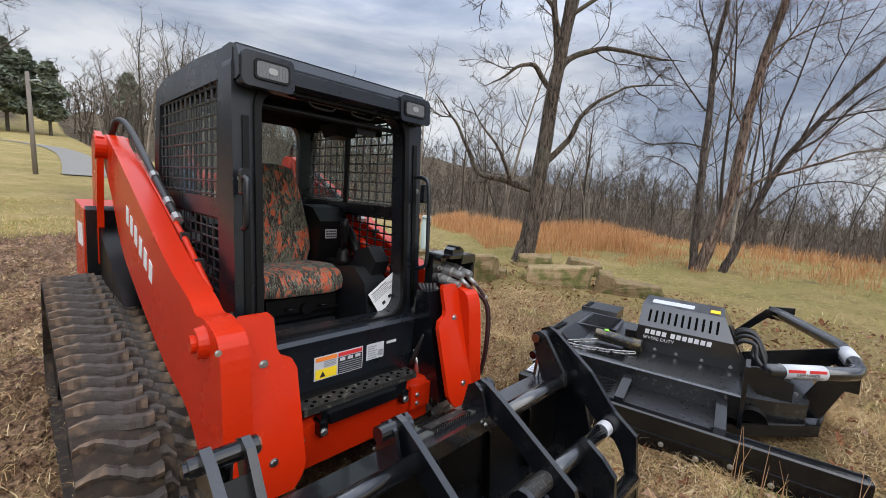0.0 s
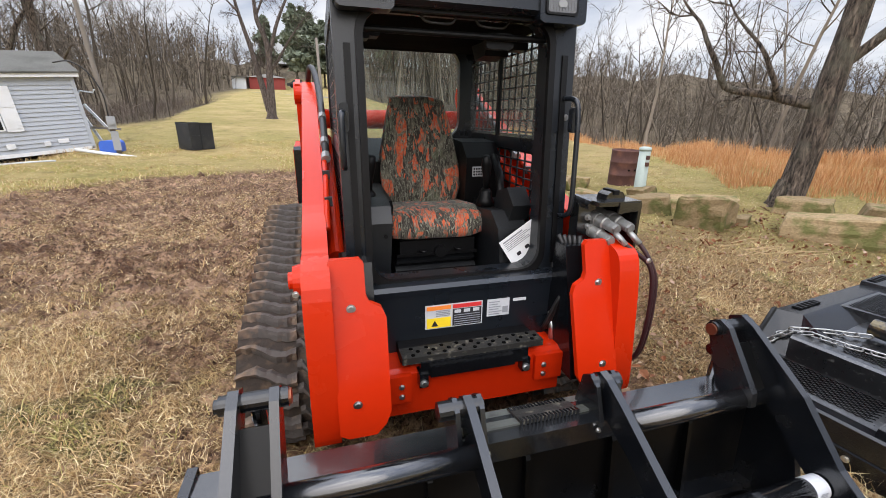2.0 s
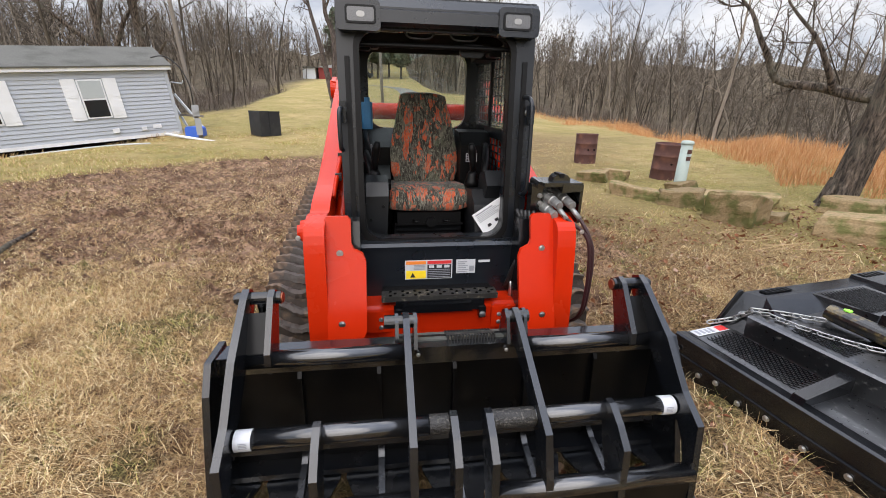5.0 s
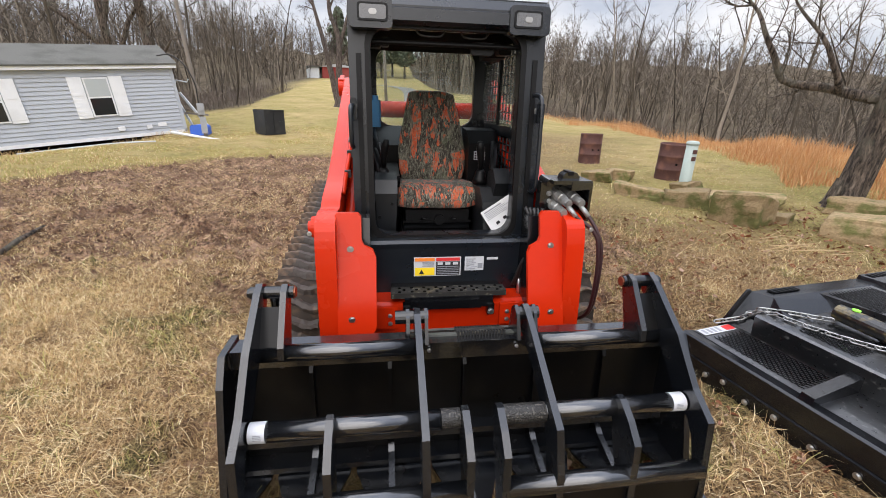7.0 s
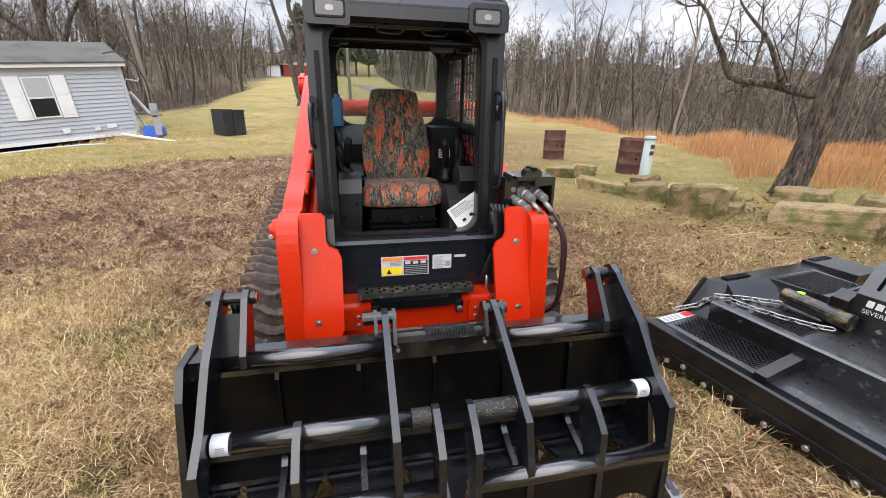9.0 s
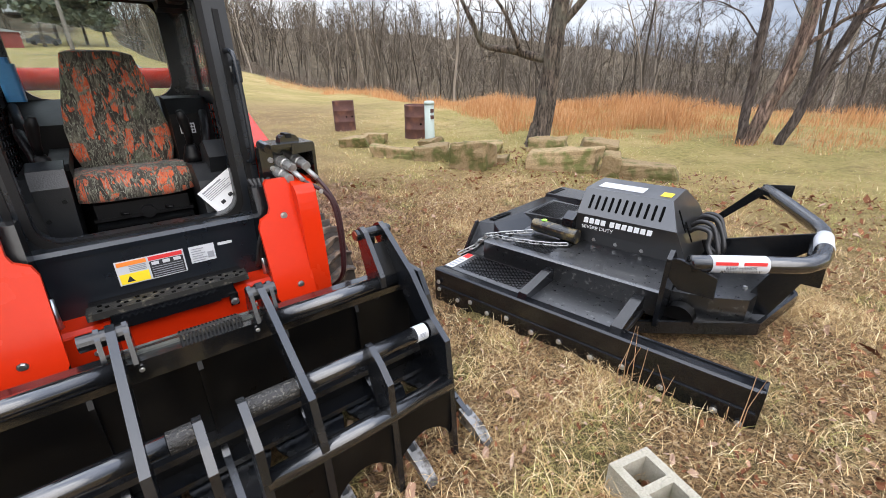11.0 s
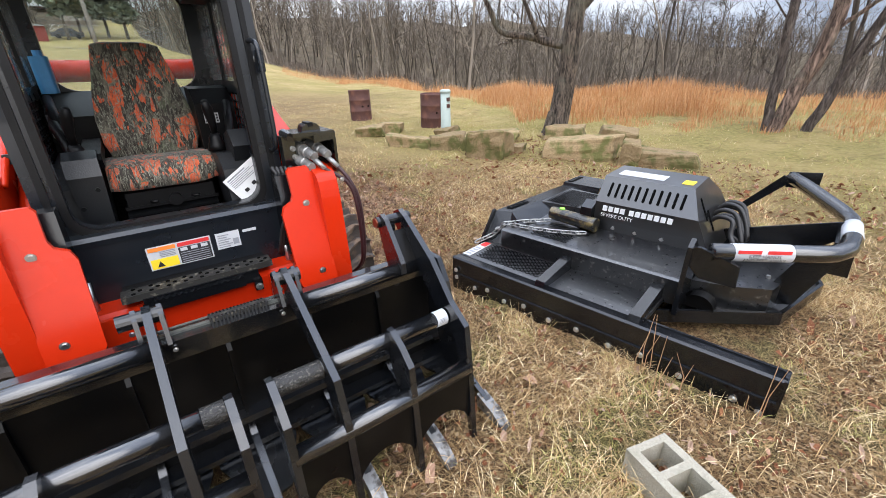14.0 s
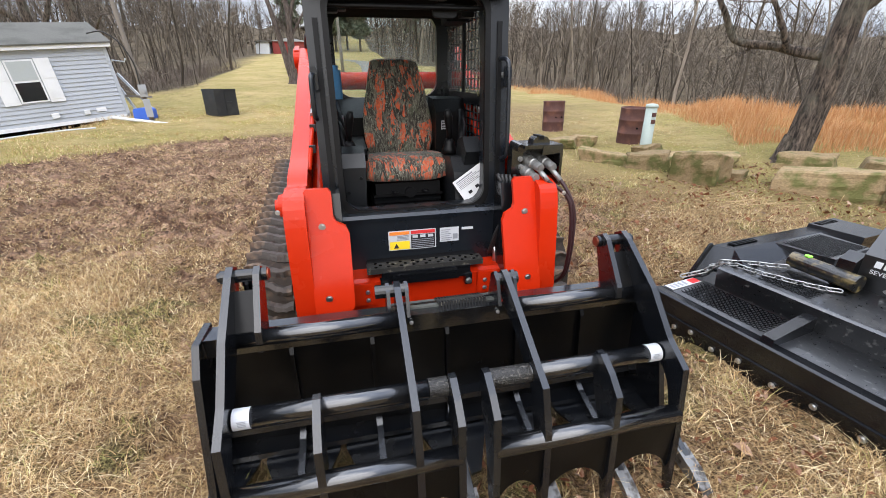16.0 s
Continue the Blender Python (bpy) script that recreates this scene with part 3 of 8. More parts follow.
def bolt_mesh(r=0.011, h=0.009):
    bm = bmesh.new()
    tube(((0, 0, 0), (0, -h * 0.3, 0)), r * 1.35, 12, bm)
    tube(((0, -h * 0.3, 0), (0, -h, 0)), r * 0.9, 6, bm)
    return bm


def smoothstep(a, b, x):
    t = np.clip((x - a) / (b - a), 0, 1)
    return t * t * (3 - 2 * t)


def smooth_path(points, k=5):
    """Catmull-Rom curve through points."""
    p = [Vector(q) for q in points]
    p = [p[0] * 2 - p[1]] + p + [p[-1] * 2 - p[-2]]
    out = []
    for i in range(1, len(p) - 2):
        for j in range(k):
            t = j / k
            out.append(0.5 * (2 * p[i] + (p[i + 1] - p[i - 1]) * t + (2 * p[i - 1] - 5 * p[i] + 4 * p[i + 1] - p[i + 2]) * t * t + (3 * p[i] - p[i - 1] - 3 * p[i + 1] + p[i + 2]) * t ** 3))
    return out + [p[-2]]


# ---- ground ----
TABLE = np.random.default_rng(77).uniform(0, 1, (256, 256))


def patches(x, y, scale, seed, octaves=4):
    """Fractal value noise on arrays, 0 to 1."""
    x, y = np.asarray(x, float), np.asarray(y, float)
    out, amp, tot = 0.0, 1.0, 0.0
    for o in range(octaves):
        u, v = x * scale + seed * 17.3 + 500, y * scale + seed * 9.7 + 500
        i, j = np.floor(u).astype(int), np.floor(v).astype(int)
        f, g = u - i, v - j
        f, g = f * f * (3 - 2 * f), g * g * (3 - 2 * g)
        a = TABLE[i % 256, j % 256] * (1 - f) + TABLE[(i + 1) % 256, j % 256] * f
        b = TABLE[i % 256, (j + 1) % 256] * (1 - f) + TABLE[(i + 1) % 256, (j + 1) % 256] * f
        out, tot = out + amp * (a * (1 - g) + b * g), tot + amp
        amp, scale = amp * 0.62, scale * 2.1
    return out / tot


def straw_at(x, y):
    k = 0.20 * smoothstep(0.6, 2.2, np.asarray(x, float)) - 0.08
    return smoothstep(0.40, 0.60, patches(x, y, 1.5, 1) - k)


def green_at(x, y):
    return smoothstep(0.56, 0.72, patches(x, y, 2.6, 2))


RIDGE_AZ = [-180, -60, -30, -20, -11, 2, 8, 18, 28, 37, 46, 54, 62, 66, 73, 84, 93, 125, 180]
RIDGE_Z = [9, 12, 12, 13, 14, 16, 14.5, 14, 13.6, 12, 12, 9.2, 6.8, 4.8, 3.4, 0.2, -2.2, -2, 9]


def hill(x, y):
    """Height of the land: the yard, the lawn that climbs to the farm, the hollow and the ridge round it."""
    x, y = np.asarray(x, float), np.asarray(y, float)
    d = np.hypot(x - 0.8, y - 1.0)
    az = np.degrees(np.arctan2(x - 0.8, y - 1.0))
    z = 0.5 * (1 - np.exp(-(d / 10.0) ** 1.5))
    rise = smoothstep(-34, -10, az) * (1 - smoothstep(12, 26, az))
    up = np.clip(d - 13, 0, 115)
    z = z + rise * (0.055 * up + 0.00028 * up * up)
    fall = smoothstep(30, 48, az) * (1 - smoothstep(150, 175, az))
    z = z - fall * 5.0 * smoothstep(17, 40, d)
    z = z + smoothstep(-20, -45, az) * smoothstep(24, 60, d) * 2.0
    start = np.interp(az, [-20, -10, 4, 12], [50, 95, 95, 60])
    far = smoothstep(start, start * 0 + 132, d)
    top = np.interp(az, RIDGE_AZ, RIDGE_Z) * (1 + 0.05 * np.sin(az * 0.9) + 0.04 * np.sin(az * 2.3 + 1))
    z = z * (1 - far) + top * far
    z = z - 0.55 * smoothstep(-5.5, -11, x) * smoothstep(7.5, 11, y) * (1 - smoothstep(18, 24, y))
    z = z - 0.20 * np.exp(-((x + 8.0) / 2.2) ** 2 - ((y - 14.0) / 1.3) ** 2)
    return z + 0.10 * np.sin(x * 0.21 + 0.7) * np.sin(y * 0.17) * smoothstep(10, 30, d)


def lie(x, y):
    return float(hill(x, y))


def in_woods(x, y):
    """How far a place lies inside the woodland, 0 to 1."""
    x, y = np.asarray(x, float), np.asarray(y, float)
    d = np.hypot(x - 0.8, y - 1.0)
    az = np.degrees(np.arctan2(x - 0.8, y - 1.0))
    edge = np.interp(az, [-180, -60, -45, -24, -17, -13, -10, -7, 3, 5.5, 8, 15, 24, 32, 45, 60, 75, 100, 140, 180], [40, 40, 27, 25, 27, 42, 57, 92, 110, 68, 48, 44, 40, 31, 23, 19, 17.5, 16.5, 30, 40])
    return smoothstep(-1.5, 1.5, d - edge)


def mud_edge(x):
    """Far limit of the churned ground, where the uncut grass by the home begins."""
    return np.interp(x, [-8, -5.05, -4.62, -3.79, -2.79, -0.69, 1.5], [4.0, 6.9, 7.9, 8.7, 9.8, 10.5, 10.8])


def mud(x, y):
    """Churned ground round and behind the machine's outer side."""
    x, y = np.asarray(x, float), np.asarray(y, float)
    a = smoothstep(1.7, 0.7, x) * smoothstep(1.5, 3.6, y + 0.42 * np.minimum(x, 0) + 0.35 * np.sin(1.7 * x) + 0.25 * np.sin(2.9 * y + x)) * (1 - smoothstep(-0.3, 0.3, y - mud_edge(x) + 0.18 * np.sin(2.1 * x + 0.8) + 0.1 * np.sin(5.3 * x)))
    b = smoothstep(1.15, 0.3, np.hypot((x - 2.8 - 0.25 * (y - 3.6)) / 1.3, (y - 3.7) / 2.5)) * 0.8
    c = smoothstep(1.4, 0.3, np.hypot((x - 1.2) / 2.0, (y - 2.6) / 2.2))
    return np.maximum(np.maximum(a, b), c)


def build_ground():
    near = np.concatenate([np.linspace(-9, -6, 24)[:-1], np.linspace(-6, 6, 280), np.linspace(6, 13, 60)[1:]])
    far = np.concatenate([np.arange(14.5, 60, 3.0), np.arange(62, 140, 7.0), [150, 170, 200, 250, 320, 450]])
    xs = np.concatenate([-far[::-1] + 2, near, far])
    ynear = np.concatenate([np.linspace(-4, -1.2, 20)[:-1], np.linspace(-1.2, 7, 200), np.linspace(7, 16, 90)[1:]])
    ys = np.concatenate([-far[::-1] * 0.9 + 6, ynear, far + 3])
    gx, gy = np.meshgrid(xs, ys)
    gz = hill(gx, gy)
    mm = mud(gx, gy)
    rough = np.zeros_like(gz)
    d = np.hypot(gx - 1, gy - 2)
    for (i, j) in zip(*np.nonzero(d < 15)):
        p = (gx[i, j], gy[i, j], 0)
        a = noise.fractal((p[0] * 1.3, p[1] * 1.3, 0), 1.0, 2.0, 4)
        f = noise.fractal((p[0] * 8.0, p[1] * 8.0, 3), 0.8, 2.0, 3)
        g = abs(noise.fractal((p[0] * 5.0 + 2 * a, p[1] * 6.5, 9), 0.9, 2.0, 3))
        rough[i, j] = 0.018 * a + 0.010 * f + mm[i, j] * (0.10 * f + 0.13 * (0.25 - g) + 0.025 * a - 0.03)
    gz = gz + rough * (1 - smoothstep(11, 15, d))
    me = bpy.data.meshes.new("ground")
    nx, ny = len(xs), len(ys)
    verts = np.stack([gx.ravel(), gy.ravel(), gz.ravel()], 1)
    idx = np.arange(nx * ny).reshape(ny, nx)
    faces = np.stack([idx[:-1, :-1], idx[:-1, 1:], idx[1:, 1:], idx[1:, :-1]], -1).reshape(-1, 4)
    me.from_pydata(verts.tolist(), [], faces.tolist())
    az = np.degrees(np.arctan2(gx - 0.8, gy - 1.0))
    dd = np.hypot(gx - 0.8, gy - 1.0)
    green = np.maximum(smoothstep(12, 22, dd) * 0.8, 0.85 * smoothstep(3.6, 7.5, dd) * smoothstep(15, 45, az)) * (1 - mm)
    green = np.maximum(green, 0.85 * smoothstep(0.0, 0.8, gy - mud_edge(gx)) * (1 - smoothstep(0.5, 2.5, gx)) * smoothstep(5.0, 7.0, dd) * (1 - mm))
    col = np.stack([mm, green, in_woods(gx, gy), 1 - smoothstep(3.5, 8.0, dd)], -1).reshape(-1, 4)
    at = me.color_attributes.new("zones", "FLOAT_COLOR", "POINT")
    at.data.foreach_set("color", col.ravel().astype(np.float32))
    at2 = me.color_attributes.new("cover", "FLOAT_COLOR", "POINT")
    sg, gg = straw_at(gx, gy), green_at(gx, gy)
    at2.data.foreach_set("color", np.stack([sg, gg, gg * 0, gg * 0 + 1], -1).reshape(-1, 4).ravel().astype(np.float32))
    me.polygons.foreach_set("use_smooth", [True] * len(me.polygons))
    me.materials.append(GROUND)
    ob = new("ground", me)
    tagged(ob, "winter field of straw-coloured turf and churned brown mud", "ground", kind="structure")
    return ob


ground = build_ground()


# ---- compact track loader ----
# local axes: x across, y to the rear from the front panel, z up
loader = thing("track_loader", pose(1.197, 1.73, 0), "orange-red compact track loader with black open cab and muddy rubber tracks", "track loader")

# belly and body
part("chassis", box(-0.46, 0.46, 0.06, 2.35, 0.24, 0.62), BLACKPLASTIC, loader, "dark steel hull between the tracks", bevel=0.02)
bm = prism([(0.02, 0.585), (0.0, 0.60), (-0.012, 0.86), (0.0, 0.895), (0.06, 0.90), (0.06, 0.585)], -0.455, 0.455)
panel = part("front_panel", bm, CABBLACK, loader, "dark blue-black steel panel below the cab opening", bevel=0.006, seg=2)
bm = prism([(-0.018, 0.862), (-0.022, 0.885), (-0.005, 0.90), (0.06, 0.905), (0.06, 0.862)], -0.46, 0.46)
part("ledge", bm, CABBLACK, panel, bevel=0.004)


def decal(name, x0, x1, z0, z1, y, mat, parent, label="", lean=0.0):
    return part(name, prism([(y, z0), (y - 0.0015, z0), (y - 0.0015 - lean, z1), (y - lean, z1)], x0, x1), mat, parent, label)


d = decal("warning_decal", -0.178, 0.078, 0.695, 0.805, -0.0085, WHITE, panel, "white warning decal with orange, yellow and red fields")
decal("orange_field", -0.172, -0.066, 0.782, 0.800, -0.0108, ORANGE, panel)
decal("red_field", -0.058, 0.072, 0.782, 0.800, -0.0108, REDLABEL, panel)
decal("yellow_field", -0.172, -0.066, 0.700, 0.745, -0.0108, YELLOW, panel)
decal("black_field", -0.058, 0.072, 0.700, 0.778, -0.0108, INK, panel)
for i in range(5):
    decal("text_bar", -0.052, 0.066, 0.706 + 0.0105 * i, 0.709 + 0.0105 * i, -0.0122, GREYINK, panel)
for i in range(3):
    decal("text_bar", -0.05 + 0.042 * i, -0.05 + 0.042 * i + 0.028, 0.76, 0.775, -0.0122, WHITE, panel)
for i in range(4):
    decal("text_bar", -0.132, -0.07, 0.752 + 0.0075 * i, 0.7555 + 0.0075 * i, -0.0108, GREYINK, panel)
bm = prism([(-0.152, 0.707), (-0.122, 0.707), (-0.137, 0.735)], -0.0125, -0.011, "y")
part("warning_triangle", bm, INK, panel)
d = decal("data_label", 0.100, 0.205, 0.722, 0.803, -0.0085, WHITE, panel, "white data label with grey print")
for i in range(6):
    decal("text_bar", 0.108, 0.108 + (0.05, 0.06, 0.045, 0.055, 0.04, 0.05)[i], 0.73 + 0.0115 * i, 0.734 + 0.0115 * i, -0.0108, GREYINK, panel)
decal("code_field", 0.172, 0.198, 0.735, 0.765, -0.0108, GREYINK, panel)
decal("small_label", 0.222, 0.285, 0.783, 0.797, -0.0085, WHITE, panel)

# step
# dark filler added where the gap behind the step lies in shade
part("gap_filler", prism([(-0.004, 0.655), (-0.088, 0.652), (-0.088, 0.604), (-0.004, 0.604)], -0.30, 0.29), BLACKPLASTIC, loader, "dark filler over the shaded gap behind the step", bevel=0.004)
bm = box(-0.305, 0.297, -0.165, -0.085, 0.640, 0.668)
step = part("step", bm, DUSTY, loader, "black perforated steel step with pale dust", bevel=0.004)
# punched holes are discs on the tread, their shade put in as colour
hole = None
for r in range(3):
    for c in range(9):
        b0 = bmesh.new()
        tube(((0, 0, 0), (0, 0, 0.0035)), 0.0085, 10, b0)
        if hole is None:
            hole = part("step_hole_disc", b0, SHADEVOID, step, "near-black disc for the shade in a punched hole")
            hole.matrix_basis = pose(-0.26, -0.148, 0.667)
        else:
            b0.free()
            again(hole, pose(-0.26 + 0.064 * c + 0.024 * (r % 2), -0.148 + 0.024 * r, 0.667))
teeth = [(-0.20 + 0.36 * i / 30, 0.615 + (0.012 if i % 2 else 0.0)) for i in range(31)]
bm = prism([(-0.20, 0.585)] + [(x, z + 0.012) for x, z in teeth] + [(0.16, 0.585)], -0.19, -0.175, "y")
part("cleat_bar", bm, SATIN, step, "toothed black tread edge")
part("step_bracket", box(-0.235, 0.225, -0.175, -0.13, 0.585, 0.645), SATIN, step, bevel=0.004)
for x in (-0.225, 0.215):
    part("bracket_ear", box(x - 0.018, x + 0.018, -0.185, -0.12, 0.54, 0.60), SATIN, step, bevel=0.003)
    b1 = part("bolt", bolt_mesh(0.013), STEEL, step, "zinc bolt")
    b1.matrix_basis = pose(x, -0.186, 0.56)

# crossmember between the arms' lower ends
bm = prism([(-0.13, 0.385), (-0.145, 0.40), (-0.145, 0.585), (-0.12, 0.602), (0.03, 0.602), (0.03, 0.385)], -0.40, 0.40)
cross = part("crossmember", bm, RED, loader, "red painted steel crossmember", bevel=0.006, seg=2)
for s in (-1, 1):
    part("corner_plate", box(s * 0.335 - 0.065, s * 0.335 + 0.065, -0.165, -0.14, 0.47, 0.59), RED, cross, bevel=0.005)
    for z in (0.50, 0.545):
        b1 = part("bolt", bolt_mesh(0.009), STEEL, cross)
        b1.matrix_basis = pose(s * 0.31, -0.166, z)
    part("hydraulic_fitting", tube(((s * 0.405, -0.06, 0.60), (s * 0.405, -0.05, 0.66), (s * 0.40, -0.03, 0.72)), [0.018, 0.014, 0.01], 10), STEEL, cross, "zinc hydraulic fitting", smooth=True)

# cab shell
def lean(bm):
    """The cab front leans back a little."""
    for v in bm.verts:
        v.co.y += 0.015 + 0.062 * (v.co.z - 0.88)
    return bm


CW = 0.482
outer = rounded(-CW, CW, 0.865, 2.03, 0.05, 5)
inner = rounded(-0.385, 0.365, 0.905, 1.922, 0.085, 5)
cab = part("cab_front_frame", lean(ringplate(outer, inner, 0.035, 0.13)), CABBLACK, loader, "black rounded steel cab front frame", bevel=0.012, seg=2)
lip_o = rounded(-0.405, 0.385, 0.885, 1.938, 0.095, 5)
lip_i = rounded(-0.378, 0.358, 0.912, 1.914, 0.085, 5)
part("door_seal", lean(ringplate(lip_o, lip_i, 0.018, 0.04)), BLACKPLASTIC, cab, "black rubber seal round the opening", bevel=0.004)
for s in (-1, 1):
    part("post_groove", lean(box(s * 0.435 - 0.012, s * 0.435 + 0.012, 0.026, 0.04, 0.93, 1.80)), BLACKPLASTIC, cab, bevel=0.004)
# header with the two work lamps
bm = prism([(0.12, 1.925), (0.0, 1.925), (-0.02, 1.935), (-0.022, 2.005), (0.0, 2.045), (0.06, 2.062), (0.14, 2.06)], -0.475, 0.475)
head = part("roof_header", lean(bm), CABBLACK, loader, "black moulded roof header with two lamps", bevel=0.014, seg=3)
bm = prism([(0.02, 1.925), (-0.01, 1.928), (-0.034, 1.94), (-0.034, 1.99), (-0.015, 2.0), (0.02, 2.0)], -0.30, 0.30)
part("header_brow", lean(bm), CABBLACK, head, bevel=0.006, seg=2)
for s in (-1, 1):
    part("lamp_housing", lean(prism(rounded(s * 0.372 - 0.098, s * 0.372 + 0.098, 1.900, 2.025, 0.02), -0.045, 0.02, "y")), CABBLACK, head, "black lamp housing", bevel=0.006, seg=2)
    ln = part("lamp_lens", lean(prism(rounded(s * 0.362 - 0.060, s * 0.362 + 0.060, 1.936, 1.994, 0.010), -0.052, -0.04, "y")), LAMPLENS, head, "clear ribbed lamp lens", bevel=0.004)
    for i in range(-4, 5):
        part("lens_rib", lean(box(s * 0.362 + i * 0.0125 - 0.0015, s * 0.362 + i * 0.0125 + 0.0015, -0.0535, -0.052, 1.942, 1.988)), LAMPLENS, ln)
    part("reflector", lean(prism(rounded(s * 0.362 - 0.018, s * 0.362 + 0.018, 1.953, 1.977, 0.011), -0.0545, -0.0525, "y")), LAMPGLOW, ln, "pale reflector behind the lens")
    part("lens_gasket", lean(ringplate(rounded(s * 0.362 - 0.068, s * 0.362 + 0.068, 1.928, 2.002, 0.014), rounded(s * 0.362 - 0.059, s * 0.362 + 0.059, 1.937, 1.993, 0.010), -0.052, -0.044)), BLACKPLASTIC, ln)
# roof
bm = prism([(0.1, 1.99), (0.1, 2.055), (0.6, 2.075), (1.15, 2.06), (1.28, 2.02), (1.28, 1.97)], -0.47, 0.47)
part("roof", bm, CABBLACK, loader, "black steel cab roof", bevel=0.02, seg=2)
# lining colour holds the shade under the roof
part("roof_lining", prism([(0.125, 1.915), (0.125, 1.985), (1.2, 1.985), (1.2, 1.935), (0.9, 1.93), (0.3, 1.935)], -0.44, 0.44), SHADEVOID, loader, "moulded roof lining, near-black for the cab's shade", bevel=0.01)
for x0, x1, y0 in ((-0.16, -0.02, 0.14), (0.06, 0.20, 0.15)):
    part("wiring_loop", tube(smooth_path([(x0, y0, 1.915), (x0 + 0.02, y0, 1.895), ((x0 + x1) / 2, y0 - 0.01, 1.888), (x1 - 0.02, y0, 1.893), (x1, y0, 1.915)], 4), 0.005, 6), HOSE, loader, "black wiring loop", smooth=True)
for x0, z0, r0 in ((-0.36, 1.87, 0.03), (-0.31, 1.88, 0.022), (0.33, 1.86, 0.035), (0.28, 1.88, 0.022)):
    part("work_switch", prism(rounded(x0 - r0, x0 + r0, z0 - 0.02, z0 + 0.02, 0.01), 0.30, 0.38, "y"), BLACKPLASTIC, loader, bevel=0.005)
part("cab_speaker", prism([(0.62, 1.93), (0.66, 1.86), (0.80, 1.85), (0.86, 1.93)], 0.30, 0.43), BLACKPLASTIC, loader, bevel=0.01)
part("ceiling_bar", rod((-0.38, 0.16, 1.86), (0.38, 0.16, 1.86), 0.012), BLACKPLASTIC, loader)


def side_wall(s):
    """A cab side: pressed steel with an upper and a lower barred opening."""
    x0, x1 = s * (CW - 0.004), s * (CW - 0.035)
    up_o = [(0.12, 1.435), (1.36, 1.435), (1.27, 2.02), (0.12, 2.04)]
    up_i = [(0.29, 1.475), (1.25, 1.475), (1.19, 1.93), (0.27, 1.945)]
    lo_o = [(0.12, 0.70), (1.30, 0.70), (1.36, 1.435), (0.12, 1.435)]
    lo_i = [(0.24, 0.93), (1.16, 0.93), (1.24, 1.395), (0.27, 1.395)]
    w = part("side_wall", ringplate(up_o, up_i, x0, x1, "x"), CABBLACK, loader, "black steel cab side with barred openings", bevel=0.008)
    ringplate_low = part("lower_side", ringplate(lo_o, lo_i, x0, x1, "x"), CABBLACK, loader, bevel=0.008)
    xm = s * (CW - 0.017)
    bar = None
    for par, y0, y1, z0, z1, nv, nh, sl in ((w, 0.27, 1.25, 1.46, 1.955, 13, 9, 0.06), (ringplate_low, 0.24, 1.24, 0.92, 1.41, 12, 11, -0.05)):
        vbar = part("vertical_bar", rod((xm, 0, z0), (xm, 0, z1), 0.0055, 6), CABBLACK, par)
        vbar.matrix_basis = pose(0, y0 + (y1 - y0) * 0.5 / nv, 0)
        for i in range(1, nv):
            again(vbar, pose(0, y0 + (y1 - y0) * (i + 0.5) / nv, 0))
        hbar = part("horizontal_bar", rod((xm, y0, 0), (xm, y1, 0), 0.0055, 6), CABBLACK, par)
        hbar.matrix_basis = pose(0, 0, z0 + (z1 - z0) * 0.5 / nh)
        for i in range(1, nh):
            again(hbar, pose(0, 0, z0 + (z1 - z0) * (i + 0.5) / nh))
    pane = part("side_pane", box(s * (CW - 0.05) - 0.002, s * (CW - 0.05) + 0.002, 0.24, 1.27, 1.46, 1.96), GLASS, loader, "sliding tinted side glass")
    pane.visible_shadow = False
    part("pane_bar", box(s * (CW - 0.055) - 0.008, s * (CW - 0.055) + 0.008, 0.72, 0.75, 1.46, 1.95), BLACKPLASTIC, loader)


for s in (-1, 1):
    side_wall(s)
# rear wall and window
outer = rounded(-0.47, 0.47, 0.75, 2.0, 0.05, 5)
inner = rounded(-0.375, 0.355, 1.42, 1.965, 0.11, 5)
part("rear_wall", ringplate(outer, inner, 1.22, 1.27), CABBLACK, loader, "dark rear wall round the back window", bevel=0.008)
gl = part("rear_window", box(-0.38, 0.36, 1.235, 1.24, 1.41, 1.97), GLASS, loader, "tinted rear window glass")
gl.visible_shadow = False

# grab handles, latches
for s in (-1, 1):
    pts = smooth_path([(s * 0.440, 0.08, 1.635), (s * 0.446, 0.025, 1.63), (s * 0.452, -0.005, 1.59), (s * 0.454, -0.018, 1.40), (s * 0.452, -0.025, 1.20), (s * 0.446, 0.0, 1.16), (s * 0.440, 0.04, 1.15)], 4)
    if s < 0:
        hook = smooth_path([(s * 0.462, 0.06, 1.56), (s * 0.470, -0.005, 1.565), (s * 0.474, -0.022, 1.53), (s * 0.474, -0.02, 1.40), (s * 0.470, 0.02, 1.375)], 4)
        part("grab_handle", tube(hook, 0.011, 10), CABBLACK, loader, "short black grab hook", smooth=True)
    if s > 0:
        part("grab_handle", tube(pts, 0.0105, 10), CABBLACK, loader, "black grab rail", smooth=True)
    part("latch", prism(rounded(s * 0.462 - 0.016, s * 0.462 + 0.016, 1.50, 1.60, 0.012), 0.02, 0.05, "y"), CABBLACK, loader, bevel=0.005)
    b1 = part("bolt", bolt_mesh(0.010), COUPLER, loader)
    b1.matrix_basis = pose(s * 0.455, 0.09, 1.56)
    b2 = again(b1, pose(s * 0.463, 0.05, 0.94))

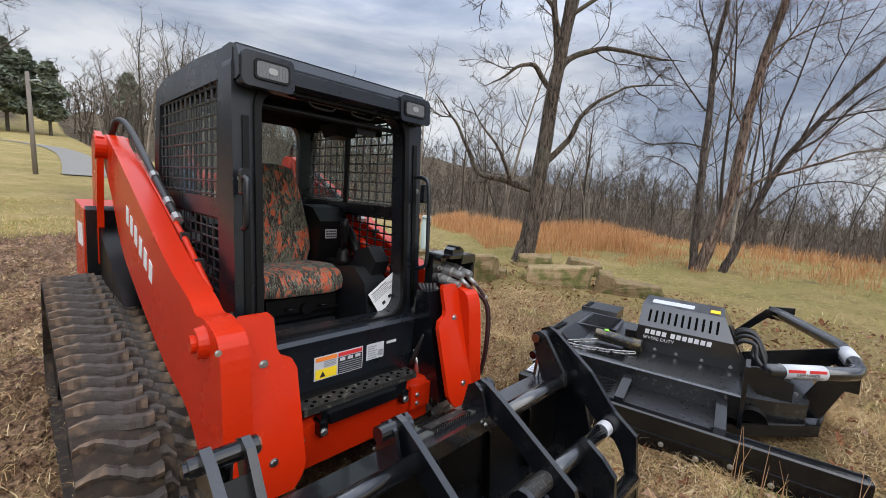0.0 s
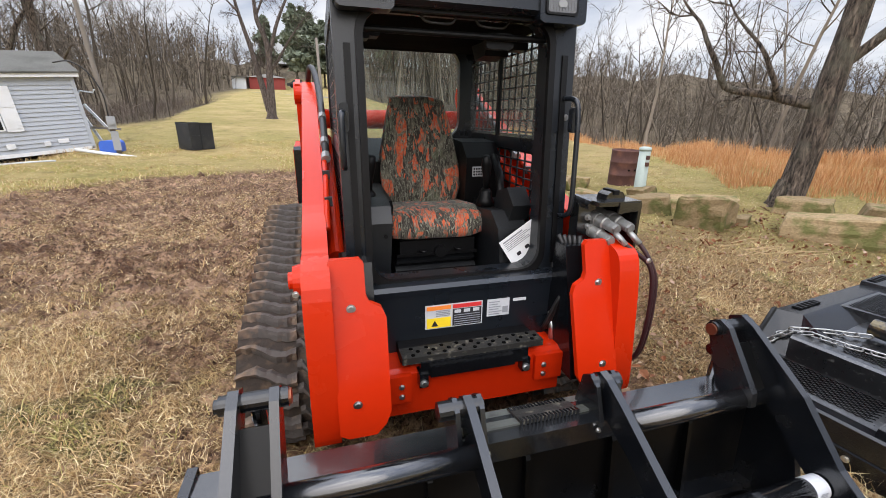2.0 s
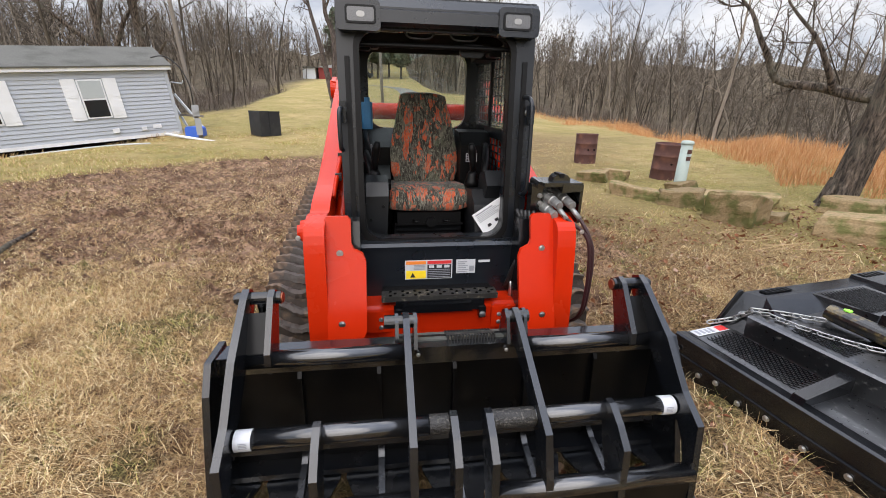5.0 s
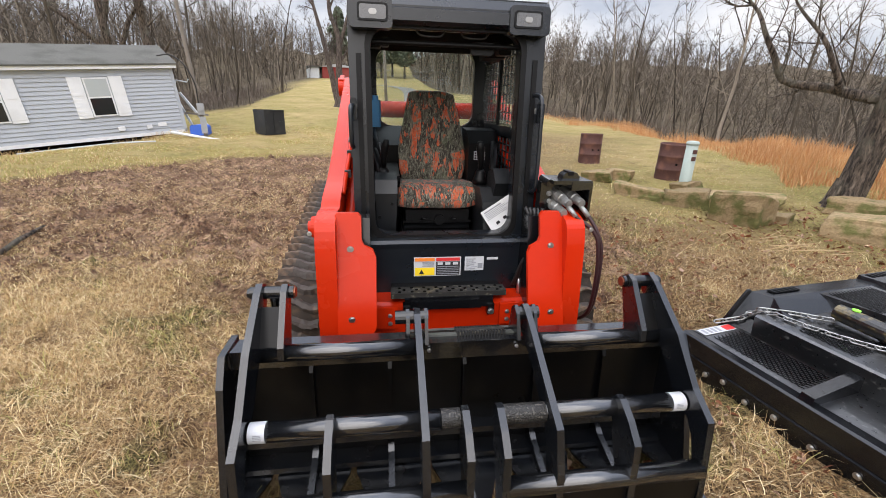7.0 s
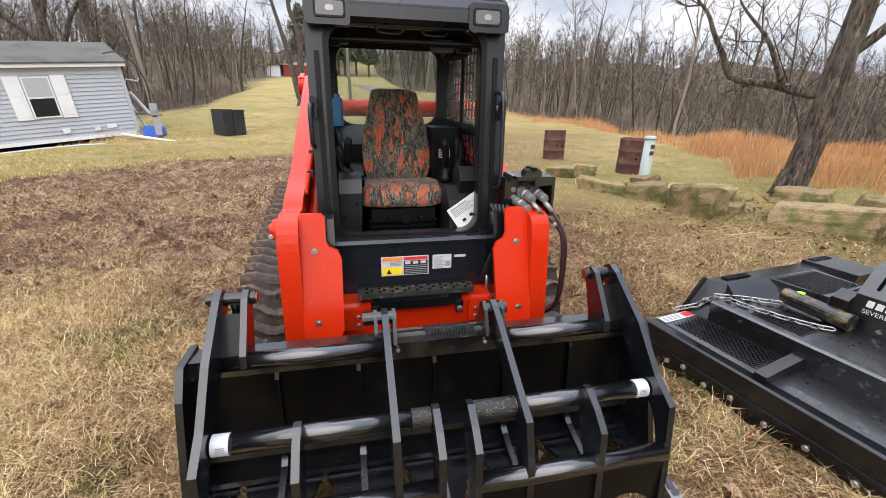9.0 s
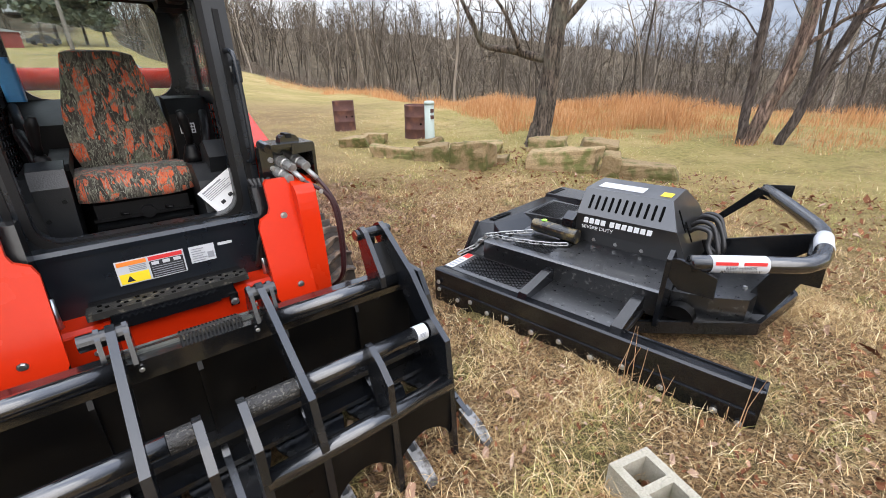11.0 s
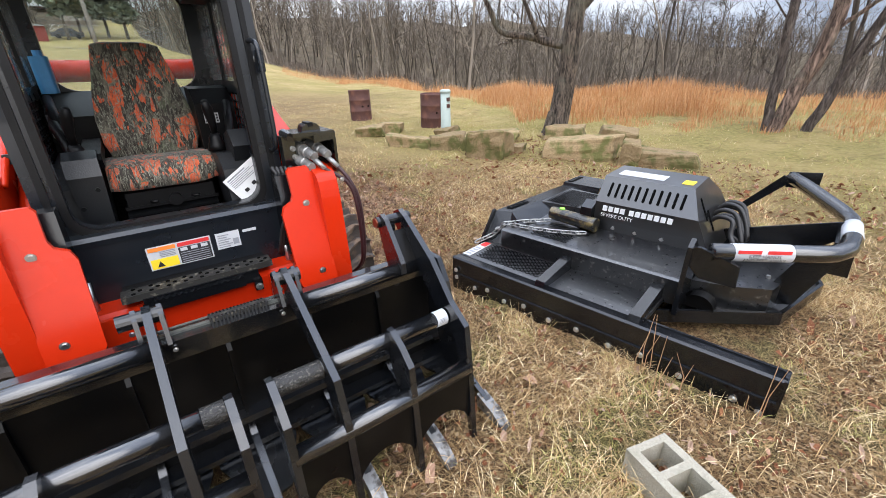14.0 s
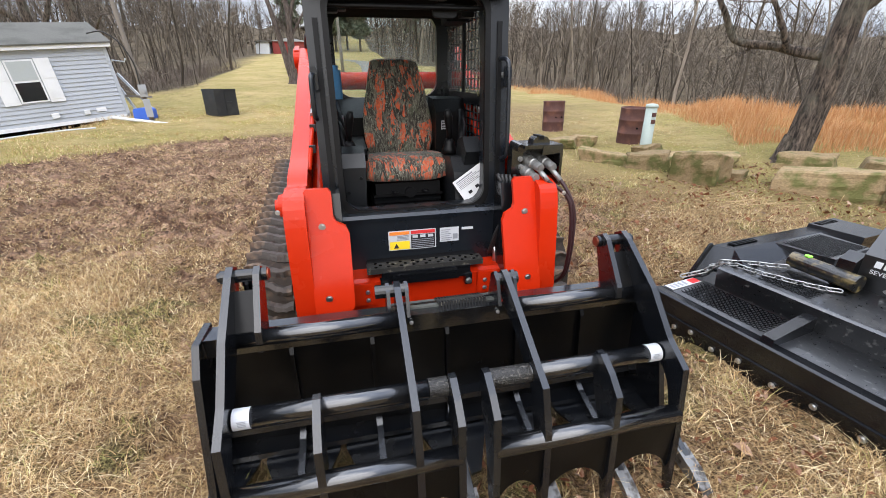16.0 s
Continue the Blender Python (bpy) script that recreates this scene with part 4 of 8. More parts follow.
# interior: floor, seat, pods, levers
part("cab_floor", box(-0.44, 0.44, 0.05, 1.22, 0.60, 0.64), BLACKPLASTIC, loader, "dark cab floor")
part("rear_shelf", prism([(0.98, 0.65), (0.95, 1.30), (1.22, 1.42), (1.22, 0.65)], -0.44, 0.44), BLACKPLASTIC, loader, "black moulded rear trim", bevel=0.03, seg=2)
seat = part("seat_base", prism(rounded(-0.20, 0.20, 0.655, 0.86, 0.03), 0.50, 0.90, "y"), BLACKPLASTIC, loader, "black ribbed suspension seat base", bevel=0.01)
for i in range(4):
    z0, w0 = 0.665 + 0.05 * i, 0.235 - 0.008 * i
    prof = [(0.53, z0), (0.485 - 0.004 * i, z0 + 0.008), (0.462, z0 + 0.024), (0.485, z0 + 0.041), (0.53, z0 + 0.049), (0.9, z0 + 0.049), (0.9, z0)]
    part("bellows_rib", prism(prof, -w0, w0), PLASTIC, seat, "folded rubber bellows", bevel=0.006, seg=2)
part("slide_rail", box(-0.215, 0.215, 0.435, 0.47, 0.872, 0.886), BLACKPLASTIC, seat, bevel=0.003)
for x0 in (-0.10, 0.09):
    part("adjust_lever", tube([(x0, 0.46, 0.90), (x0, 0.41, 0.905), (x0 + 0.03, 0.40, 0.905)], 0.007, 8), BLACKPLASTIC, seat, smooth=True)
part("seat_pan", prism([(0.44, 0.885), (0.44, 0.955), (0.92, 0.95), (0.92, 0.87)], -0.20, 0.20), BLACKPLASTIC, seat, bevel=0.015)
part("height_knob", tube(((0.01, 0.455, 0.895), (0.01, 0.412, 0.895)), 0.032, 14), BLACKPLASTIC, seat, "round black knob", bevel=0.004)


def cushion(profile, half, name, parent, label, taper=None, sub=8):
    """A soft pad: a side profile swept across, bulging in the middle."""
    bm = bmesh.new()
    rows = []
    n = 12
    for i in range(n + 1):
        u = -1 + 2 * i / n
        edge = 1 - abs(u) ** 4
        row = []
        cy = sum(p[0] for p in profile) / len(profile)
        cz = sum(p[1] for p in profile) / len(profile)
        for (y, z) in profile:
            h = half if taper is None else half * np.interp(z, taper[0], taper[1])
            k = 0.80 + 0.20 * edge
            row.append(bm.verts.new((u * h, cy + (y - cy) * k, cz + (z - cz) * (0.94 + 0.06 * edge))))
        rows.append(row)
    m = len(profile)
    for i in range(n):
        for j in range(m):
            bm.faces.new((rows[i][j], rows[i][(j + 1) % m], rows[i + 1][(j + 1) % m], rows[i + 1][j]))
    bm.faces.new(rows[0][::-1])
    bm.faces.new(rows[-1])
    bmesh.ops.subdivide_edges(bm, edges=bm.edges, cuts=1, use_grid_fill=True, smooth=0.6)
    for v in bm.verts:
        v.co += Vector(noise.noise_vector(v.co * 9)) * 0.006
    return part(name, bm, CAMO, parent, label, smooth=True)


cushion([(0.40, 0.975), (0.39, 1.03), (0.43, 1.085), (0.55, 1.105), (0.75, 1.09), (0.93, 1.08), (0.93, 0.96), (0.6, 0.94)], 0.245, "seat_cushion", loader, "orange and grey camouflage seat cushion")
cushion([(0.80, 1.05), (0.785, 1.15), (0.83, 1.28), (0.855, 1.42), (0.88, 1.55), (0.92, 1.66), (0.97, 1.67), (1.0, 1.55), (0.99, 1.3), (0.96, 1.05)], 0.24, "seat_backrest", loader, "orange and grey camouflage seat backrest", taper=([1.05, 1.12, 1.22, 1.45, 1.60, 1.68], [0.86, 0.93, 1.0, 0.84, 0.70, 0.62]))

for s in (-1, 1):
    # side consoles with armrest and joystick
    part("console", prism([(0.42, 0.64), (0.36, 0.80), (0.40, 1.02), (0.55, 1.10), (0.95, 1.12), (0.95, 0.64)], s * 0.29, s * 0.44), PLASTIC, loader, "dark grey moulded side console", bevel=0.025, seg=3)
def pod(prof, x0, x1, pinch):
    """A moulded control pod, narrower at its foot and towards the cab wall."""
    bm = prism(prof, x0, x1)
    xm = (x0 + x1) / 2
    for v in bm.verts:
        k = smoothstep(1.0, 0.66, v.co.z)
        v.co.x = xm + (v.co.x - xm) * (1 - pinch * float(k))
    return part("control_pod", bm, PLASTIC, loader, "dark grey moulded control pod", bevel=0.022, seg=3)


lp = pod([(0.38, 0.66), (0.335, 0.80), (0.33, 1.08), (0.37, 1.155), (0.48, 1.18), (0.60, 1.15), (0.64, 0.98), (0.60, 0.66)], -0.382, -0.252, 0.35)
rp = pod([(0.22, 0.66), (0.19, 0.88), (0.22, 1.05), (0.32, 1.12), (0.52, 1.10), (0.54, 0.68)], 0.235, 0.385, 0.2)
part("pod_bezel", prism([(0.26, 1.08), (0.22, 1.16), (0.30, 1.235), (0.42, 1.20), (0.46, 1.07)], 0.305, 0.40), PLASTIC, rp, "angled grey bezel on the pod", bevel=0.016, seg=2)
part("pod_tray", prism(rounded(0.25, 0.31, 0.93, 1.0, 0.015), 0.183, 0.20, "y"), BLACKPLASTIC, rp)
for pp, pts in ((lp, ((-0.285, 0.326, 1.02), (-0.36, 0.326, 0.94), (-0.345, 0.336, 0.80))), (rp, ((0.26, 0.196, 0.86), (0.27, 0.186, 0.97), (0.35, 0.20, 0.74)))):
    for x0, y0, z0 in pts:
        part("screw_cap", tube(((x0, y0 + 0.006, z0), (x0, y0 - 0.003, z0)), 0.010, 10), BLACKPLASTIC, pp)
part("seat_belt", tube([(-0.40, 0.95, 1.40), (-0.385, 0.80, 1.33), (-0.35, 0.66, 1.20), (-0.33, 0.58, 1.12)], [0.020, 0.022, 0.022, 0.018], 8), BLACKPLASTIC, loader, "black belt strap", smooth=True)
part("armrest", prism([(0.42, 1.10), (0.40, 1.14), (0.44, 1.165), (0.86, 1.19), (0.88, 1.12)], -0.315, -0.235), BLACKPLASTIC, loader, "black padded armrest", bevel=0.014, seg=2)
part("wall_label", box(-0.432, -0.352, 0.935, 0.944, 1.20, 1.32), GREYINK, loader, "pale grey notice on the rear trim")
for s, jx, jy in ((-1, -0.33, 0.56), (1, 0.275, 0.50)):
    j = part("joystick_boot", tube([(jx, jy, 1.11), (jx, jy, 1.14), (jx, jy, 1.16), (jx, jy, 1.18), (jx, jy, 1.20)], [0.05, 0.045, 0.035, 0.033, 0.022], 14), BLACKPLASTIC, loader, "ribbed rubber joystick boot", smooth=True)
    part("joystick", tube([(jx, jy, 1.19), (jx, jy - 0.01, 1.25), (jx - s * 0.01, jy - 0.02, 1.33), (jx - s * 0.02, jy - 0.04, 1.37)], [0.014, 0.02, 0.027, 0.016], 12), BLACKPLASTIC, loader, "black joystick grip", smooth=True)
part("rear_console", prism([(0.72, 1.08), (0.70, 1.34), (0.80, 1.42), (0.98, 1.43), (0.98, 1.08)], 0.235, 0.44), BLACKPLASTIC, loader, "black moulded console with a vent", bevel=0.02, seg=2)
ip = part("switch_label", box(0.27, 0.345, 0.692, 0.699, 1.235, 1.29), WHITE, loader, "white switch label with black marks")
for i in range(5):
    for k in range(3):
        part("label_mark", box(0.274 + 0.014 * i, 0.284 + 0.014 * i, 0.6895, 0.693, 1.241 + 0.016 * k, 1.252 + 0.016 * k), INK, ip)
part("lap_bar", tube([(0.40, 0.90, 1.32), (0.40, 0.70, 1.34), (0.37, 0.55, 1.27), (0.33, 0.42, 1.14)], 0.022, 10), BLACKPLASTIC, loader, "black safety bar arm", smooth=True)
part("lap_bar", tube([(-0.40, 0.90, 1.30), (-0.39, 0.72, 1.28), (-0.36, 0.62, 1.20), (-0.34, 0.52, 1.10)], 0.024, 10), BLACKPLASTIC, loader, "black safety bar arm", smooth=True)
jug = part("washer_jug", prism(rounded(-0.42, -0.345, 0.98, 1.08, 0.02), 1.42, 1.60, "z"), BLUEJUG, loader, "blue plastic jug behind the seat", bevel=0.015, seg=2)
part("jug_cap", tube(((-0.38, 1.03, 1.60), (-0.38, 1.03, 1.63)), 0.02, 10), BLUEJUG, jug)
part("mirror", prism(rounded(0.12, 0.24, 1.82, 1.88, 0.02), 0.18, 0.21, "y"), BLACKPLASTIC, loader, "small black interior mirror", bevel=0.006)

# document sheet hanging at the cab opening
bm = bmesh.new()
sheet = part("document_sheet", prism([(-0.105, -0.125), (0.105, -0.125), (0.105, 0.12), (-0.105, 0.12)], -0.0006, 0.0006, "y", bm), PAPER, loader, "white instruction sheet in a plastic sleeve")
sheet.matrix_basis = pose(0.362, 0.145, 0.966, 0, -34, 0)
for i in range(6):
    part("text_bar", box(-0.09, 0.06 - 0.02 * (i % 3), -0.0022, -0.001, 0.055 + 0.009 * i, (0.062 if i == 5 else 0.058) + 0.009 * i), GREYINK, sheet)
for x, z, w in ((-0.06, 0.005, 0.022), (-0.01, 0.01, 0.022), (0.045, 0.015, 0.02), (-0.065, -0.05, 0.026), (-0.01, -0.045, 0.022), (0.04, -0.04, 0.026), (-0.055, -0.10, 0.022), (0.0, -0.10, 0.02)):
    part("drawing", prism(rounded(x, x + w, z, z + w * 0.8, 0.004), -0.0026, -0.001, "y"), INK, sheet)


# ---- lift arms ----
def lift_arm(s):
    xo, xi = s * 0.642, s * 0.550
    beam = [(-0.10, 1.09), (-0.02, 1.075), (0.06, 1.12), (0.33, 1.185), (1.0, 1.47), (1.55, 1.70), (1.80, 1.79), (1.90, 1.76), (1.93, 1.66), (1.84, 1.57), (1.62, 1.40), (1.36, 1.11), (0.90, 0.92), (0.41, 0.74), (0.10, 0.69), (-0.06, 0.56), (-0.10, 0.45), (-0.30, 0.44), (-0.31, 0.50), (-0.27, 0.95), (-0.24, 1.06)]
    beam = soften(beam, 0.2)
    arm = part("lift_arm", prism(beam, xo, xi), RED, loader, "orange-red welded steel lift arm", bevel=0.014, seg=2)
    part("knee_boss", tube(((s * 0.63, -0.11, 1.01), (s * 0.672, -0.11, 1.01)), [0.06, 0.05], 20), RED, arm, bevel=0.004)
    part("knee_pin", tube(((s * 0.668, -0.11, 1.01), (s * 0.688, -0.11, 1.01)), 0.03, 16), RED, arm)
    bl = part("bolt", bolt_mesh(0.008), STEEL, arm)
    bl.matrix_basis = pose(s * 0.655, -0.285, 1.03)
    part("rear_boss", tube(((s * 0.53, 1.80, 1.70), (s * 0.70, 1.80, 1.70)), 0.075, 20), RED, arm, bevel=0.006)
    # maker's lettering along the outer face, as plain bars
    for i in range(6):
        yy = 0.62 + 0.10 * i
        zz = 1.06 + 0.42 * (yy - 0.62)
        part("lettering_bar", prism([(yy, zz), (yy + 0.055, zz + 0.02), (yy + 0.04, zz + 0.11), (yy - 0.015, zz + 0.09)], s * 0.6425, s * 0.645), LOGOWHITE, arm)
    # hydraulic lines and lift cylinder inside the arm
    part("steel_line", tube([(s * 0.545, 0.15, 1.12), (s * 0.535, 0.5, 1.27), (s * 0.535, 1.1, 1.50), (s * 0.54, 1.5, 1.66)], 0.013, 8), RED, arm, "red painted hydraulic line", smooth=True)
    part("hydraulic_hose", tube(smooth_path([(s * 0.525, 0.72, 1.37), (s * 0.525, 1.05, 1.52), (s * 0.53, 1.35, 1.665), (s * 0.545, 1.58, 1.80), (s * 0.565, 1.70, 1.865), (s * 0.585, 1.79, 1.865), (s * 0.60, 1.86, 1.79)], 3), 0.019, 10), HOSE, arm, "black hydraulic hose", smooth=True)
    for y0, z0 in ((0.66, 1.345), (0.80, 1.41), (1.08, 1.535)):
        part("hose_fitting", rod((s * 0.526, y0, z0), (s * 0.526, y0 + 0.045, z0 + 0.021), 0.023, 8), COUPLER, arm)
    part("lift_cylinder", rod((s * 0.515, 0.20, 0.98), (s * 0.515, 1.10, 1.42), 0.034, 14), RED, arm, "red painted lift cylinder")
    for y0, z0 in ((0.32, 1.175), (0.52, 1.265)):
        part("line_clamp", box(s * 0.548, s * 0.515, y0, y0 + 0.03, z0, z0 + 0.04), HOSE, arm, bevel=0.003)
    # vertical link at the rear
    link = part("rear_link", prism([(1.74, 1.76), (1.86, 1.80), (1.98, 1.74), (2.02, 1.30), (1.98, 0.95), (1.86, 0.95), (1.84, 1.30)], s * 0.69, s * 0.655), RED, loader, "red rear link plate", bevel=0.012, seg=2)
    # bolted cover plate in front of the arm's lower end
    pz = lambda z: -0.205 - (0.93 - z) * 0.29
    bm = bmesh.new()
    prof = [(0.555, 0.515), (0.525, 0.50), (0.43, 0.50), (0.395, 0.53), (0.375, 0.57), (0.370, 0.89), (0.385, 0.925), (0.425, 0.945), (0.436, 0.97), (0.436, 1.075), (0.45, 1.092), (0.548, 1.092), (0.556, 1.08)]
    lo = [bm.verts.new((s * x, pz(z) - 0.012, z)) for x, z in prof]
    hi = [bm.verts.new((s * x, pz(z) + 0.012, z)) for x, z in prof]
    bm.faces.new(lo)
    bm.faces.new(hi[::-1])
    for i in range(len(prof)):
        k = (i + 1) % len(prof)
        bm.faces.new((lo[i], lo[k], hi[k], hi[i]))
    cover = part("cover_plate", bm, RED, loader, "orange-red bolted cover plate", bevel=0.005, seg=2)
    for z in (0.93, 0.61):
        bl = part("bolt", bolt_mesh(0.012), STEEL, cover, "zinc bolt")
        bl.matrix_basis = pose(s * 0.489, pz(z) - 0.013, z)
    part("backing_plate", prism([(-0.24, 0.5), (-0.10, 1.05), (-0.02, 1.05), (0.0, 0.5)], s * 0.40, s * 0.56), SATIN, loader, "black bracket behind the cover plate", bevel=0.01)
    part("tilt_cylinder", rod((s * 0.47, -0.16, 0.50), (s * 0.47, 0.12, 1.02), 0.04, 14), HOSE, loader, "black tilt cylinder")


for s in (-1, 1):
    lift_arm(s)
part("rear_cross_tube", rod((-0.60, 1.84, 1.53), (0.60, 1.84, 1.53), 0.07, 18), RED, loader, "red cross tube behind the cab", smooth=True)
# engine housing
part("engine_cover", prism([(1.35, 0.62), (1.35, 1.25), (1.6, 1.38), (2.35, 1.36), (2.45, 1.2), (2.45, 0.62)], -0.50, 0.50), SATIN, loader, "dark engine cover", bevel=0.03, seg=2)
for s in (-1, 1):
    fp = part("rear_fender", prism([(1.95, 0.80), (1.90, 1.30), (2.40, 1.34), (2.46, 0.80)], s * 0.75, s * 0.50), RED, loader, "red rear side cover with model lettering", bevel=0.03, seg=2)
    for i in range(3):
        part("lettering_bar", prism([(2.0 + 0.09 * i, 1.05), (2.06 + 0.09 * i, 1.05), (2.06 + 0.09 * i, 1.20), (2.0 + 0.09 * i, 1.20)], s * 0.7505, s * 0.754), LOGOWHITE, fp)
    part("fender_front", prism([(1.90, 0.78), (1.87, 0.80), (1.865, 1.30), (1.895, 1.325)], s * 0.745, s * 0.50), SATIN, fp, "black front face of the rear cover", bevel=0.004)
    part("fender_shield", prism([(1.02, 0.86), (1.12, 0.90), (1.62, 1.10), (1.87, 1.20), (1.87, 0.86)], s * 0.685, s * 0.48), SHADEDPAINT, loader, "black sloping shield over the track", bevel=0.012)


# ---- rubber tracks ----
def track(s):
    """Belt round a front idler, a raised rear sprocket and rollers, with chunky block lugs."""
    cx, half = s * 0.742, 0.222
    wheels = [((0.38, 0.33), 0.27), ((1.82, 0.60), 0.235), ((1.95, 0.26), 0.22), ((1.1, 0.2), 0.16)]
    loop = []
    loop += arc(0.38, 0.33, 0.28, 270, 112, 12)
    loop += arc(1.80, 0.60, 0.26, 100, 0, 8)
    loop += arc(1.95, 0.30, 0.25, 0, -90, 7)
    bm = bmesh.new()
    n = len(loop)
    cyc, czc = 1.15, 0.4
    inn = []
    for i, (y, z) in enumerate(loop):
        (ya, za), (yb, zb) = loop[i - 1], loop[(i + 1) % n]
        nx, nz = -(zb - za), (yb - ya)
        ln = math.hypot(nx, nz)
        nx, nz = nx / ln, nz / ln
        if (y - cyc) * nx + (z - czc) * nz < 0:
            nx, nz = -nx, -nz
        inn.append((y - nx * 0.03, z - nz * 0.03))
    rings = []
    for (y, z), (yi, zi) in zip(loop, inn):
        rings.append([bm.verts.new(p) for p in ((cx - half, y, z), (cx + half, y, z), (cx + half, yi, zi), (cx - half, yi, zi))])
    for i in range(n):
        a, b = rings[i], rings[(i + 1) % n]
        for j in range(4):
            bm.faces.new((a[j], a[(j + 1) % 4], b[(j + 1) % 4], b[j]))
    belt = part("rubber_track", bm, GAPBELT, loader, "muddy black rubber track with block lugs")
    # lugs
    seglen = [math.dist(loop[i], loop[(i + 1) % n]) for i in range(n)]
    total = sum(seglen)
    count = 50
    # chunky wavy blocks in two staggered rows, with a row of small teeth between
    lugs = []
    for k, (u0, u1, ph, shift) in enumerate(((0.0, 0.56, 0.0, 0.0), (0.66, 1.0, 2.0, 0.045), (0.0, 0.56, 0.35, 0.004), (0.66, 1.0, 2.3, 0.048), (0.56, 0.66, 0.0, 0.03))):
        b0 = bmesh.new()
        secs = []
        ns = 13 if k < 4 else 3
        for i in range(ns):
            f = i / (ns - 1)
            u = u0 + (u1 - u0) * f
            x = -s * (half - 2 * half * u) * -1
            off = shift * 0.8 + 0.022 * math.sin(f * 5.6 + ph) - 0.016 * f + random.uniform(-0.004, 0.004)
            hw = (0.008 + 0.016 * min(1, f * 1.8) - 0.004 * f if u0 == 0 else 0.020 - 0.007 * f) if k < 4 else 0.014
            hw += random.uniform(-0.004, 0.004)
            top = (0.036 if k < 4 else 0.022) + random.uniform(-0.005, 0.003)
            secs.append([b0.verts.new((x, off + dy, z)) for dy, z in ((-hw - 0.008, -0.004), (-hw, top * 0.6), (-hw * 0.62, top), (hw * 0.62, top * random.uniform(0.93, 1.03)), (hw, top * 0.6), (hw + 0.010, -0.004))])
        for i in range(ns - 1):
            for j in range(5):
                b0.faces.new((secs[i][j], secs[i][j + 1], secs[i + 1][j + 1], secs[i + 1][j]))
        b0.faces.new(secs[0])
        b0.faces.new(secs[-1][::-1])
        lg = part("track_lug", b0, RUBBER, belt)
        lugs.append(lg)
    first = True
    for c in range(count):
        t = total * c / count
        i = 0
        while t > seglen[i]:
            t -= seglen[i]
            i += 1
        (ya, za), (yb, zb) = loop[i], loop[(i + 1) % n]
        f = t / seglen[i]
        y, z = ya + (yb - ya) * f, za + (zb - za) * f
        ang = math.degrees(math.atan2(zb - za, yb - ya))
        nz = -(yb - ya)
        nrm = (-(zb - za), (yb - ya))
        flip = 0 if (y - cyc) * nrm[0] + (z - czc) * nrm[1] > 0 else 180
        for q, lg in enumerate(lugs):
            if q < 4 and (q // 2) != c % 2 and not first:
                continue
            m = pose(cx, y, z, ang + flip + random.uniform(-4, 4), random.uniform(-1, 1), random.uniform(-2, 2))
            if first and q < 4 and q // 2 == 1:
                continue
            if first or (c == 1 and q in (2, 3)):
                lg.matrix_basis = m
            else:
                again(lg, m)
        first = False
    for (y, z), r in wheels:
        wl_ = part("track_wheel", tube(((cx - half * 0.8, y, z), (cx + half * 0.8, y, z)), r - 0.02, 24), BLACKPLASTIC, loader, "dark muddy track wheel", bevel=0.01)
    part("track_frame", box(cx - 0.08, cx + 0.08, 0.5, 1.8, 0.24, 0.50), BLACKPLASTIC, loader, bevel=0.02)


for s in (-1, 1):
    track(s)

# auxiliary hydraulic manifold beside the cab
man = part("hydraulic_manifold", box(0.50, 0.70, -0.15, 0.03, 1.222, 1.240), GLOSS, loader, "folded black steel bracket with hydraulic couplers", bevel=0.005)
part("side_plate", prism([(-0.15, 1.232), (0.03, 1.238), (0.03, 1.06), (-0.06, 1.03), (-0.15, 1.035)], 0.690, 0.704), GLOSS, man, bevel=0.004)
part("back_plate", box(0.50, 0.70, 0.015, 0.03, 1.05, 1.23), GLOSS, man)
part("front_lip", prism([(0.59, 1.19), (0.595, 1.236), (0.70, 1.232), (0.70, 1.20)], -0.155, -0.143, "y"), GLOSS, man, bevel=0.003)
part("bracket_post", prism([(0.47, 1.0), (0.53, 1.0), (0.53, 1.22), (0.47, 1.22)], -0.06, 0.0, "y"), GLOSS, loader, bevel=0.006)
lug_ = part("bracket_lug", prism([(0.555, 1.238), (0.56, 1.262), (0.575, 1.275), (0.63, 1.273), (0.645, 1.255), (0.645, 1.238)], -0.115, -0.05, "y"), GLOSS, man, "rounded black cap on the bracket", bevel=0.008)
part("cap_rib", box(0.585, 0.61, -0.12, -0.045, 1.262, 1.281), BLACKPLASTIC, lug_, bevel=0.004)
part("spool_rod", rod((0.505, -0.10, 1.218), (0.505, 0.02, 1.225), 0.022, 14), GLOSS, man, "black spool cap")
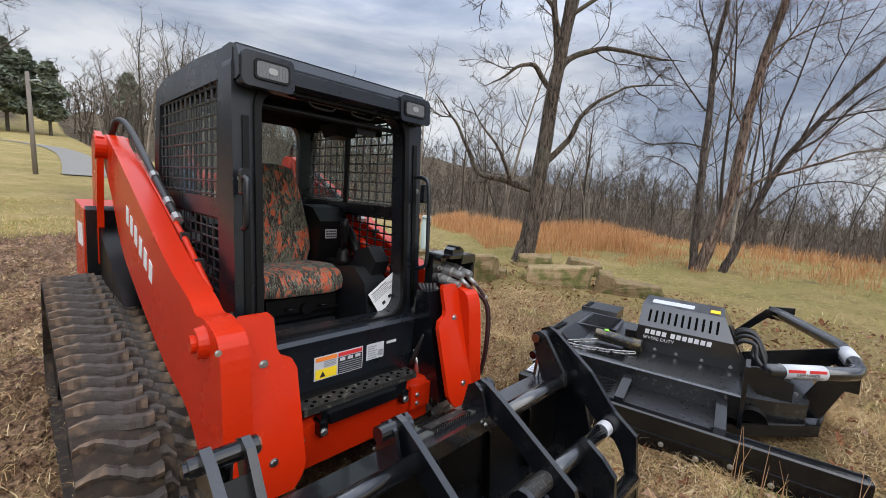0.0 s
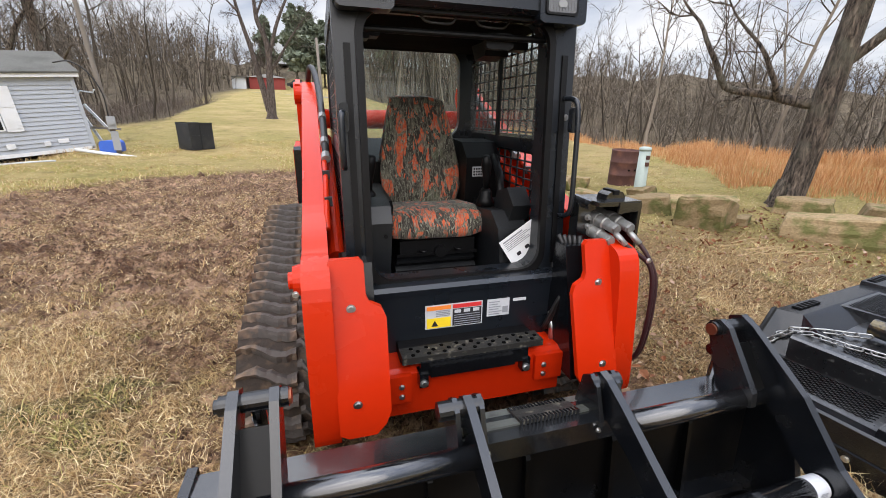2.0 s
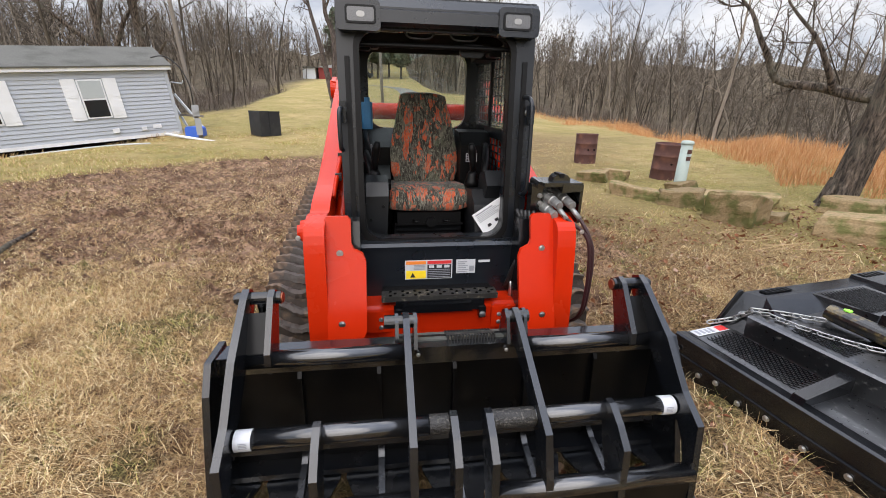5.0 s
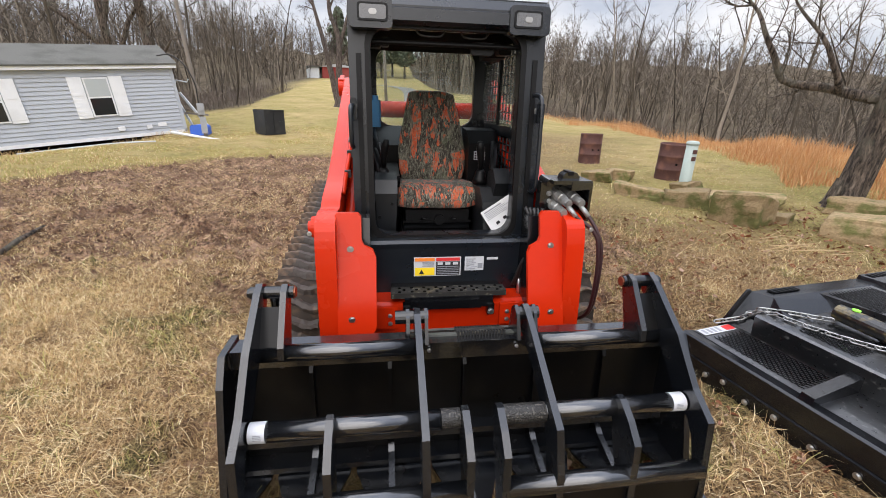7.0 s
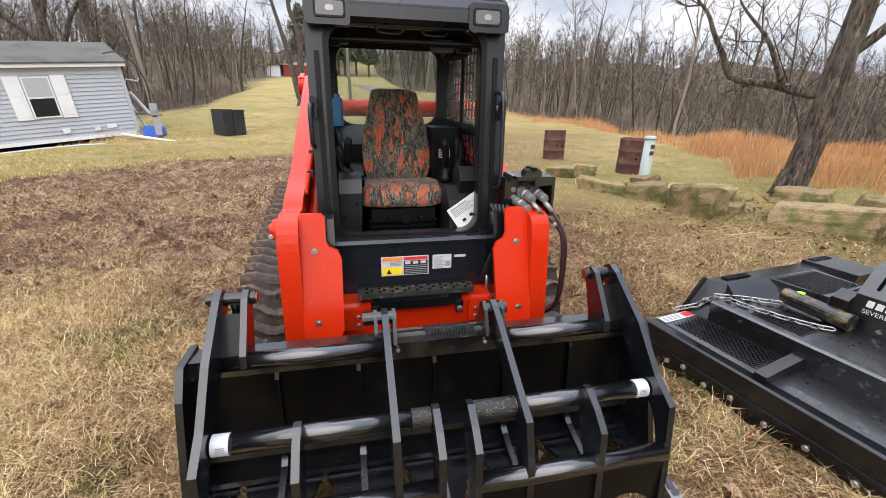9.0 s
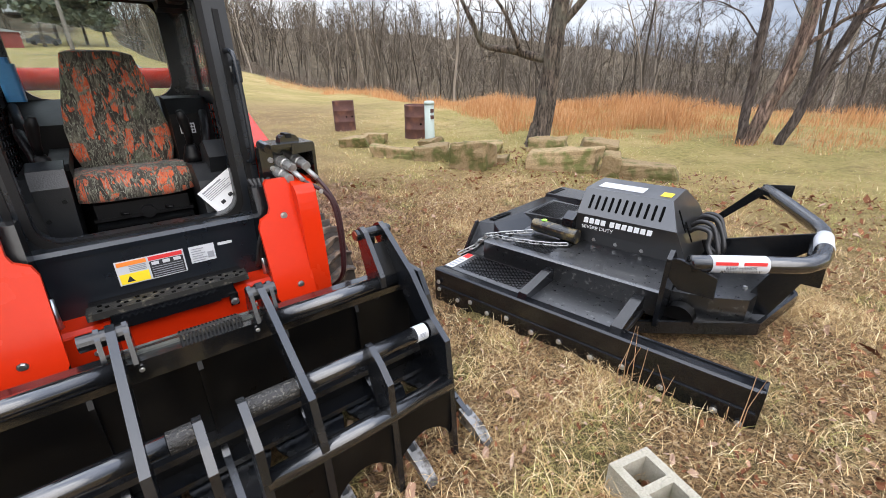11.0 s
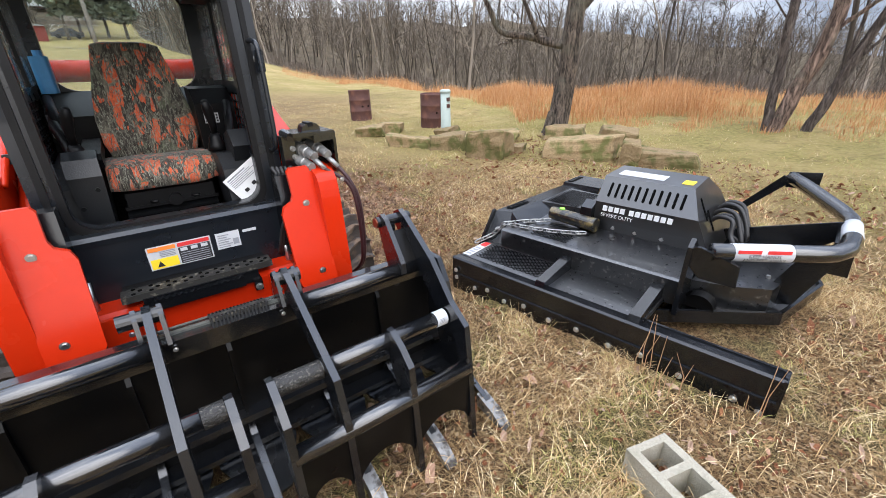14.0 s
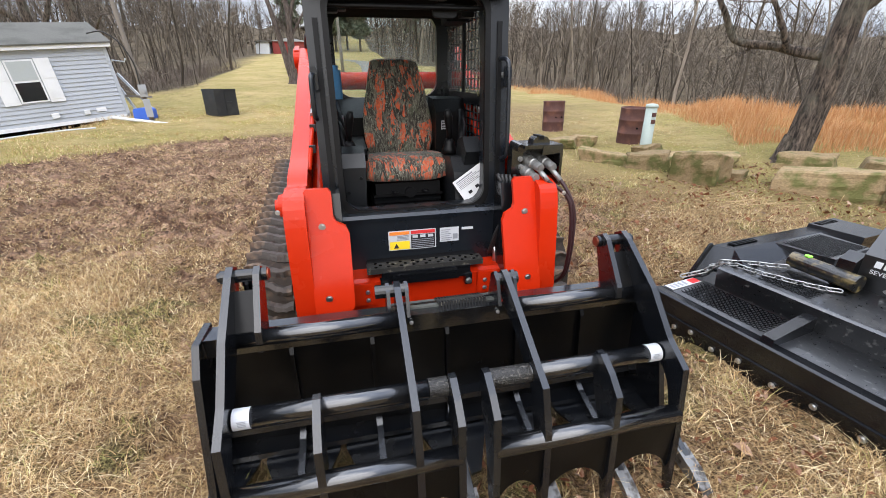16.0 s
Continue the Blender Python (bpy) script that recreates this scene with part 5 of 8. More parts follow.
for i, (xa, za, xb, zb) in enumerate(((0.548, 1.165, 0.576, 1.133), (0.622, 1.165, 0.643, 1.134), (0.535, 1.115, 0.556, 1.085))):
    A_, B_ = Vector((xa, 0.02, za)), Vector((xb, -0.17, zb))
    cp = part("coupler", tube([A_, A_.lerp(B_, 0.3), A_.lerp(B_, 0.32), A_.lerp(B_, 0.7), A_.lerp(B_, 0.72), B_], [0.022, 0.022, 0.027, 0.027, 0.022, 0.022], 18), COUPLER, man, "grey steel quick coupler", bevel=0.002)
    part("coupler_sleeve", tube([A_.lerp(B_, 0.42), A_.lerp(B_, 0.5)], 0.030, 18), COUPLER, cp, bevel=0.002)
    part("hex_end", tube([B_, B_.lerp(A_, -0.05)], 0.02, 6), COUPLER, cp)
    if i < 2:
        e_ = (xb + 0.035, -0.20, zb - 0.062)
        part("hose_end", tube([(xb + 0.004, -0.165, zb - 0.018), e_], 0.0125, 10), COUPLER, cp, "zinc crimped hose end", smooth=True)
        k_ = 0.016 * i
        pts = smooth_path([(xb + 0.004, -0.165, zb - 0.018), e_, (0.700 + k_, -0.235, 1.00), (0.730 + k_, -0.25, 0.90), (0.745 + k_ * 0.8, -0.24, 0.69), (0.745 + k_ * 0.5, -0.20, 0.53), (0.72, -0.08, 0.42)], 5)
        part("hydraulic_hose", tube(pts, 0.0095, 10), HOSERED, man, "dark red-black hydraulic hose", smooth=True)
for x, z in ((0.515, 1.16), (0.52, 1.12), (0.50, 1.05), (0.49, 1.0)):
    b1 = part("bolt", bolt_mesh(0.010, 0.02), COUPLER, man)
    b1.matrix_basis = pose(x, -0.06, z)
for i in range(5):
    pts = smooth_path([(0.41 + 0.02 * i, -0.02 - 0.01 * i, 1.08), (0.45 + 0.01 * i, -0.07, 0.97 - 0.03 * i), (0.44 - 0.008 * i, -0.09, 0.82), (0.42 - 0.012 * i, -0.03, 0.64)], 5)
    part("hydraulic_hose", tube(pts, 0.010, 8), HOSE, loader, "black hydraulic hose", smooth=True)
part("link_bracket", prism([(0.455, 0.86), (0.50, 0.90), (0.50, 1.02), (0.47, 1.04), (0.45, 0.98)], -0.10, -0.05, "y"), GLOSS, loader, bevel=0.01)


# ---- root grapple lying in front of the loader ----
# local axes: x across, y to the rear, z up
GX = 1.19
grapple = thing("root_grapple", pose(GX, 0.0, 0.0), "gloss black steel root grapple with two clamping lids", "grapple")

beam = part("top_beam", prism([(1.06, 0.615), (1.05, 0.695), (1.155, 0.688), (1.155, 0.615)], -0.915, 0.915), GLOSS, grapple, "black box-section top beam", bevel=0.006, seg=2)
part("back_plate", prism([(1.115, 0.622), (1.09, 0.12), (1.11, 0.10), (1.145, 0.622)], -0.90, 0.90), SHADEDPAINT, grapple, "black steel back plate", bevel=0.003)
for s in (-1, 1):
    part("end_plate", prism([(1.17, 0.70), (1.02, 0.70), (0.96, 0.60), (0.90, 0.40), (0.84, 0.18), (0.86, 0.03), (1.16, 0.03), (1.19, 0.40)], s * 0.925, s * 0.90), PLATE, grapple, "black end plate", bevel=0.004)
for x in (-0.62, -0.31, 0.0, 0.31, 0.62):
    part("back_rib", prism([(1.11, 0.60), (1.09, 0.12), (1.05, 0.12), (1.09, 0.56)], x - 0.008, x + 0.008), SHADEDPAINT, grapple)
part("floor_ledge", prism([(1.10, 0.275), (1.03, 0.285), (1.025, 0.262), (1.09, 0.255)], -0.905, 0.905), PLATE, grapple, "folded ledge across the back plate", bevel=0.003)
part("floor_ledge", prism([(1.11, 0.165), (1.00, 0.178), (0.995, 0.158), (1.10, 0.145)], -0.905, 0.905), PLATE, grapple, "folded ledge above the floor", bevel=0.003)
for x in (-0.72, -0.46, -0.16, 0.16, 0.46, 0.72):
    b1 = part("bolt", bolt_mesh(0.006), WORN, grapple)
    b1.matrix_basis = pose(x, 1.128, 0.585)
tine = None
for i in range(7):
    x = -0.93 + 0.31 * i
    if tine is None:
        tine = part("tine", prism([(1.14, 0.28), (1.02, 0.20), (0.80, 0.135), (0.68, 0.085), (0.68, 0.03), (0.95, 0.01), (1.14, 0.03)], -0.0125, 0.0125), PLATE, grapple, "black steel tine", bevel=0.003)
        tine.matrix_basis = pose(x, 0, 0)
        tip = part("tine_tip", prism([(0.73, 0.10), (0.62, 0.065), (0.545, 0.012), (0.60, 0.012), (0.73, 0.03)], -0.026, 0.026), WORN, tine, "worn bare steel chisel tip", bevel=0.004)
        gus = [part("floor_gusset", prism([(q * 0.013, 1.08), (q * 0.148, 1.08), (q * 0.142, 0.98), (q * 0.055, 0.76), (q * 0.013, 0.75)], 0.138, 0.150, "z"), PLATE, tine) for q in (-1, 1)]
    else:
        t2 = again(tine, pose(x, 0, 0))
        again(tip, pose(0, 0, 0), t2)
        for q, g in zip((-1, 1), gus):
            if (i == 6 and q == 1):
                continue
            again(g, pose(0, 0, 0), t2)
bpy.data.objects.remove(gus[0])
# quick-attach frame behind
part("mount_plate", prism([(1.15, 0.44), (1.26, 0.45), (1.33, 0.30), (1.31, 0.06), (1.15, 0.10)], -0.56, 0.56), SATIN, grapple, "black quick-attach mount plate", bevel=0.006)
tread = part("grip_strip", prism([(1.095, 0.695), (1.095, 0.710), (1.19, 0.682), (1.19, 0.667)], -0.035, 0.165), DUSTY, grapple, "black toothed grip strip on the beam", bevel=0.002)
for i in range(16):
    part("grip_tooth", prism([(1.093, 0.690), (1.093, 0.7125), (1.115, 0.706), (1.115, 0.69)], -0.033 + 0.0124 * i, -0.027 + 0.0124 * i), SATIN, tread)
    part("grip_tooth", prism([(1.165, 0.67), (1.165, 0.692), (1.188, 0.685), (1.188, 0.665)], -0.033 + 0.0124 * i, -0.027 + 0.0124 * i), SATIN, tread)
part("beam_flange", prism([(1.10, 0.69), (1.10, 0.699), (1.20, 0.672), (1.20, 0.663)], -0.235, 0.235), PALEGREY, grapple, "pale grey flange along the beam", bevel=0.002)

OUTER = [(1.155, 0.865), (1.16, 0.920), (1.12, 0.940), (1.075, 0.920), (0.885, 0.785), (0.755, 0.64), (0.655, 0.57), (0.622, 0.30), (0.60, 0.02), (0.62, 0.03), (0.655, 0.20), (0.672, 0.33), (0.685, 0.40), (0.71, 0.47), (0.745, 0.515), (0.80, 0.545), (0.86, 0.59), (0.93, 0.66), (1.03, 0.745)]
INNER = [(1.15, 0.755), (1.145, 0.795), (1.115, 0.818), (1.08, 0.81), (1.00, 0.768), (0.84, 0.672), (0.675, 0.575), (0.625, 0.42), (0.595, 0.02), (0.62, 0.03), (0.68, 0.20), (0.71, 0.36), (0.76, 0.50), (0.82, 0.555), (0.95, 0.64), (1.09, 0.70)]
FINGER = [(0.80, 0.585), (0.785, 0.612), (0.755, 0.615), (0.690, 0.575), (0.632, 0.52), (0.615, 0.30), (0.595, 0.03), (0.62, 0.03), (0.67, 0.20), (0.70, 0.33), (0.765, 0.46)]


def lid(s):
    """One clamping lid: outer arm with clevis, inner arm, two fingers, three pipes, scalloped skirt."""
    # the lid with its outer arm is the body; everything welded to it is a part
    t = 0.0125
    xo, xi, xf, xc = s * 0.780, (0.245 if s > 0 else -0.200), s * 0.505, s * 0.060
    arm = part("outer_arm", prism(OUTER, xo - t, xo + t), PLATE, grapple, "black lid arm plate", bevel=0.004)
    part("inner_arm", prism(INNER, xi - t, xi + t), PLATE, grapple, "black lid arm plate", bevel=0.004)
    part("lid_finger", prism(FINGER, xf - t, xf + t), PLATE, grapple, "black lid finger plate", bevel=0.004)
    part("lid_finger", prism(FINGER, xc - t, xc + t), PLATE, grapple, "black lid finger plate with worn edge", bevel=0.004)
    part("lid_pipe", rod((xo, 1.0, 0.715), (xi, 1.0, 0.715), 0.031, 20), GLOSS, grapple, "black lid pipe", smooth=False)
    mid = part("lid_pipe", rod((xo, 0.785, 0.56), (xc, 0.785, 0.56), 0.033, 24), GLOSS, grapple, "black lid pipe with a white label")
    part("lid_pipe", rod((xo, 0.652, 0.375), (xc, 0.652, 0.375), 0.034, 24), GLOSS, grapple, "black lid pipe")
    for p in grapple.children:
        if p.name.startswith("lid_pipe"):
            p.data.polygons.foreach_set("use_smooth", [len(f.vertices) == 4 for f in p.data.polygons])
    part("mud_smear", rod((xi - s * (0.015 if s > 0 else 0.06), 0.785, 0.56), (xc + s * 0.014, 0.785, 0.56), 0.0342, 24), CAKED, mid, "dried mud caked on the pipe")
    lab = part("pipe_label", tube(((xo - s * 0.018, 0.785, 0.56), (xo - s * 0.070, 0.785, 0.56)), 0.0336, 24), WHITE, mid, "white paper label with black print")
    for i in range(4):
        part("text_bar", box(min(xo - s * 0.035, xo - s * 0.06), max(xo - s * 0.035, xo - s * 0.06), 0.7502, 0.7515, 0.557 + 0.006 * i, 0.559 + 0.006 * i), GREYINK, lab)
    # scalloped skirt under the lower pipe
    a, b = sorted((xo, xc))
    knots = sorted((xo, xf, xi, xc))
    low = []
    for k in range(3):
        x0, x1 = knots[k], knots[k + 1]
        for i in range(9):
            u = i / 8
            low.append((x0 + (x1 - x0) * u, 0.10 + 0.125 * (math.sin(math.pi * u) ** 0.6)))
    skirt = [(x, z) for x, z in low] + [(b, 0.375), (a, 0.375)]
    part("scalloped_skirt", prism(skirt, 0.628, 0.640, "y"), SHADEDPAINT, grapple, "black skirt plate with scalloped lower edge")
    # clevis on top
    xk = s * 0.690
    part("clevis_plate", prism([(1.15, 0.88), (1.155, 0.915), (1.12, 0.935), (1.085, 0.92), (0.965, 0.755), (0.96, 0.71), (1.0, 0.69), (1.08, 0.70), (1.12, 0.80)], xk - 0.011, xk + 0.011), PLATE, grapple, "black clevis plate", bevel=0.004)
    a, b = sorted((xk + s * 0.011, xo - s * t))
    part("clevis_web", prism([(1.09, 0.855), (1.075, 0.865), (0.985, 0.735), (1.0, 0.725)], a, b), SHADEDPAINT, grapple)
    pin = part("clevis_pin", rod((xk - s * 0.03, 1.125, 0.900), (xo + s * 0.036, 1.125, 0.900), 0.024, 16), SATIN, grapple, "black steel clevis pin")
    part("pin_end", rod((xo + s * 0.036, 1.125, 0.900), (xo + s * 0.046, 1.125, 0.900), 0.017, 12), SATIN, pin)
    part("pin_end", rod((xk - s * 0.03, 1.125, 0.900), (xk - s * 0.036, 1.125, 0.900), 0.02, 12), COPPER, pin)
    # hydraulic cylinder from clevis down to the frame
    cyl = part("lid_cylinder", rod((s * 0.733, 1.14, 0.60), (s * 0.733, 1.30, 0.22), 0.036, 16), HOSE, grapple, "black lid cylinder behind the beam")
    part("cylinder_rod", rod((s * 0.733, 1.125, 0.895), (s * 0.733, 1.15, 0.60), 0.018, 12), CHROME, cyl, "chrome cylinder rod")
    part("lower_pin", rod((xo - 0.02, 1.19, 0.77), (xo + s * 0.035, 1.19, 0.77), 0.02, 12), SATIN, grapple)
    # hinge at the inner arm
    hp = part("hinge_pin", rod((xi - (0.085 if s < 0 else 0.045), 1.113, 0.780), (xi + (0.045 if s < 0 else 0.055), 1.113, 0.780), 0.027, 14), SATIN, grapple, "black hinge pin")
    for q in (-1, 1):
        part("hinge_ear", prism([(1.18, 0.665), (1.152, 0.79), (1.118, 0.813), (1.082, 0.79), (1.045, 0.69)], xi + q * 0.036 - 0.007, xi + q * 0.036 + 0.007), PLATE, grapple, bevel=0.003)
        b1 = part("bolt", bolt_mesh(0.006), STEEL, grapple)
        b1.matrix_basis = pose(xi + q * 0.045, 1.048, 0.665)


for s in (-1, 1):
    lid(s)


# ---- brush cutter lying on the grass ----
# local axes: x along the near edge, y back from it, z up
CUT = Matrix.Translation((2.73, 1.735, 0.0)) @ Matrix(((0.1675, 0.9859, 0, 0), (-0.9859, 0.1675, 0, 0), (0, 0, 1, 0), (0, 0, 0, 1)))
cutter = thing("brush_cutter", CUT, "black steel brush cutter deck with hood and guard rail", "brush cutter")

# near channel with its bolted lower skirt
part("front_channel", prism([(0.0, 0.13), (0.0, 0.255), (0.012, 0.265), (0.085, 0.255), (0.085, 0.243), (0.016, 0.243), (0.016, 0.13)], 0.0, 1.915), SATIN, cutter, "black folded front channel", bevel=0.004)
part("front_skirt", prism([(-0.004, 0.02), (-0.012, 0.145), (0.008, 0.15), (0.012, 0.02)], 0.01, 1.905), SATIN, cutter, "black bolted skirt plate", bevel=0.003)
part("channel_back", prism([(0.085, 0.17), (0.085, 0.262), (0.10, 0.262), (0.10, 0.17)], 1.22, 1.912), SATIN, cutter, "rear wall of the open channel", bevel=0.003)
part("channel_floor", prism([(0.012, 0.16), (0.012, 0.172), (0.10, 0.172), (0.10, 0.16)], 1.2, 1.912), SATIN, cutter)
part("channel_end", box(1.905, 1.92, -0.002, 0.10, 0.02, 0.262), SATIN, cutter, bevel=0.003)
b0 = None
for x, z in ((0.045, 0.175), (0.05, 0.12), (0.22, 0.09), (0.33, 0.115), (0.47, 0.085), (0.62, 0.11), (0.80, 0.085), (0.98, 0.10), (1.17, 0.085), (1.34, 0.11), (1.53, 0.085), (1.76, 0.085), (1.86, 0.07)):
    if b0 is None:
        b0 = part("bolt", bolt_mesh(0.012, 0.012), STEEL, cutter, "zinc carriage bolt")
        b0.matrix_basis = pose(x, -0.012, z)
    else:
        again(b0, pose(x, -0.012, z))
# low deck with ribs
low = part("low_deck", prism([(0.08, 0.235), (0.08, 0.258), (0.38, 0.27), (0.38, 0.235)], 0.012, 1.30), SCUFFED, cutter, "scuffed black low deck plate", bevel=0.003)


def mesh_tread(x0, x1, y0, y1, z, slope, parent, step=0.034):
    """Raised diamond tread, joined into one piece of stuff."""
    bm = bmesh.new()
    r = 0
    y = y0
    while y < y1:
        x = x0 + (step / 2 if r % 2 else 0)
        while x < x1:
            zz = z + slope * (y - y0)
            for q in (-1, 1):
                vs = [bm.verts.new(p) for p in ((x - 0.012, y - q * 0.005 - 0.002, zz), (x + 0.012, y + q * 0.005 - 0.002, zz), (x + 0.012, y + q * 0.005 + 0.002, zz), (x - 0.012, y - q * 0.005 + 0.002, zz))]
                top = [bm.verts.new(v.co + Vector((0, 0, 0.004))) for v in vs]
                bm.faces.new(top)
                for i in range(4):
                    bm.faces.new((vs[i], vs[(i + 1) % 4], top[(i + 1) % 4], top[i]))
                x += step / 2
        y += step * 0.42
        r += 1
    return tagged(part("tread_pattern", bm, SATIN, parent, "raised diamond tread"), kind="stuff")


mesh_tread(0.12, 0.60, 0.13, 0.35, 0.260, 0.04, low)
sticker = part("warning_sticker", prism([(0.09, 0.2625), (0.09, 0.2645), (0.345, 0.2725), (0.345, 0.2705)], 0.02, 0.085), WHITE, low, "long white and red warning sticker")
part("red_field", prism([(0.27, 0.2715), (0.27, 0.273), (0.34, 0.2755), (0.34, 0.274)], 0.03, 0.08), REDLABEL, sticker)
for i in range(4):
    part("text_bar", prism([(0.11 + 0.036 * i, 0.2655 + 0.0012 * i), (0.11 + 0.036 * i, 0.267 + 0.0012 * i), (0.13 + 0.036 * i, 0.2678 + 0.0012 * i), (0.13 + 0.036 * i, 0.2662 + 0.0012 * i)], 0.03, 0.075), GREYINK, sticker)
for x in (0.70, 1.265):
    part("deck_rib", prism([(0.015, 0.258), (0.03, 0.30), (0.36, 0.355), (0.36, 0.255)], x - 0.03, x + 0.03), SATIN, cutter, "black box rib", bevel=0.006)
# raised deck
part("raised_deck", prism([(0.37, 0.245), (0.355, 0.40), (0.37, 0.41), (0.85, 0.425), (1.55, 0.425), (1.55, 0.245)], 0.16, 1.36), SCUFFED, cutter, "scuffed black raised deck", bevel=0.006, seg=2)
mesh_tread(0.38, 0.62, 0.42, 0.56, 0.4125, 0.03, cutter)
# sloping housing at the far end: end face, flat strip with slots, tread-plate box
bm = bmesh.new()
va = [bm.verts.new(p) for p in ((0.0, 0.30, 0.20), (0.0, 0.50, 0.48), (0.12, 0.54, 0.485), (0.29, 0.45, 0.405), (0.22, 0.36, 0.20), (0.02, 1.85, 0.47), (0.13, 1.80, 0.475), (0.36, 1.75, 0.405), (0.36, 1.80, 0.20), (0.02, 1.88, 0.20))]
for f in ((0, 1, 2, 3, 4), (1, 5, 6, 2), (2, 6, 7, 3), (3, 7, 8, 4), (5, 9, 8, 7, 6), (0, 9, 5, 1), (0, 4, 8, 9)):
    bm.faces.new([va[i] for i in f])
wing = part("side_wing", bm, SATIN, cutter, "black sloping side housing", bevel=0.006)
part("end_flange", prism([(0.27, 0.16), (0.25, 0.18), (0.47, 0.49), (0.50, 0.49)], -0.012, 0.004), SATIN, wing, bevel=0.003)
tb = part("tread_box", prism([(0.13, 0.93), (0.47, 0.97), (0.45, 1.40), (0.14, 1.44)], 0.40, 0.478, "z"), SCUFFED, cutter, "raised tread-plate box", bevel=0.006)
mesh_tread(0.17, 0.42, 0.98, 1.38, 0.478, 0.0, tb)
part("far_housing", prism([(1.48, 0.40), (1.52, 0.50), (1.84, 0.50), (1.86, 0.40)], 0.015, 0.36), SATIN, cutter, "black housing beside the tread box", bevel=0.012, seg=2)
# strip slots are flat near-black pieces painted for the shade within
for y0, y1, z in ((0.60, 0.84, 0.487), (1.56, 1.78, 0.502)):
    part("strip_slot", box(0.03, 0.075, y0, y1, z - 0.004, z + 0.001), SHADEVOID, wing)
    for i in range(5):
        part("slot_bar", box(0.028, 0.077, y0 + 0.02 + 0.045 * i, y0 + 0.03 + 0.045 * i, z - 0.002, z + 0.004), SATIN, wing)
part("rear_plate", prism([(1.55, 0.05), (1.55, 0.42), (1.58, 0.42), (1.58, 0.05)], 0.05, 1.40), SATIN, cutter, bevel=0.003)

# hood over the drive motor
ha, hb = 0.64, 1.27
fr = [(0.79, 0.40), (0.775, 0.50), (0.775, 0.625), (0.885, 0.785), (1.20, 0.80), (1.38, 0.68), (1.48, 0.40)]
bm = bmesh.new()
A = [bm.verts.new((ha + 0.02, y, z)) for y, z in fr]
B = [bm.verts.new((hb + 0.19 * (0.80 - z) / 0.40 - 0.05, y, z)) for y, z in fr]
bm.faces.new(A)
bm.faces.new(B[::-1])
for i in range(len(fr)):
    k = (i + 1) % len(fr)
    bm.faces.new((A[i], A[k], B[k], B[i]))
hood = part("motor_hood", bm, HOODBLACK, cutter, "black steel motor hood with vent slots", bevel=0.012, seg=2)
# slots on the sloping front, near-black plates for the shade inside
for i in range(11):
    x = ha + 0.09 + 0.046 * i
    b1 = prism(rounded(-0.008, 0.008, -0.052, 0.052, 0.007), -0.002, 0.002, "y")
    sl = part("vent_slot", b1, SHADEVOID, hood)
    sl.matrix_basis = pose(x, 0.829, 0.706, -34.5)
part("hood_sticker", prism([(0.95, 0.789), (1.07, 0.7945), (1.07, 0.7965), (0.95, 0.791)], ha + 0.08, ha + 0.38), WHITE, hood, "white sticker on the hood")
part("yellow_sticker", prism([(0.95, 0.789), (1.04, 0.7935), (1.04, 0.7955), (0.95, 0.791)], hb - 0.14, hb - 0.075), YELLOW, hood, "small yellow sticker")
# maker's name as two plain white bars, and the duty line
for x0, x1 in ((ha + 0.075, ha + 0.235), (ha + 0.255, ha + 0.535)):
    nb = 4 if x1 - x0 < 0.2 else 7
    w = (x1 - x0) / nb
    for i in range(nb):
        part("name_bar", prism([(x0 + w * i, 0.568), (x0 + w * (i + 0.74), 0.568), (x0 + w * (i + 0.82), 0.604), (x0 + w * (i + 0.08), 0.604)], 0.7705, 0.7765, "y"), LOGOWHITE, hood)
f = bpy.data.curves.new("duty_text", "FONT")
f.body, f.size, f.extrude = "SEVERE DUTY", 0.036, 0.0006
f.materials.append(LOGOWHITE)
tx = new("duty_text", f)
tx.parent = hood
tx.matrix_basis = pose(ha + 0.065, 0.7755, 0.527, 96)
for x in (0.80, 0.95, 1.12, 1.30):
    b1 = again(b0, pose(x, 0.786, 0.455), hood)
# emblem slots on the hood's end, also near-black plates for shade
for y, z, h in ((0.93, 0.655, 0.075), (0.99, 0.575, 0.07), (0.965, 0.615, 0.012)):
    e1 = part("emblem_slot", prism(rounded(-0.010 if h > 0.02 else -0.035, 0.010 if h > 0.02 else 0.035, -h, h, 0.009), -0.002, 0.002, "x"), SHADEVOID, hood)
    e1.matrix_basis = pose(hb - 0.05 + 0.475 * (0.80 - z) + 0.002, y, z, 0, -25.4, 0)
bm = prism([(0.60, 0.44), (0.64, 0.58), (0.72, 0.66), (0.75, 0.66), (0.75, 0.44)], 0.74, 0.80, "y")
part("hood_gusset", prism([(0.70, 0.425), (0.72, 0.58), (0.80, 0.62), (0.84, 0.60), (0.84, 0.425)], ha - 0.06, ha + 0.02), SATIN, cutter, "black angled gusset plate", bevel=0.006)

# manual tube and lifting chain
mt = part("manual_tube", rod((0.36, 0.72, 0.485), (0.70, 0.70, 0.475), 0.049, 20), MUDDYTUBE, cutter, "black document tube smeared with mud, with a green dot", bevel=0.005)
part("tube_cap", rod((0.70, 0.70, 0.475), (0.715, 0.699, 0.475), 0.051, 20), MUDDYTUBE, mt)
part("green_dot", prism(rounded(0.42, 0.46, 0.70, 0.74, 0.019), 0.531, 0.537, "z"), GREENDOT, mt)
link = None
path1 = [(0.00, 0.30, 0.29), (0.06, 0.38, 0.33), (0.14, 0.44, 0.425), (0.24, 0.55, 0.435), (0.33, 0.63, 0.44), (0.40, 0.66, 0.455)]
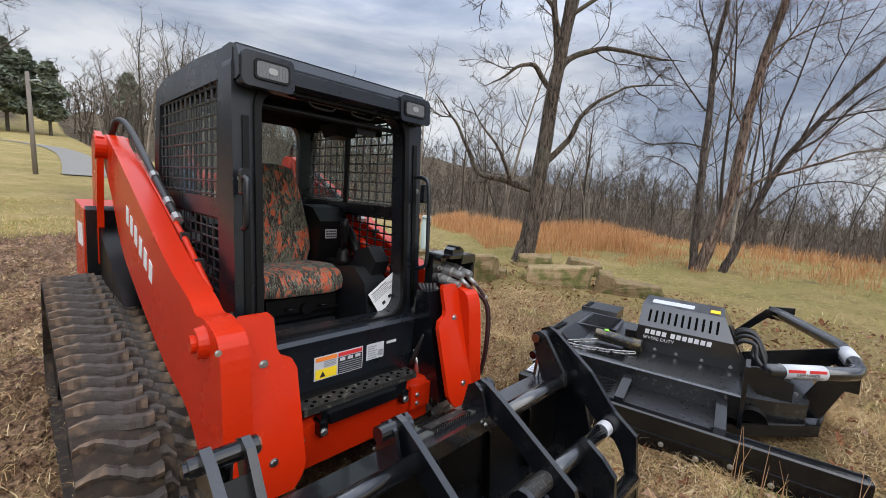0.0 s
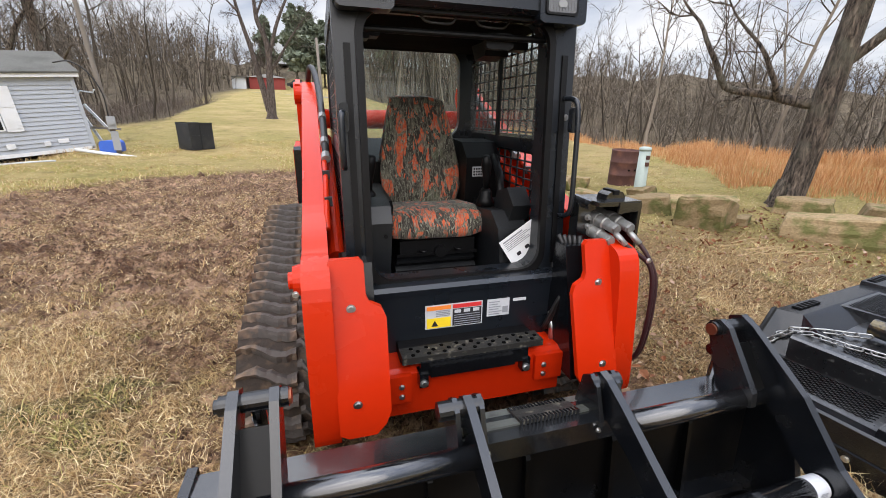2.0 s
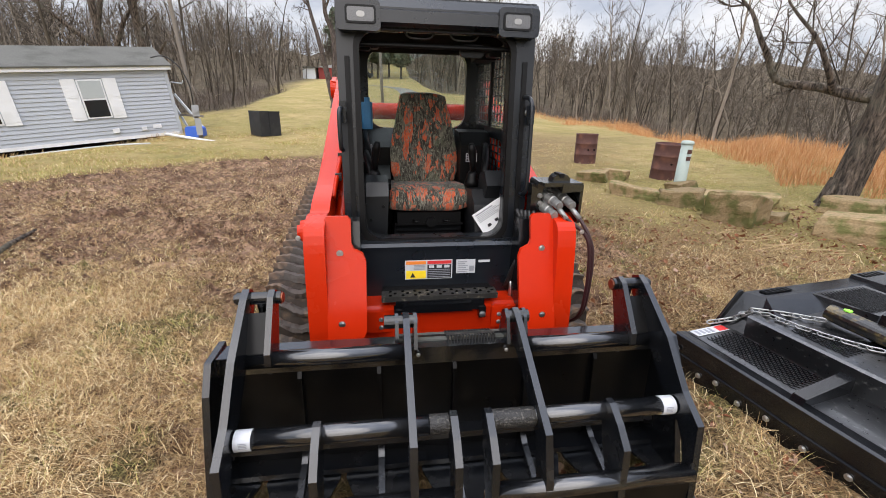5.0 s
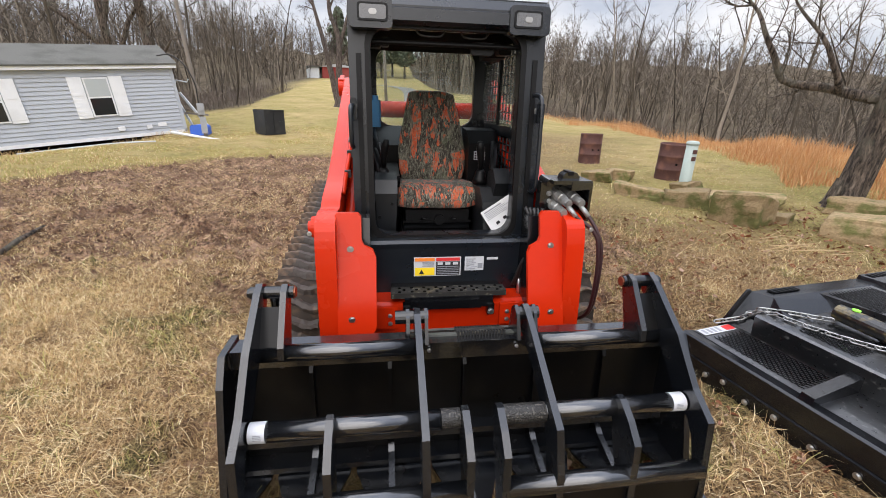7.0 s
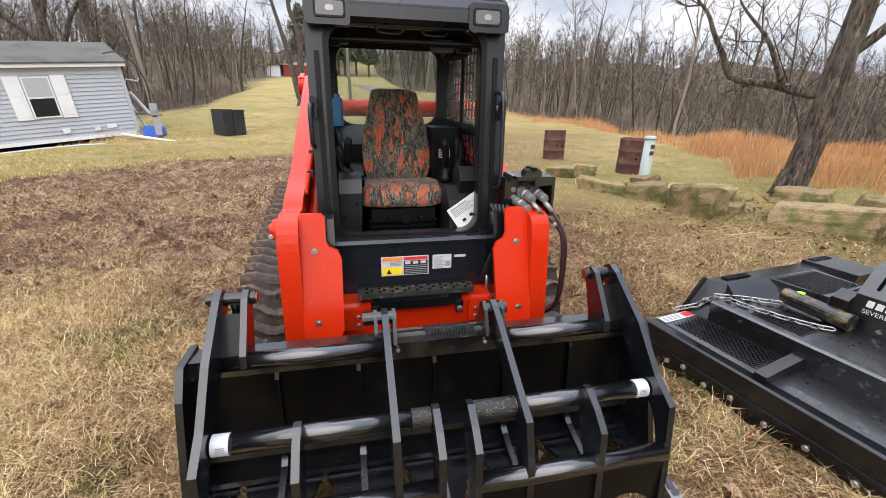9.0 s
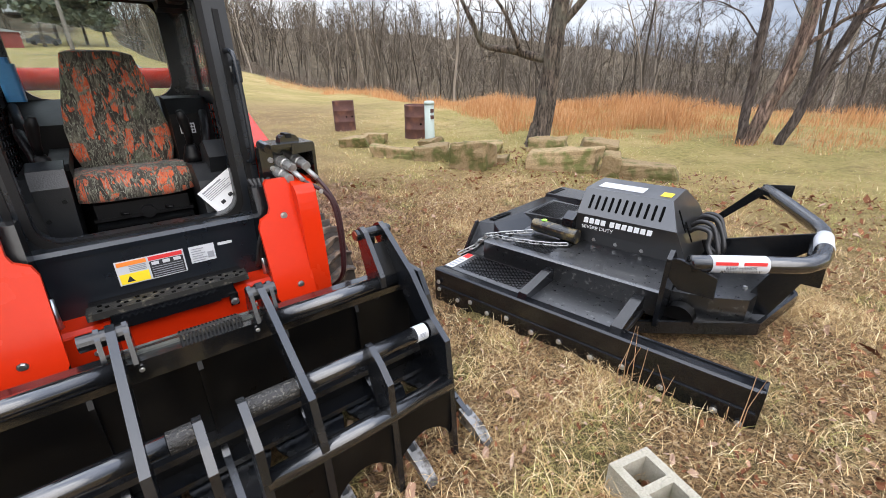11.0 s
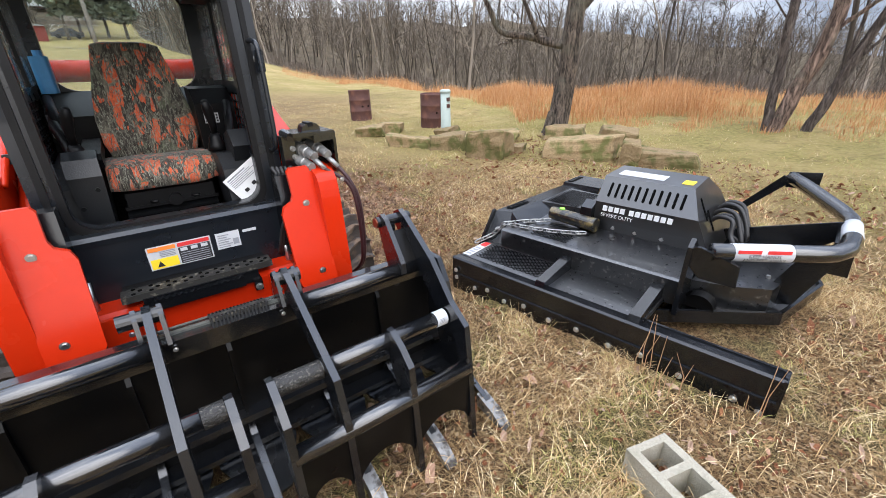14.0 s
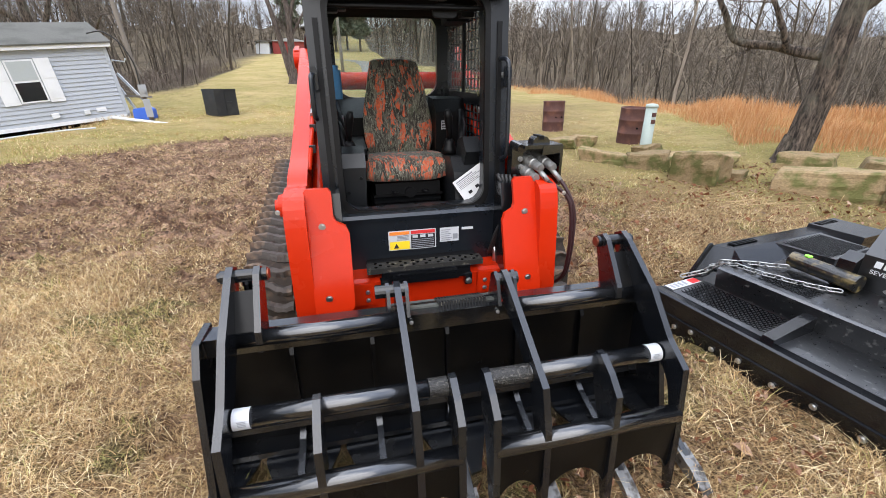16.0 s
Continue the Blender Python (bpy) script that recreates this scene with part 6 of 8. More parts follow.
path2 = [(0.10, 0.42, 0.385), (0.20, 0.45, 0.425), (0.34, 0.47, 0.426), (0.50, 0.52, 0.428), (0.62, 0.58, 0.430), (0.70, 0.63, 0.437)]
chain = thing("chain", CUT, "zinc-plated steel link chain draped over the deck", "chain")
for path in (path1, path2):
    P_ = [Vector(p) for p in path]
    seg = [(P_[i + 1] - P_[i]).length for i in range(len(P_) - 1)]
    tot, k = sum(seg), 0
    t = 0.0
    while t < tot:
        u, i = t, 0
        while i < len(seg) - 1 and u > seg[i]:
            u -= seg[i]
            i += 1
        p = P_[i].lerp(P_[i + 1], u / seg[i])
        d = (P_[i + 1] - P_[i]).normalized()
        q = d.to_track_quat("X", "Z").to_matrix().to_4x4()
        m = Matrix.Translation(p) @ q @ pose(0, 0, 0, 90 * (k % 2) + 20)
        if link is None:
            lp = [(x * 1.0, y, 0) for x, y in [(0.021 + 0.014 * math.cos(a), 0.014 * math.sin(a)) for a in np.linspace(-1.57, 1.57, 6)] + [(-0.021 + 0.014 * math.cos(a), 0.014 * math.sin(a)) for a in np.linspace(1.57, 4.71, 6)]]
            link = part("chain_link", tube(lp, 0.0052, 6, closed=True), CHAIN, chain, smooth=True)
            link.matrix_basis = m
        else:
            again(link, m)
        t += 0.05
        k += 1

# open end: wing plate, cheek plates, guard rail
part("wing_plate", prism([(1.27, 0.30), (1.82, 0.75), (1.94, 1.29), (1.85, 1.62), (1.36, 1.62), (1.30, 0.40)], 0.160, 0.180, "z"), SCUFFED, cutter, "scuffed black deck wing plate", bevel=0.004)
part("wing_lip", prism([(1.26, 0.285), (1.822, 0.738), (1.825, 0.765), (1.26, 0.312)], 0.135, 0.212, "z"), SATIN, cutter, "raised front lip of the wing", bevel=0.004)
part("wing_lip", prism([(1.822, 0.740), (1.955, 1.30), (1.935, 1.305), (1.803, 0.752)], 0.135, 0.212, "z"), SATIN, cutter, "raised end lip of the wing", bevel=0.004)
part("wing_lip", prism([(1.955, 1.30), (1.86, 1.63), (1.84, 1.625), (1.935, 1.30)], 0.135, 0.212, "z"), SATIN, cutter, "raised rear lip of the wing", bevel=0.004)
part("bearing_shelf", prism([(1.38, 0.58), (1.57, 0.64), (1.745, 0.745), (1.84, 1.20), (1.86, 1.60), (1.38, 1.60)], 0.18, 0.33, "z"), SCUFFED, cutter, "raised black shelf on the wing", bevel=0.008)
# dark plug added in place of a shaded half-round opening
part("half_round_shade", prism(arc(1.45, 0.20, 0.085, 0, 180, 12), 0.50, 0.58, "y"), SHADEDPAINT, cutter, "dark half-round plug for the shade in an opening", bevel=0.004)
for x, y in ((1.52, 0.86), (1.70, 0.90)):
    part("bolt", rod((x, y, 0.33), (x, y, 0.345), 0.013, 6), STEEL, cutter)
part("cheek_plate", prism([(0.34, 0.20), (0.38, 0.60), (0.43, 0.64), (0.56, 0.53), (0.56, 0.40), (0.50, 0.20)], 1.36, 1.385), SATIN, cutter, "black cheek plate", bevel=0.005)
part("guard_bracket", prism([(1.37, 0.60), (1.42, 0.612), (1.605, 0.555), (1.61, 0.44), (1.44, 0.44), (1.38, 0.50)], 0.385, 0.41, "y"), SATIN, cutter, "black guard bracket", bevel=0.005)
part("strut_plate", prism([(1.73, 0.33), (1.84, 0.57), (1.95, 0.59), (1.95, 0.50), (1.84, 0.22), (1.77, 0.2)], 0.86, 0.885, "y"), SATIN, cutter, "black diagonal strut plate", bevel=0.005)
part("strut_plate", prism([(1.38, 0.33), (1.38, 0.47), (1.95, 0.655), (1.95, 0.55), (1.70, 0.33)], 1.20, 1.215, "y"), SATIN, cutter, "black diagonal strut plate", bevel=0.005)
part("strut_plate", prism([(1.30, 0.42), (1.36, 0.42), (1.62, 0.70), (1.55, 0.72)], 1.92, 1.95, "y"), SATIN, cutter, "black diagonal strut plate", bevel=0.005)
part("guard_end_plate", prism([(1.57, 0.62), (1.57, 0.73), (1.76, 0.75), (1.76, 0.62)], 2.02, 2.04, "y"), SATIN, cutter, bevel=0.005)
part("toe_plate", prism([(1.93, 0.42), (1.92, 0.60), (2.01, 0.60), (2.02, 0.42)], 0.95, 1.25, "y"), SATIN, cutter, bevel=0.005)
rail_pts = [(1.47, 0.40, 0.60), (1.86, 0.70, 0.60), (1.925, 0.76, 0.60), (1.97, 0.85, 0.605), (1.985, 0.98, 0.61), (1.97, 1.30, 0.63), (1.93, 1.42, 0.64), (1.68, 1.86, 0.69), (1.60, 1.98, 0.70)]
rail = part("guard_rail", tube(rail_pts, 0.045, 18), GLOSS, cutter, "gloss black bent guard pipe", smooth=True)


def wrap(p0, p1, r, mat, label):
    return part("rail_label", tube((p0, p1), r, 24), mat, rail, label, smooth=True)


d = (Vector(rail_pts[1]) - Vector(rail_pts[0])).normalized()
p0 = Vector(rail_pts[0])
wrap(p0 + d * 0.09, p0 + d * 0.37, 0.0465, WHITE, "white and red warning label wrapped round the pipe")
for i in range(2):
    seg_a = p0 + d * (0.10 + 0.14 * i)
    b1 = part("red_band", box(0, 0.11, -0.0475, -0.044, 0.012, 0.03), REDLABEL, rail)
    b1.matrix_basis = Matrix.Translation(seg_a) @ d.to_track_quat("X", "Z").to_matrix().to_4x4()
for i, words in enumerate(("KEEP HAN" + "DS", "AND FEET AWAY")):
    f = bpy.data.curves.new("warning_text", "FONT")
    f.body, f.size, f.extrude, f.align_x = words, 0.026, 0.0004, "CENTER"
    f.materials.append(INK)
    tx = new("warning_text", f)
    tx.parent = rail
    tx.matrix_basis = Matrix.Translation(p0 + d * 0.23) @ d.to_track_quat("X", "Z").to_matrix().to_4x4() @ pose(0, -0.0475, -0.010 - 0.022 * i, 90)
d2 = (Vector(rail_pts[5]) - Vector(rail_pts[4])).normalized()
wrap(Vector(rail_pts[4]) + d2 * 0.05, Vector(rail_pts[4]) + d2 * 0.25, 0.0465, WHITE, "white warning label wrapped round the pipe")
for i in range(6):
    k = i * 0.055 - 0.08
    h = (0.0, 0.03, -0.02, 0.04, 0.01, 0.03)[i] - 0.045
    part("hydraulic_hose", tube(smooth_path([(1.27, 1.12 + k, 0.46), (1.30, 1.12 + k, 0.57 + h), (1.36, 1.10 + k, 0.645 + h), (1.44, 1.08 + k, 0.64 + h), (1.50 + h, 1.05 + k, 0.56 + h), (1.53 + h, 1.02 + k, 0.47), (1.50, 1.05 + k, 0.435)]), 0.0145, 10), HOSE, cutter, "coiled black hydraulic hose", smooth=True)
    part("hose_clamp", rod((1.30 - 0.003, 1.12 + k, 0.56 + h), (1.30 + 0.004, 1.12 + k, 0.585 + h), 0.02, 10), BLACKPLASTIC, cutter)
for x, y, z in ((1.44, 0.72, 0.44), (1.50, 0.78, 0.43)):
    part("hose_fitting", rod((x, y, z), (x + 0.03, y + 0.015, z + 0.02), 0.010, 8), STEEL, cutter)


# ---- house, pole, tank and other things in the field ----
def siding_house():
    base = pose(-6.04, 15.81, 0.43, 0, 0, 0)
    m = base @ pose(0, 0, 0, 0, 0, -144.6) @ pose(0, 0, 0, 0, 4.87, 0) @ pose(0, 0, 0, -0.5, 0, 0)
    # local x runs along the wall to its far end, y out of the wall away from the field
    h = thing("mobile_home", m, "single-storey mobile home with grey vinyl siding and white shutters", "house")
    L, D, H = 11.0, 3.65, 2.14
    part("wall", box(0, L, -D, 0, 0.10, H), VINYL, h, "grey vinyl clad walls")
    lap = None
    n = 17
    for i in range(n):
        z = 0.12 + (H - 0.14) * i / n
        if lap is None:
            lap = part("siding_board", prism([(0.0, 0.0), (0.028, 0.0), (0.004, 0.118), (0.0, 0.118)], 0.02, L), VINYL, h)
            lap.matrix_basis = pose(0, 0, z)
            lap2 = part("siding_board", prism([(0.0, 0.0), (-0.028, 0.0), (-0.004, 0.118), (0.0, 0.118)], -D + 0.02, -0.02, "y"), VINYL, h)
            lap2.matrix_basis = pose(0, 0, z)
        else:
            again(lap, pose(0, 0, z))
            again(lap2, pose(0, 0, z))
    part("corner_trim", box(-0.035, 0.06, -0.05, 0.035, 0.06, H), VINYL, h)
    part("fascia", box(-0.15, L, 0.0, 0.16, H - 0.05, H + 0.06), WHITEPAINT, h, "white eave board")
    part("skirt_trim", box(-0.03, L, -0.02, 0.035, 0.03, 0.13), WHITEPAINT, h, "white lower trim")
    part("roof", prism([(0.20, H + 0.05), (0.20, H + 0.09), (-D / 2, H + 0.75), (-D - 0.2, H + 0.09), (-D - 0.2, H + 0.05)], -0.18, L), SHINGLE, h, "grey weathered shingle roof")
    # solid block added under the home, coloured as the crawl space's shade
    part("underside", box(0.1, L, -D + 0.2, -0.25, -0.5, 0.05), SHADEVOID, h, "solid near-black block for the crawl space's shade")
    part("skirt_vent", box(0.55, 0.80, 0.03, 0.045, 0.30, 0.42), WHITEPAINT, h, "white vent plate", bevel=0.004)
    part("skirt_vent", box(1.72, 1.90, 0.03, 0.06, 0.28, 0.40), WHITEPAINT, h, "white outlet cover", bevel=0.004)
    for x in (1.78, 4.25):
        w = part("window", box(x, x + 0.62, 0.02, 0.05, 0.74, 1.86), WHITEPAINT, h, "white sash window")
        part("pane", box(x + 0.04, x + 0.58, 0.048, 0.056, 1.32, 1.82), CURTAIN, w, "upper pane with a pale blind")
        part("pane", box(x + 0.04, x + 0.58, 0.048, 0.056, 0.78, 1.27), WINDOWDARK, w, "dark lower pane")
        for x0 in (x - 0.36, x + 0.64):
            sh = part("shutter", box(x0, x0 + 0.34, 0.02, 0.06, 0.71, 1.88), WHITEPAINT, h, "white panelled shutter", bevel=0.006)
            for z0 in (0.79, 1.35):
                part("shutter_panel", box(x0 + 0.05, x0 + 0.29, 0.058, 0.068, z0, z0 + 0.46), WHITEPAINT, sh, bevel=0.008)
    for x in (0.98, 1.75):
        part("outlet_box", box(x, x + 0.14, 0.02, 0.07, 0.26, 0.38), WHITEPAINT, h, "small white outlet box")
    return h


siding_house()


def at_ground(x, y, dz=0.0):
    return pose(x, y, lie(x, y) + dz)


tank = thing("plastic_tank", at_ground(-3.03, 15.05) @ pose(0, 0, 0, 0, 0, 43), "open-topped black plastic box tank standing on the grass", "tank")
bm = ringplate([(-0.355, -0.355), (0.355, -0.355), (0.355, 0.355), (-0.355, 0.355)], [(-0.31, -0.31), (0.31, -0.31), (0.31, 0.31), (-0.31, 0.31)], 0.0, 0.78, "z")
part("tank_body", bm, BLACKBOX, tank, "black weathered plastic body", bevel=0.02, seg=2)
part("tank_floor", box(-0.33, 0.33, -0.33, 0.33, 0.02, 0.62), BLACKBOX, tank)
for s in (-1, 1):
    part("tank_rib", box(-0.33, 0.33, s * 0.355 - 0.015, s * 0.355 + 0.015, 0.36, 0.42), BLACKBOX, tank, bevel=0.01)
    part("tank_flap", prism([(-0.365, 0.75), (-0.345, 0.80), (0.345, 0.79), (0.365, 0.75)], s * 0.355 - 0.02, s * 0.355 + 0.02, "y"), BLACKBOX, tank, bevel=0.008)
part("tank_seam", box(-0.04, 0.0, -0.375, -0.345, 0.03, 0.76), BLACKBOX, tank, bevel=0.008)

pole = thing("utility_pole", at_ground(-4.75, 14.10) @ pose(0, 0, 0, 0, 0, 20.7), "leaning weathered wooden utility pole with a meter box", "pole")
part("shaft", tube([(0.01, 0, -0.3), (-0.12, 0, 1.78), (-0.19, 0, 2.76), (-0.27, 0, 4.51), (-0.45, 0, 8.5)], [0.062, 0.058, 0.055, 0.052, 0.046], 12), WOODPOLE, pole, smooth=True)
mb = part("meter_box", box(-0.14, 0.05, -0.20, -0.09, 0.70, 1.03), FARGREY, pole, "grey electric meter box", bevel=0.02)
part("meter_dial", tube(((-0.045, -0.20, 0.88), (-0.045, -0.26, 0.88)), 0.07, 14), FARGREY, mb)
part("conduit_box", box(-0.11, 0.06, -0.19, -0.09, 0.14, 0.64), FARGREY, pole, bevel=0.02)
part("cable", tube(smooth_path([(-0.08, -0.10, 1.03), (-0.10, -0.12, 1.6), (-0.30, -0.12, 2.1), (-0.62, -0.10, 2.35), (-0.95, -0.05, 2.30)], 4), 0.017, 8), HOSE, pole, "black service cable looping to the home", smooth=True)

pipe = thing("plastic_pipe", at_ground(-5.0, 14.1, 0.06) @ pose(0, 0, 0, 0, 2, -28), "long white plastic drain pipe lying on the grass", "pipe")
part("pipe_body", rod((-1.15, 0, 0.02), (0.95, 0, -0.07), 0.045, 12), WHITEPAINT, pipe, smooth=True)
skirting = thing("skirting_rail", at_ground(-7.0, 12.4), "long white skirting rail fallen on the grass below the home", "rail")
part("rail_body", tube([(-1.75 + 0.64 * i, -0.27 + 0.1 * i, lie(-8.75 + 0.64 * i, 12.13 + 0.1 * i) - lie(-7.0, 12.4) + 0.04) for i in range(6)], 0.02, 8), OLDWHITE, skirting, smooth=True)
tub = thing("storage_drum", at_ground(-5.15, 14.75), "blue plastic drum lying beside the home", "drum")
part("drum_body", prism(rounded(-0.22, 0.22, -0.06, 0.34, 0.10), -0.28, 0.28, "y"), BLUEBIN, tub, bevel=0.02)
boards = thing("scrap_frame", at_ground(-5.9, 16.6), "leaning weathered board frame beside the home", "scrap frame")
for i, (a, b) in enumerate((((-0.2, 0, 0.0), (-0.75, 0, 1.3)), ((0.35, 0, 0.0), (-0.55, 0.1, 1.25)), ((-0.4, -0.1, 0.55), (0.35, 0.0, 0.5)))):
    part("board", rod(a, b, 0.05, 4), OLDWHITE if i < 2 else WOODPOLE, boards)
part("antenna_arm", tube([(-0.7, 0, 1.3), (-0.55, 0, 1.65), (-0.2, 0, 1.6), (-0.15, 0, 1.7)], 0.025, 6), OLDWHITE, boards)

# steel drums and pedestal by the tall grass
def drum(x, y, label, dent):
    d = thing("steel_drum", at_ground(x, y, -0.06) @ pose(0, 0, 0, dent, 0, 0), label, "drum", "rusty drums by the tall grass")
    prof = [(0.0, 0.285), (0.02, 0.292), (0.05, 0.285), (0.28, 0.285), (0.295, 0.296), (0.31, 0.285), (0.56, 0.285), (0.575, 0.296), (0.59, 0.285), (0.80, 0.285), (0.82, 0.293), (0.84, 0.285), (0.84, 0.27), (0.3, 0.27), (0.3, 0.0)]
    prof = [(z * 0.9, r * 0.9) for z, r in prof]
    bm = bmesh.new()
    n = 28
    rings = [[bm.verts.new((r * math.cos(2 * math.pi * i / n), r * math.sin(2 * math.pi * i / n), z)) for i in range(n)] for z, r in prof[:-1]]
    for a, b in zip(rings, rings[1:]):
        for i in range(n):
            bm.faces.new((a[i], a[(i + 1) % n], b[(i + 1) % n], b[i]))
    bm.faces.new(rings[-1])
    bm.faces.new(rings[0][::-1])
    part("drum_shell", bm, RUST, d, smooth=True)
    # vent holes as near-black discs, shade put into the colour
    for z, x0 in ((0.38, -0.06), (0.38, 0.09)):
        part("vent_hole", tube(((x0, -0.245, z), (x0, -0.2605, z)), 0.02, 8), SHADEVOID, d)
    return d


drum(6.55, 7.40, "dark rusted steel drum standing in the grass", 2)
drum(5.88, 9.52, "rust-streaked steel drum standing in the grass", -2)
ped = thing("cable_pedestal", at_ground(6.28, 6.54), "pale green plastic utility pedestal", "pedestal")
part("pedestal_body", tube([(0, 0, -0.05), (0, 0, 0.05), (0, 0, 0.78)], [0.105, 0.10, 0.095], 20), POSTGREEN, ped, smooth=True)
part("pedestal_cap", tube([(0, 0, 0.775), (0, 0, 0.80), (0, 0, 0.83), (0, 0, 0.84)], [0.108, 0.108, 0.095, 0.05], 20), POSTGREEN, ped, smooth=True)
for i, z in enumerate((0.62, 0.50)):
    part("warning_tag", prism(rounded(-0.04, 0.03, z, z + 0.07, 0.005), -0.112, -0.09, "y"), RUST, ped, "faded dark tag")


STONES = []


def boulder(x, y, sx, sy, sz, rz, seed, label, sink=0.04):
    """A quarried block: squared, chipped at the edges, with rough broken faces."""
    rr = random.Random(seed)
    sz = sz * 1.04
    bm = bmesh.new()
    box(-sx / 2, sx / 2, -sy / 2, sy / 2, 0, sz, bm)
    for v in bm.verts:
        v.co += Vector((rr.uniform(-0.09, 0.09) * sx, rr.uniform(-0.10, 0.10) * sy, rr.uniform(-0.14, 0.10) * sz))
    bmesh.ops.bevel(bm, geom=list(bm.edges), offset=min(sx, sy, sz) * 0.07, segments=1, affect="EDGES")
    bmesh.ops.subdivide_edges(bm, edges=list(bm.edges), cuts=5, use_grid_fill=True)
    for v in bm.verts:
        q = v.co * 3.0 + Vector((seed * 7.1, seed * 3.3, seed))
        bed = noise.noise((v.co.x * 1.2, v.co.y * 1.2, v.co.z * 16 + seed))
        v.co += Vector(noise.noise_vector(q)) * 0.03 * min(1, 2.2 * sz + 0.3) + Vector(noise.noise_vector(q * 3.1)) * 0.014 + Vector(noise.noise_vector(q * 8)) * 0.008
        v.co.x += 0.014 * bed * (1 if v.co.x > 0 else -1)
        v.co.y += 0.014 * bed * (1 if v.co.y > 0 else -1)
    m = at_ground(x, y, -sink) @ pose(0, 0, 0, rr.uniform(-4, 4), rr.uniform(-5, 5), rz)
    ob = part("sandstone_block", bm, STONE, None)
    ob.matrix_basis = m
    a, b = math.cos(radians(rz)), math.sin(radians(rz))
    for k in (-0.33, 0.0, 0.33):
        STONES.append((x + k * sx * a, y + k * sx * b, 0.5 * max(sy, sx * 0.34) + 0.01))
    return tagged(ob, label, "stone", "row of sandstone blocks")


boulder(5.62, 4.50, 0.58, 0.55, 0.42, -62, 1, "squared mossy sandstone block in the turf")
boulder(5.12, 6.02, 0.85, 0.4, 0.20, -50, 2, "flat pale sandstone slab in the turf")
boulder(5.50, 5.40, 0.62, 0.45, 0.26, -40, 3, "low lichened sandstone slab")
boulder(6.35, 5.5, 1.2, 0.5, 0.17, -45, 4, "flat weathered sandstone slab in the row")
boulder(5.05, 7.4, 0.55, 0.4, 0.22, -42, 5, "low grey sandstone block")
boulder(5.50, 7.45, 0.5, 0.35, 0.22, -40, 6, "small brown sandstone block")
boulder(6.55, 3.42, 1.05, 0.5, 0.32, -66, 7, "large broken sandstone slab with green moss")
boulder(6.86, 2.32, 0.75, 0.36, 0.24, -68, 8, "mossy sandstone slab at the row's end")
boulder(7.5, 4.55, 0.7, 0.4, 0.26, -55, 9, "pale sandstone block beside the tree")
boulder(7.66, 3.6, 0.62, 0.42, 0.30, -60, 10, "green mossy sandstone block")
boulder(6.2, 6.35, 0.5, 0.35, 0.18, 20, 11, "weathered flat sandstone slab")
boulder(6.15, 4.45, 0.32, 0.24, 0.13, 35, 12, "small broken sandstone piece")

boulder(6.62, 2.74, 0.26, 0.22, 0.34, -60, 13, "small pale upright stone between two slabs")

# weeds against the cutter and a stick in the mud
for x, y, n_, seed in ((2.84, 0.22, 6, 1), (2.99, -0.1, 3, 2), (2.93, 0.36, 4, 3)):
    wd = thing("dry_weed", pose(x, y, 0.02), "thin reddish dry weed stems beside the cutter", "weed", "dry weeds")
    rr = random.Random(seed)
    for i in range(n_):
        a, b = rr.uniform(-0.05, 0.05), rr.uniform(-0.05, 0.05)
        h_ = rr.uniform(0.18, 0.42)
        part("stem", tube([(a, b, 0), (a + rr.uniform(-0.03, 0.03), b, h_ * 0.5), (a + rr.uniform(-0.07, 0.07), b + rr.uniform(-0.04, 0.04), h_)], [0.0028, 0.002, 0.0008], 5), WEED, wd)
stick = thing("fallen_stick", pose(-2.8, 4.2, lie(-2.8, 4.2) + 0.01), "dark fallen stick lying on the mud", "stick")
part("stick_body", tube([(0.1, -0.42, 0.02), (0.03, -0.1, 0.05), (-0.06, 0.2, 0.04), (-0.1, 0.42, 0.05)], [0.022, 0.025, 0.02, 0.012], 8), BARK, stick, smooth=True)

stalks = thing("dry_stalks", at_ground(5.15, 3.55), "loose bundle of pale dry stalks beside the stones", "stalks")
rr = random.Random(8)
for i in range(14):
    a, h_ = rr.uniform(-0.5, 0.9), rr.uniform(0.25, 0.7)
    p = Vector((rr.uniform(-0.35, 0.35), rr.uniform(-0.45, 0.45), rr.uniform(0.01, 0.06)))
    part("stalk", tube([p, p + Vector((math.cos(a) * h_ * 0.5, math.sin(a) * h_ * 0.5, rr.uniform(0.0, 0.07))), p + Vector((math.cos(a) * h_, math.sin(a) * h_, rr.uniform(-0.01, 0.08)))], [0.004, 0.003, 0.0015], 5), STALK, stalks)
# hollow concrete block in the grass
blk = thing("concrete_block", pose(2.40, 0.085, -0.018) @ pose(0, 0, 0, 0, 0, -15) , "grey three-core hollow concrete block on the grass", "concrete block")
# local: length along -y, width along x
W_, L_, H_ = 0.192, 0.395, 0.185
part("outer_web", box(-W_ / 2, -W_ / 2 + 0.036, -L_, 0, 0, H_), CONCRETE, blk, bevel=0.004)
part("outer_web", box(W_ / 2 - 0.036, W_ / 2, -L_, 0, 0, H_), CONCRETE, blk, bevel=0.004)
ys_ = [0.0, -0.030, -0.122, -0.152, -0.243, -0.273, -0.365, -0.395]
for i in range(0, 8, 2):
    part("cross_web", box(-W_ / 2 + 0.031, W_ / 2 - 0.031, ys_[i + 1], ys_[i], 0, H_ - 0.001), CONCRETE, blk, bevel=0.003)
part("core_floor", box(-W_ / 2 + 0.02, W_ / 2 - 0.02, -L_ + 0.01, -0.01, 0.01, 0.02), CONCRETE, blk)

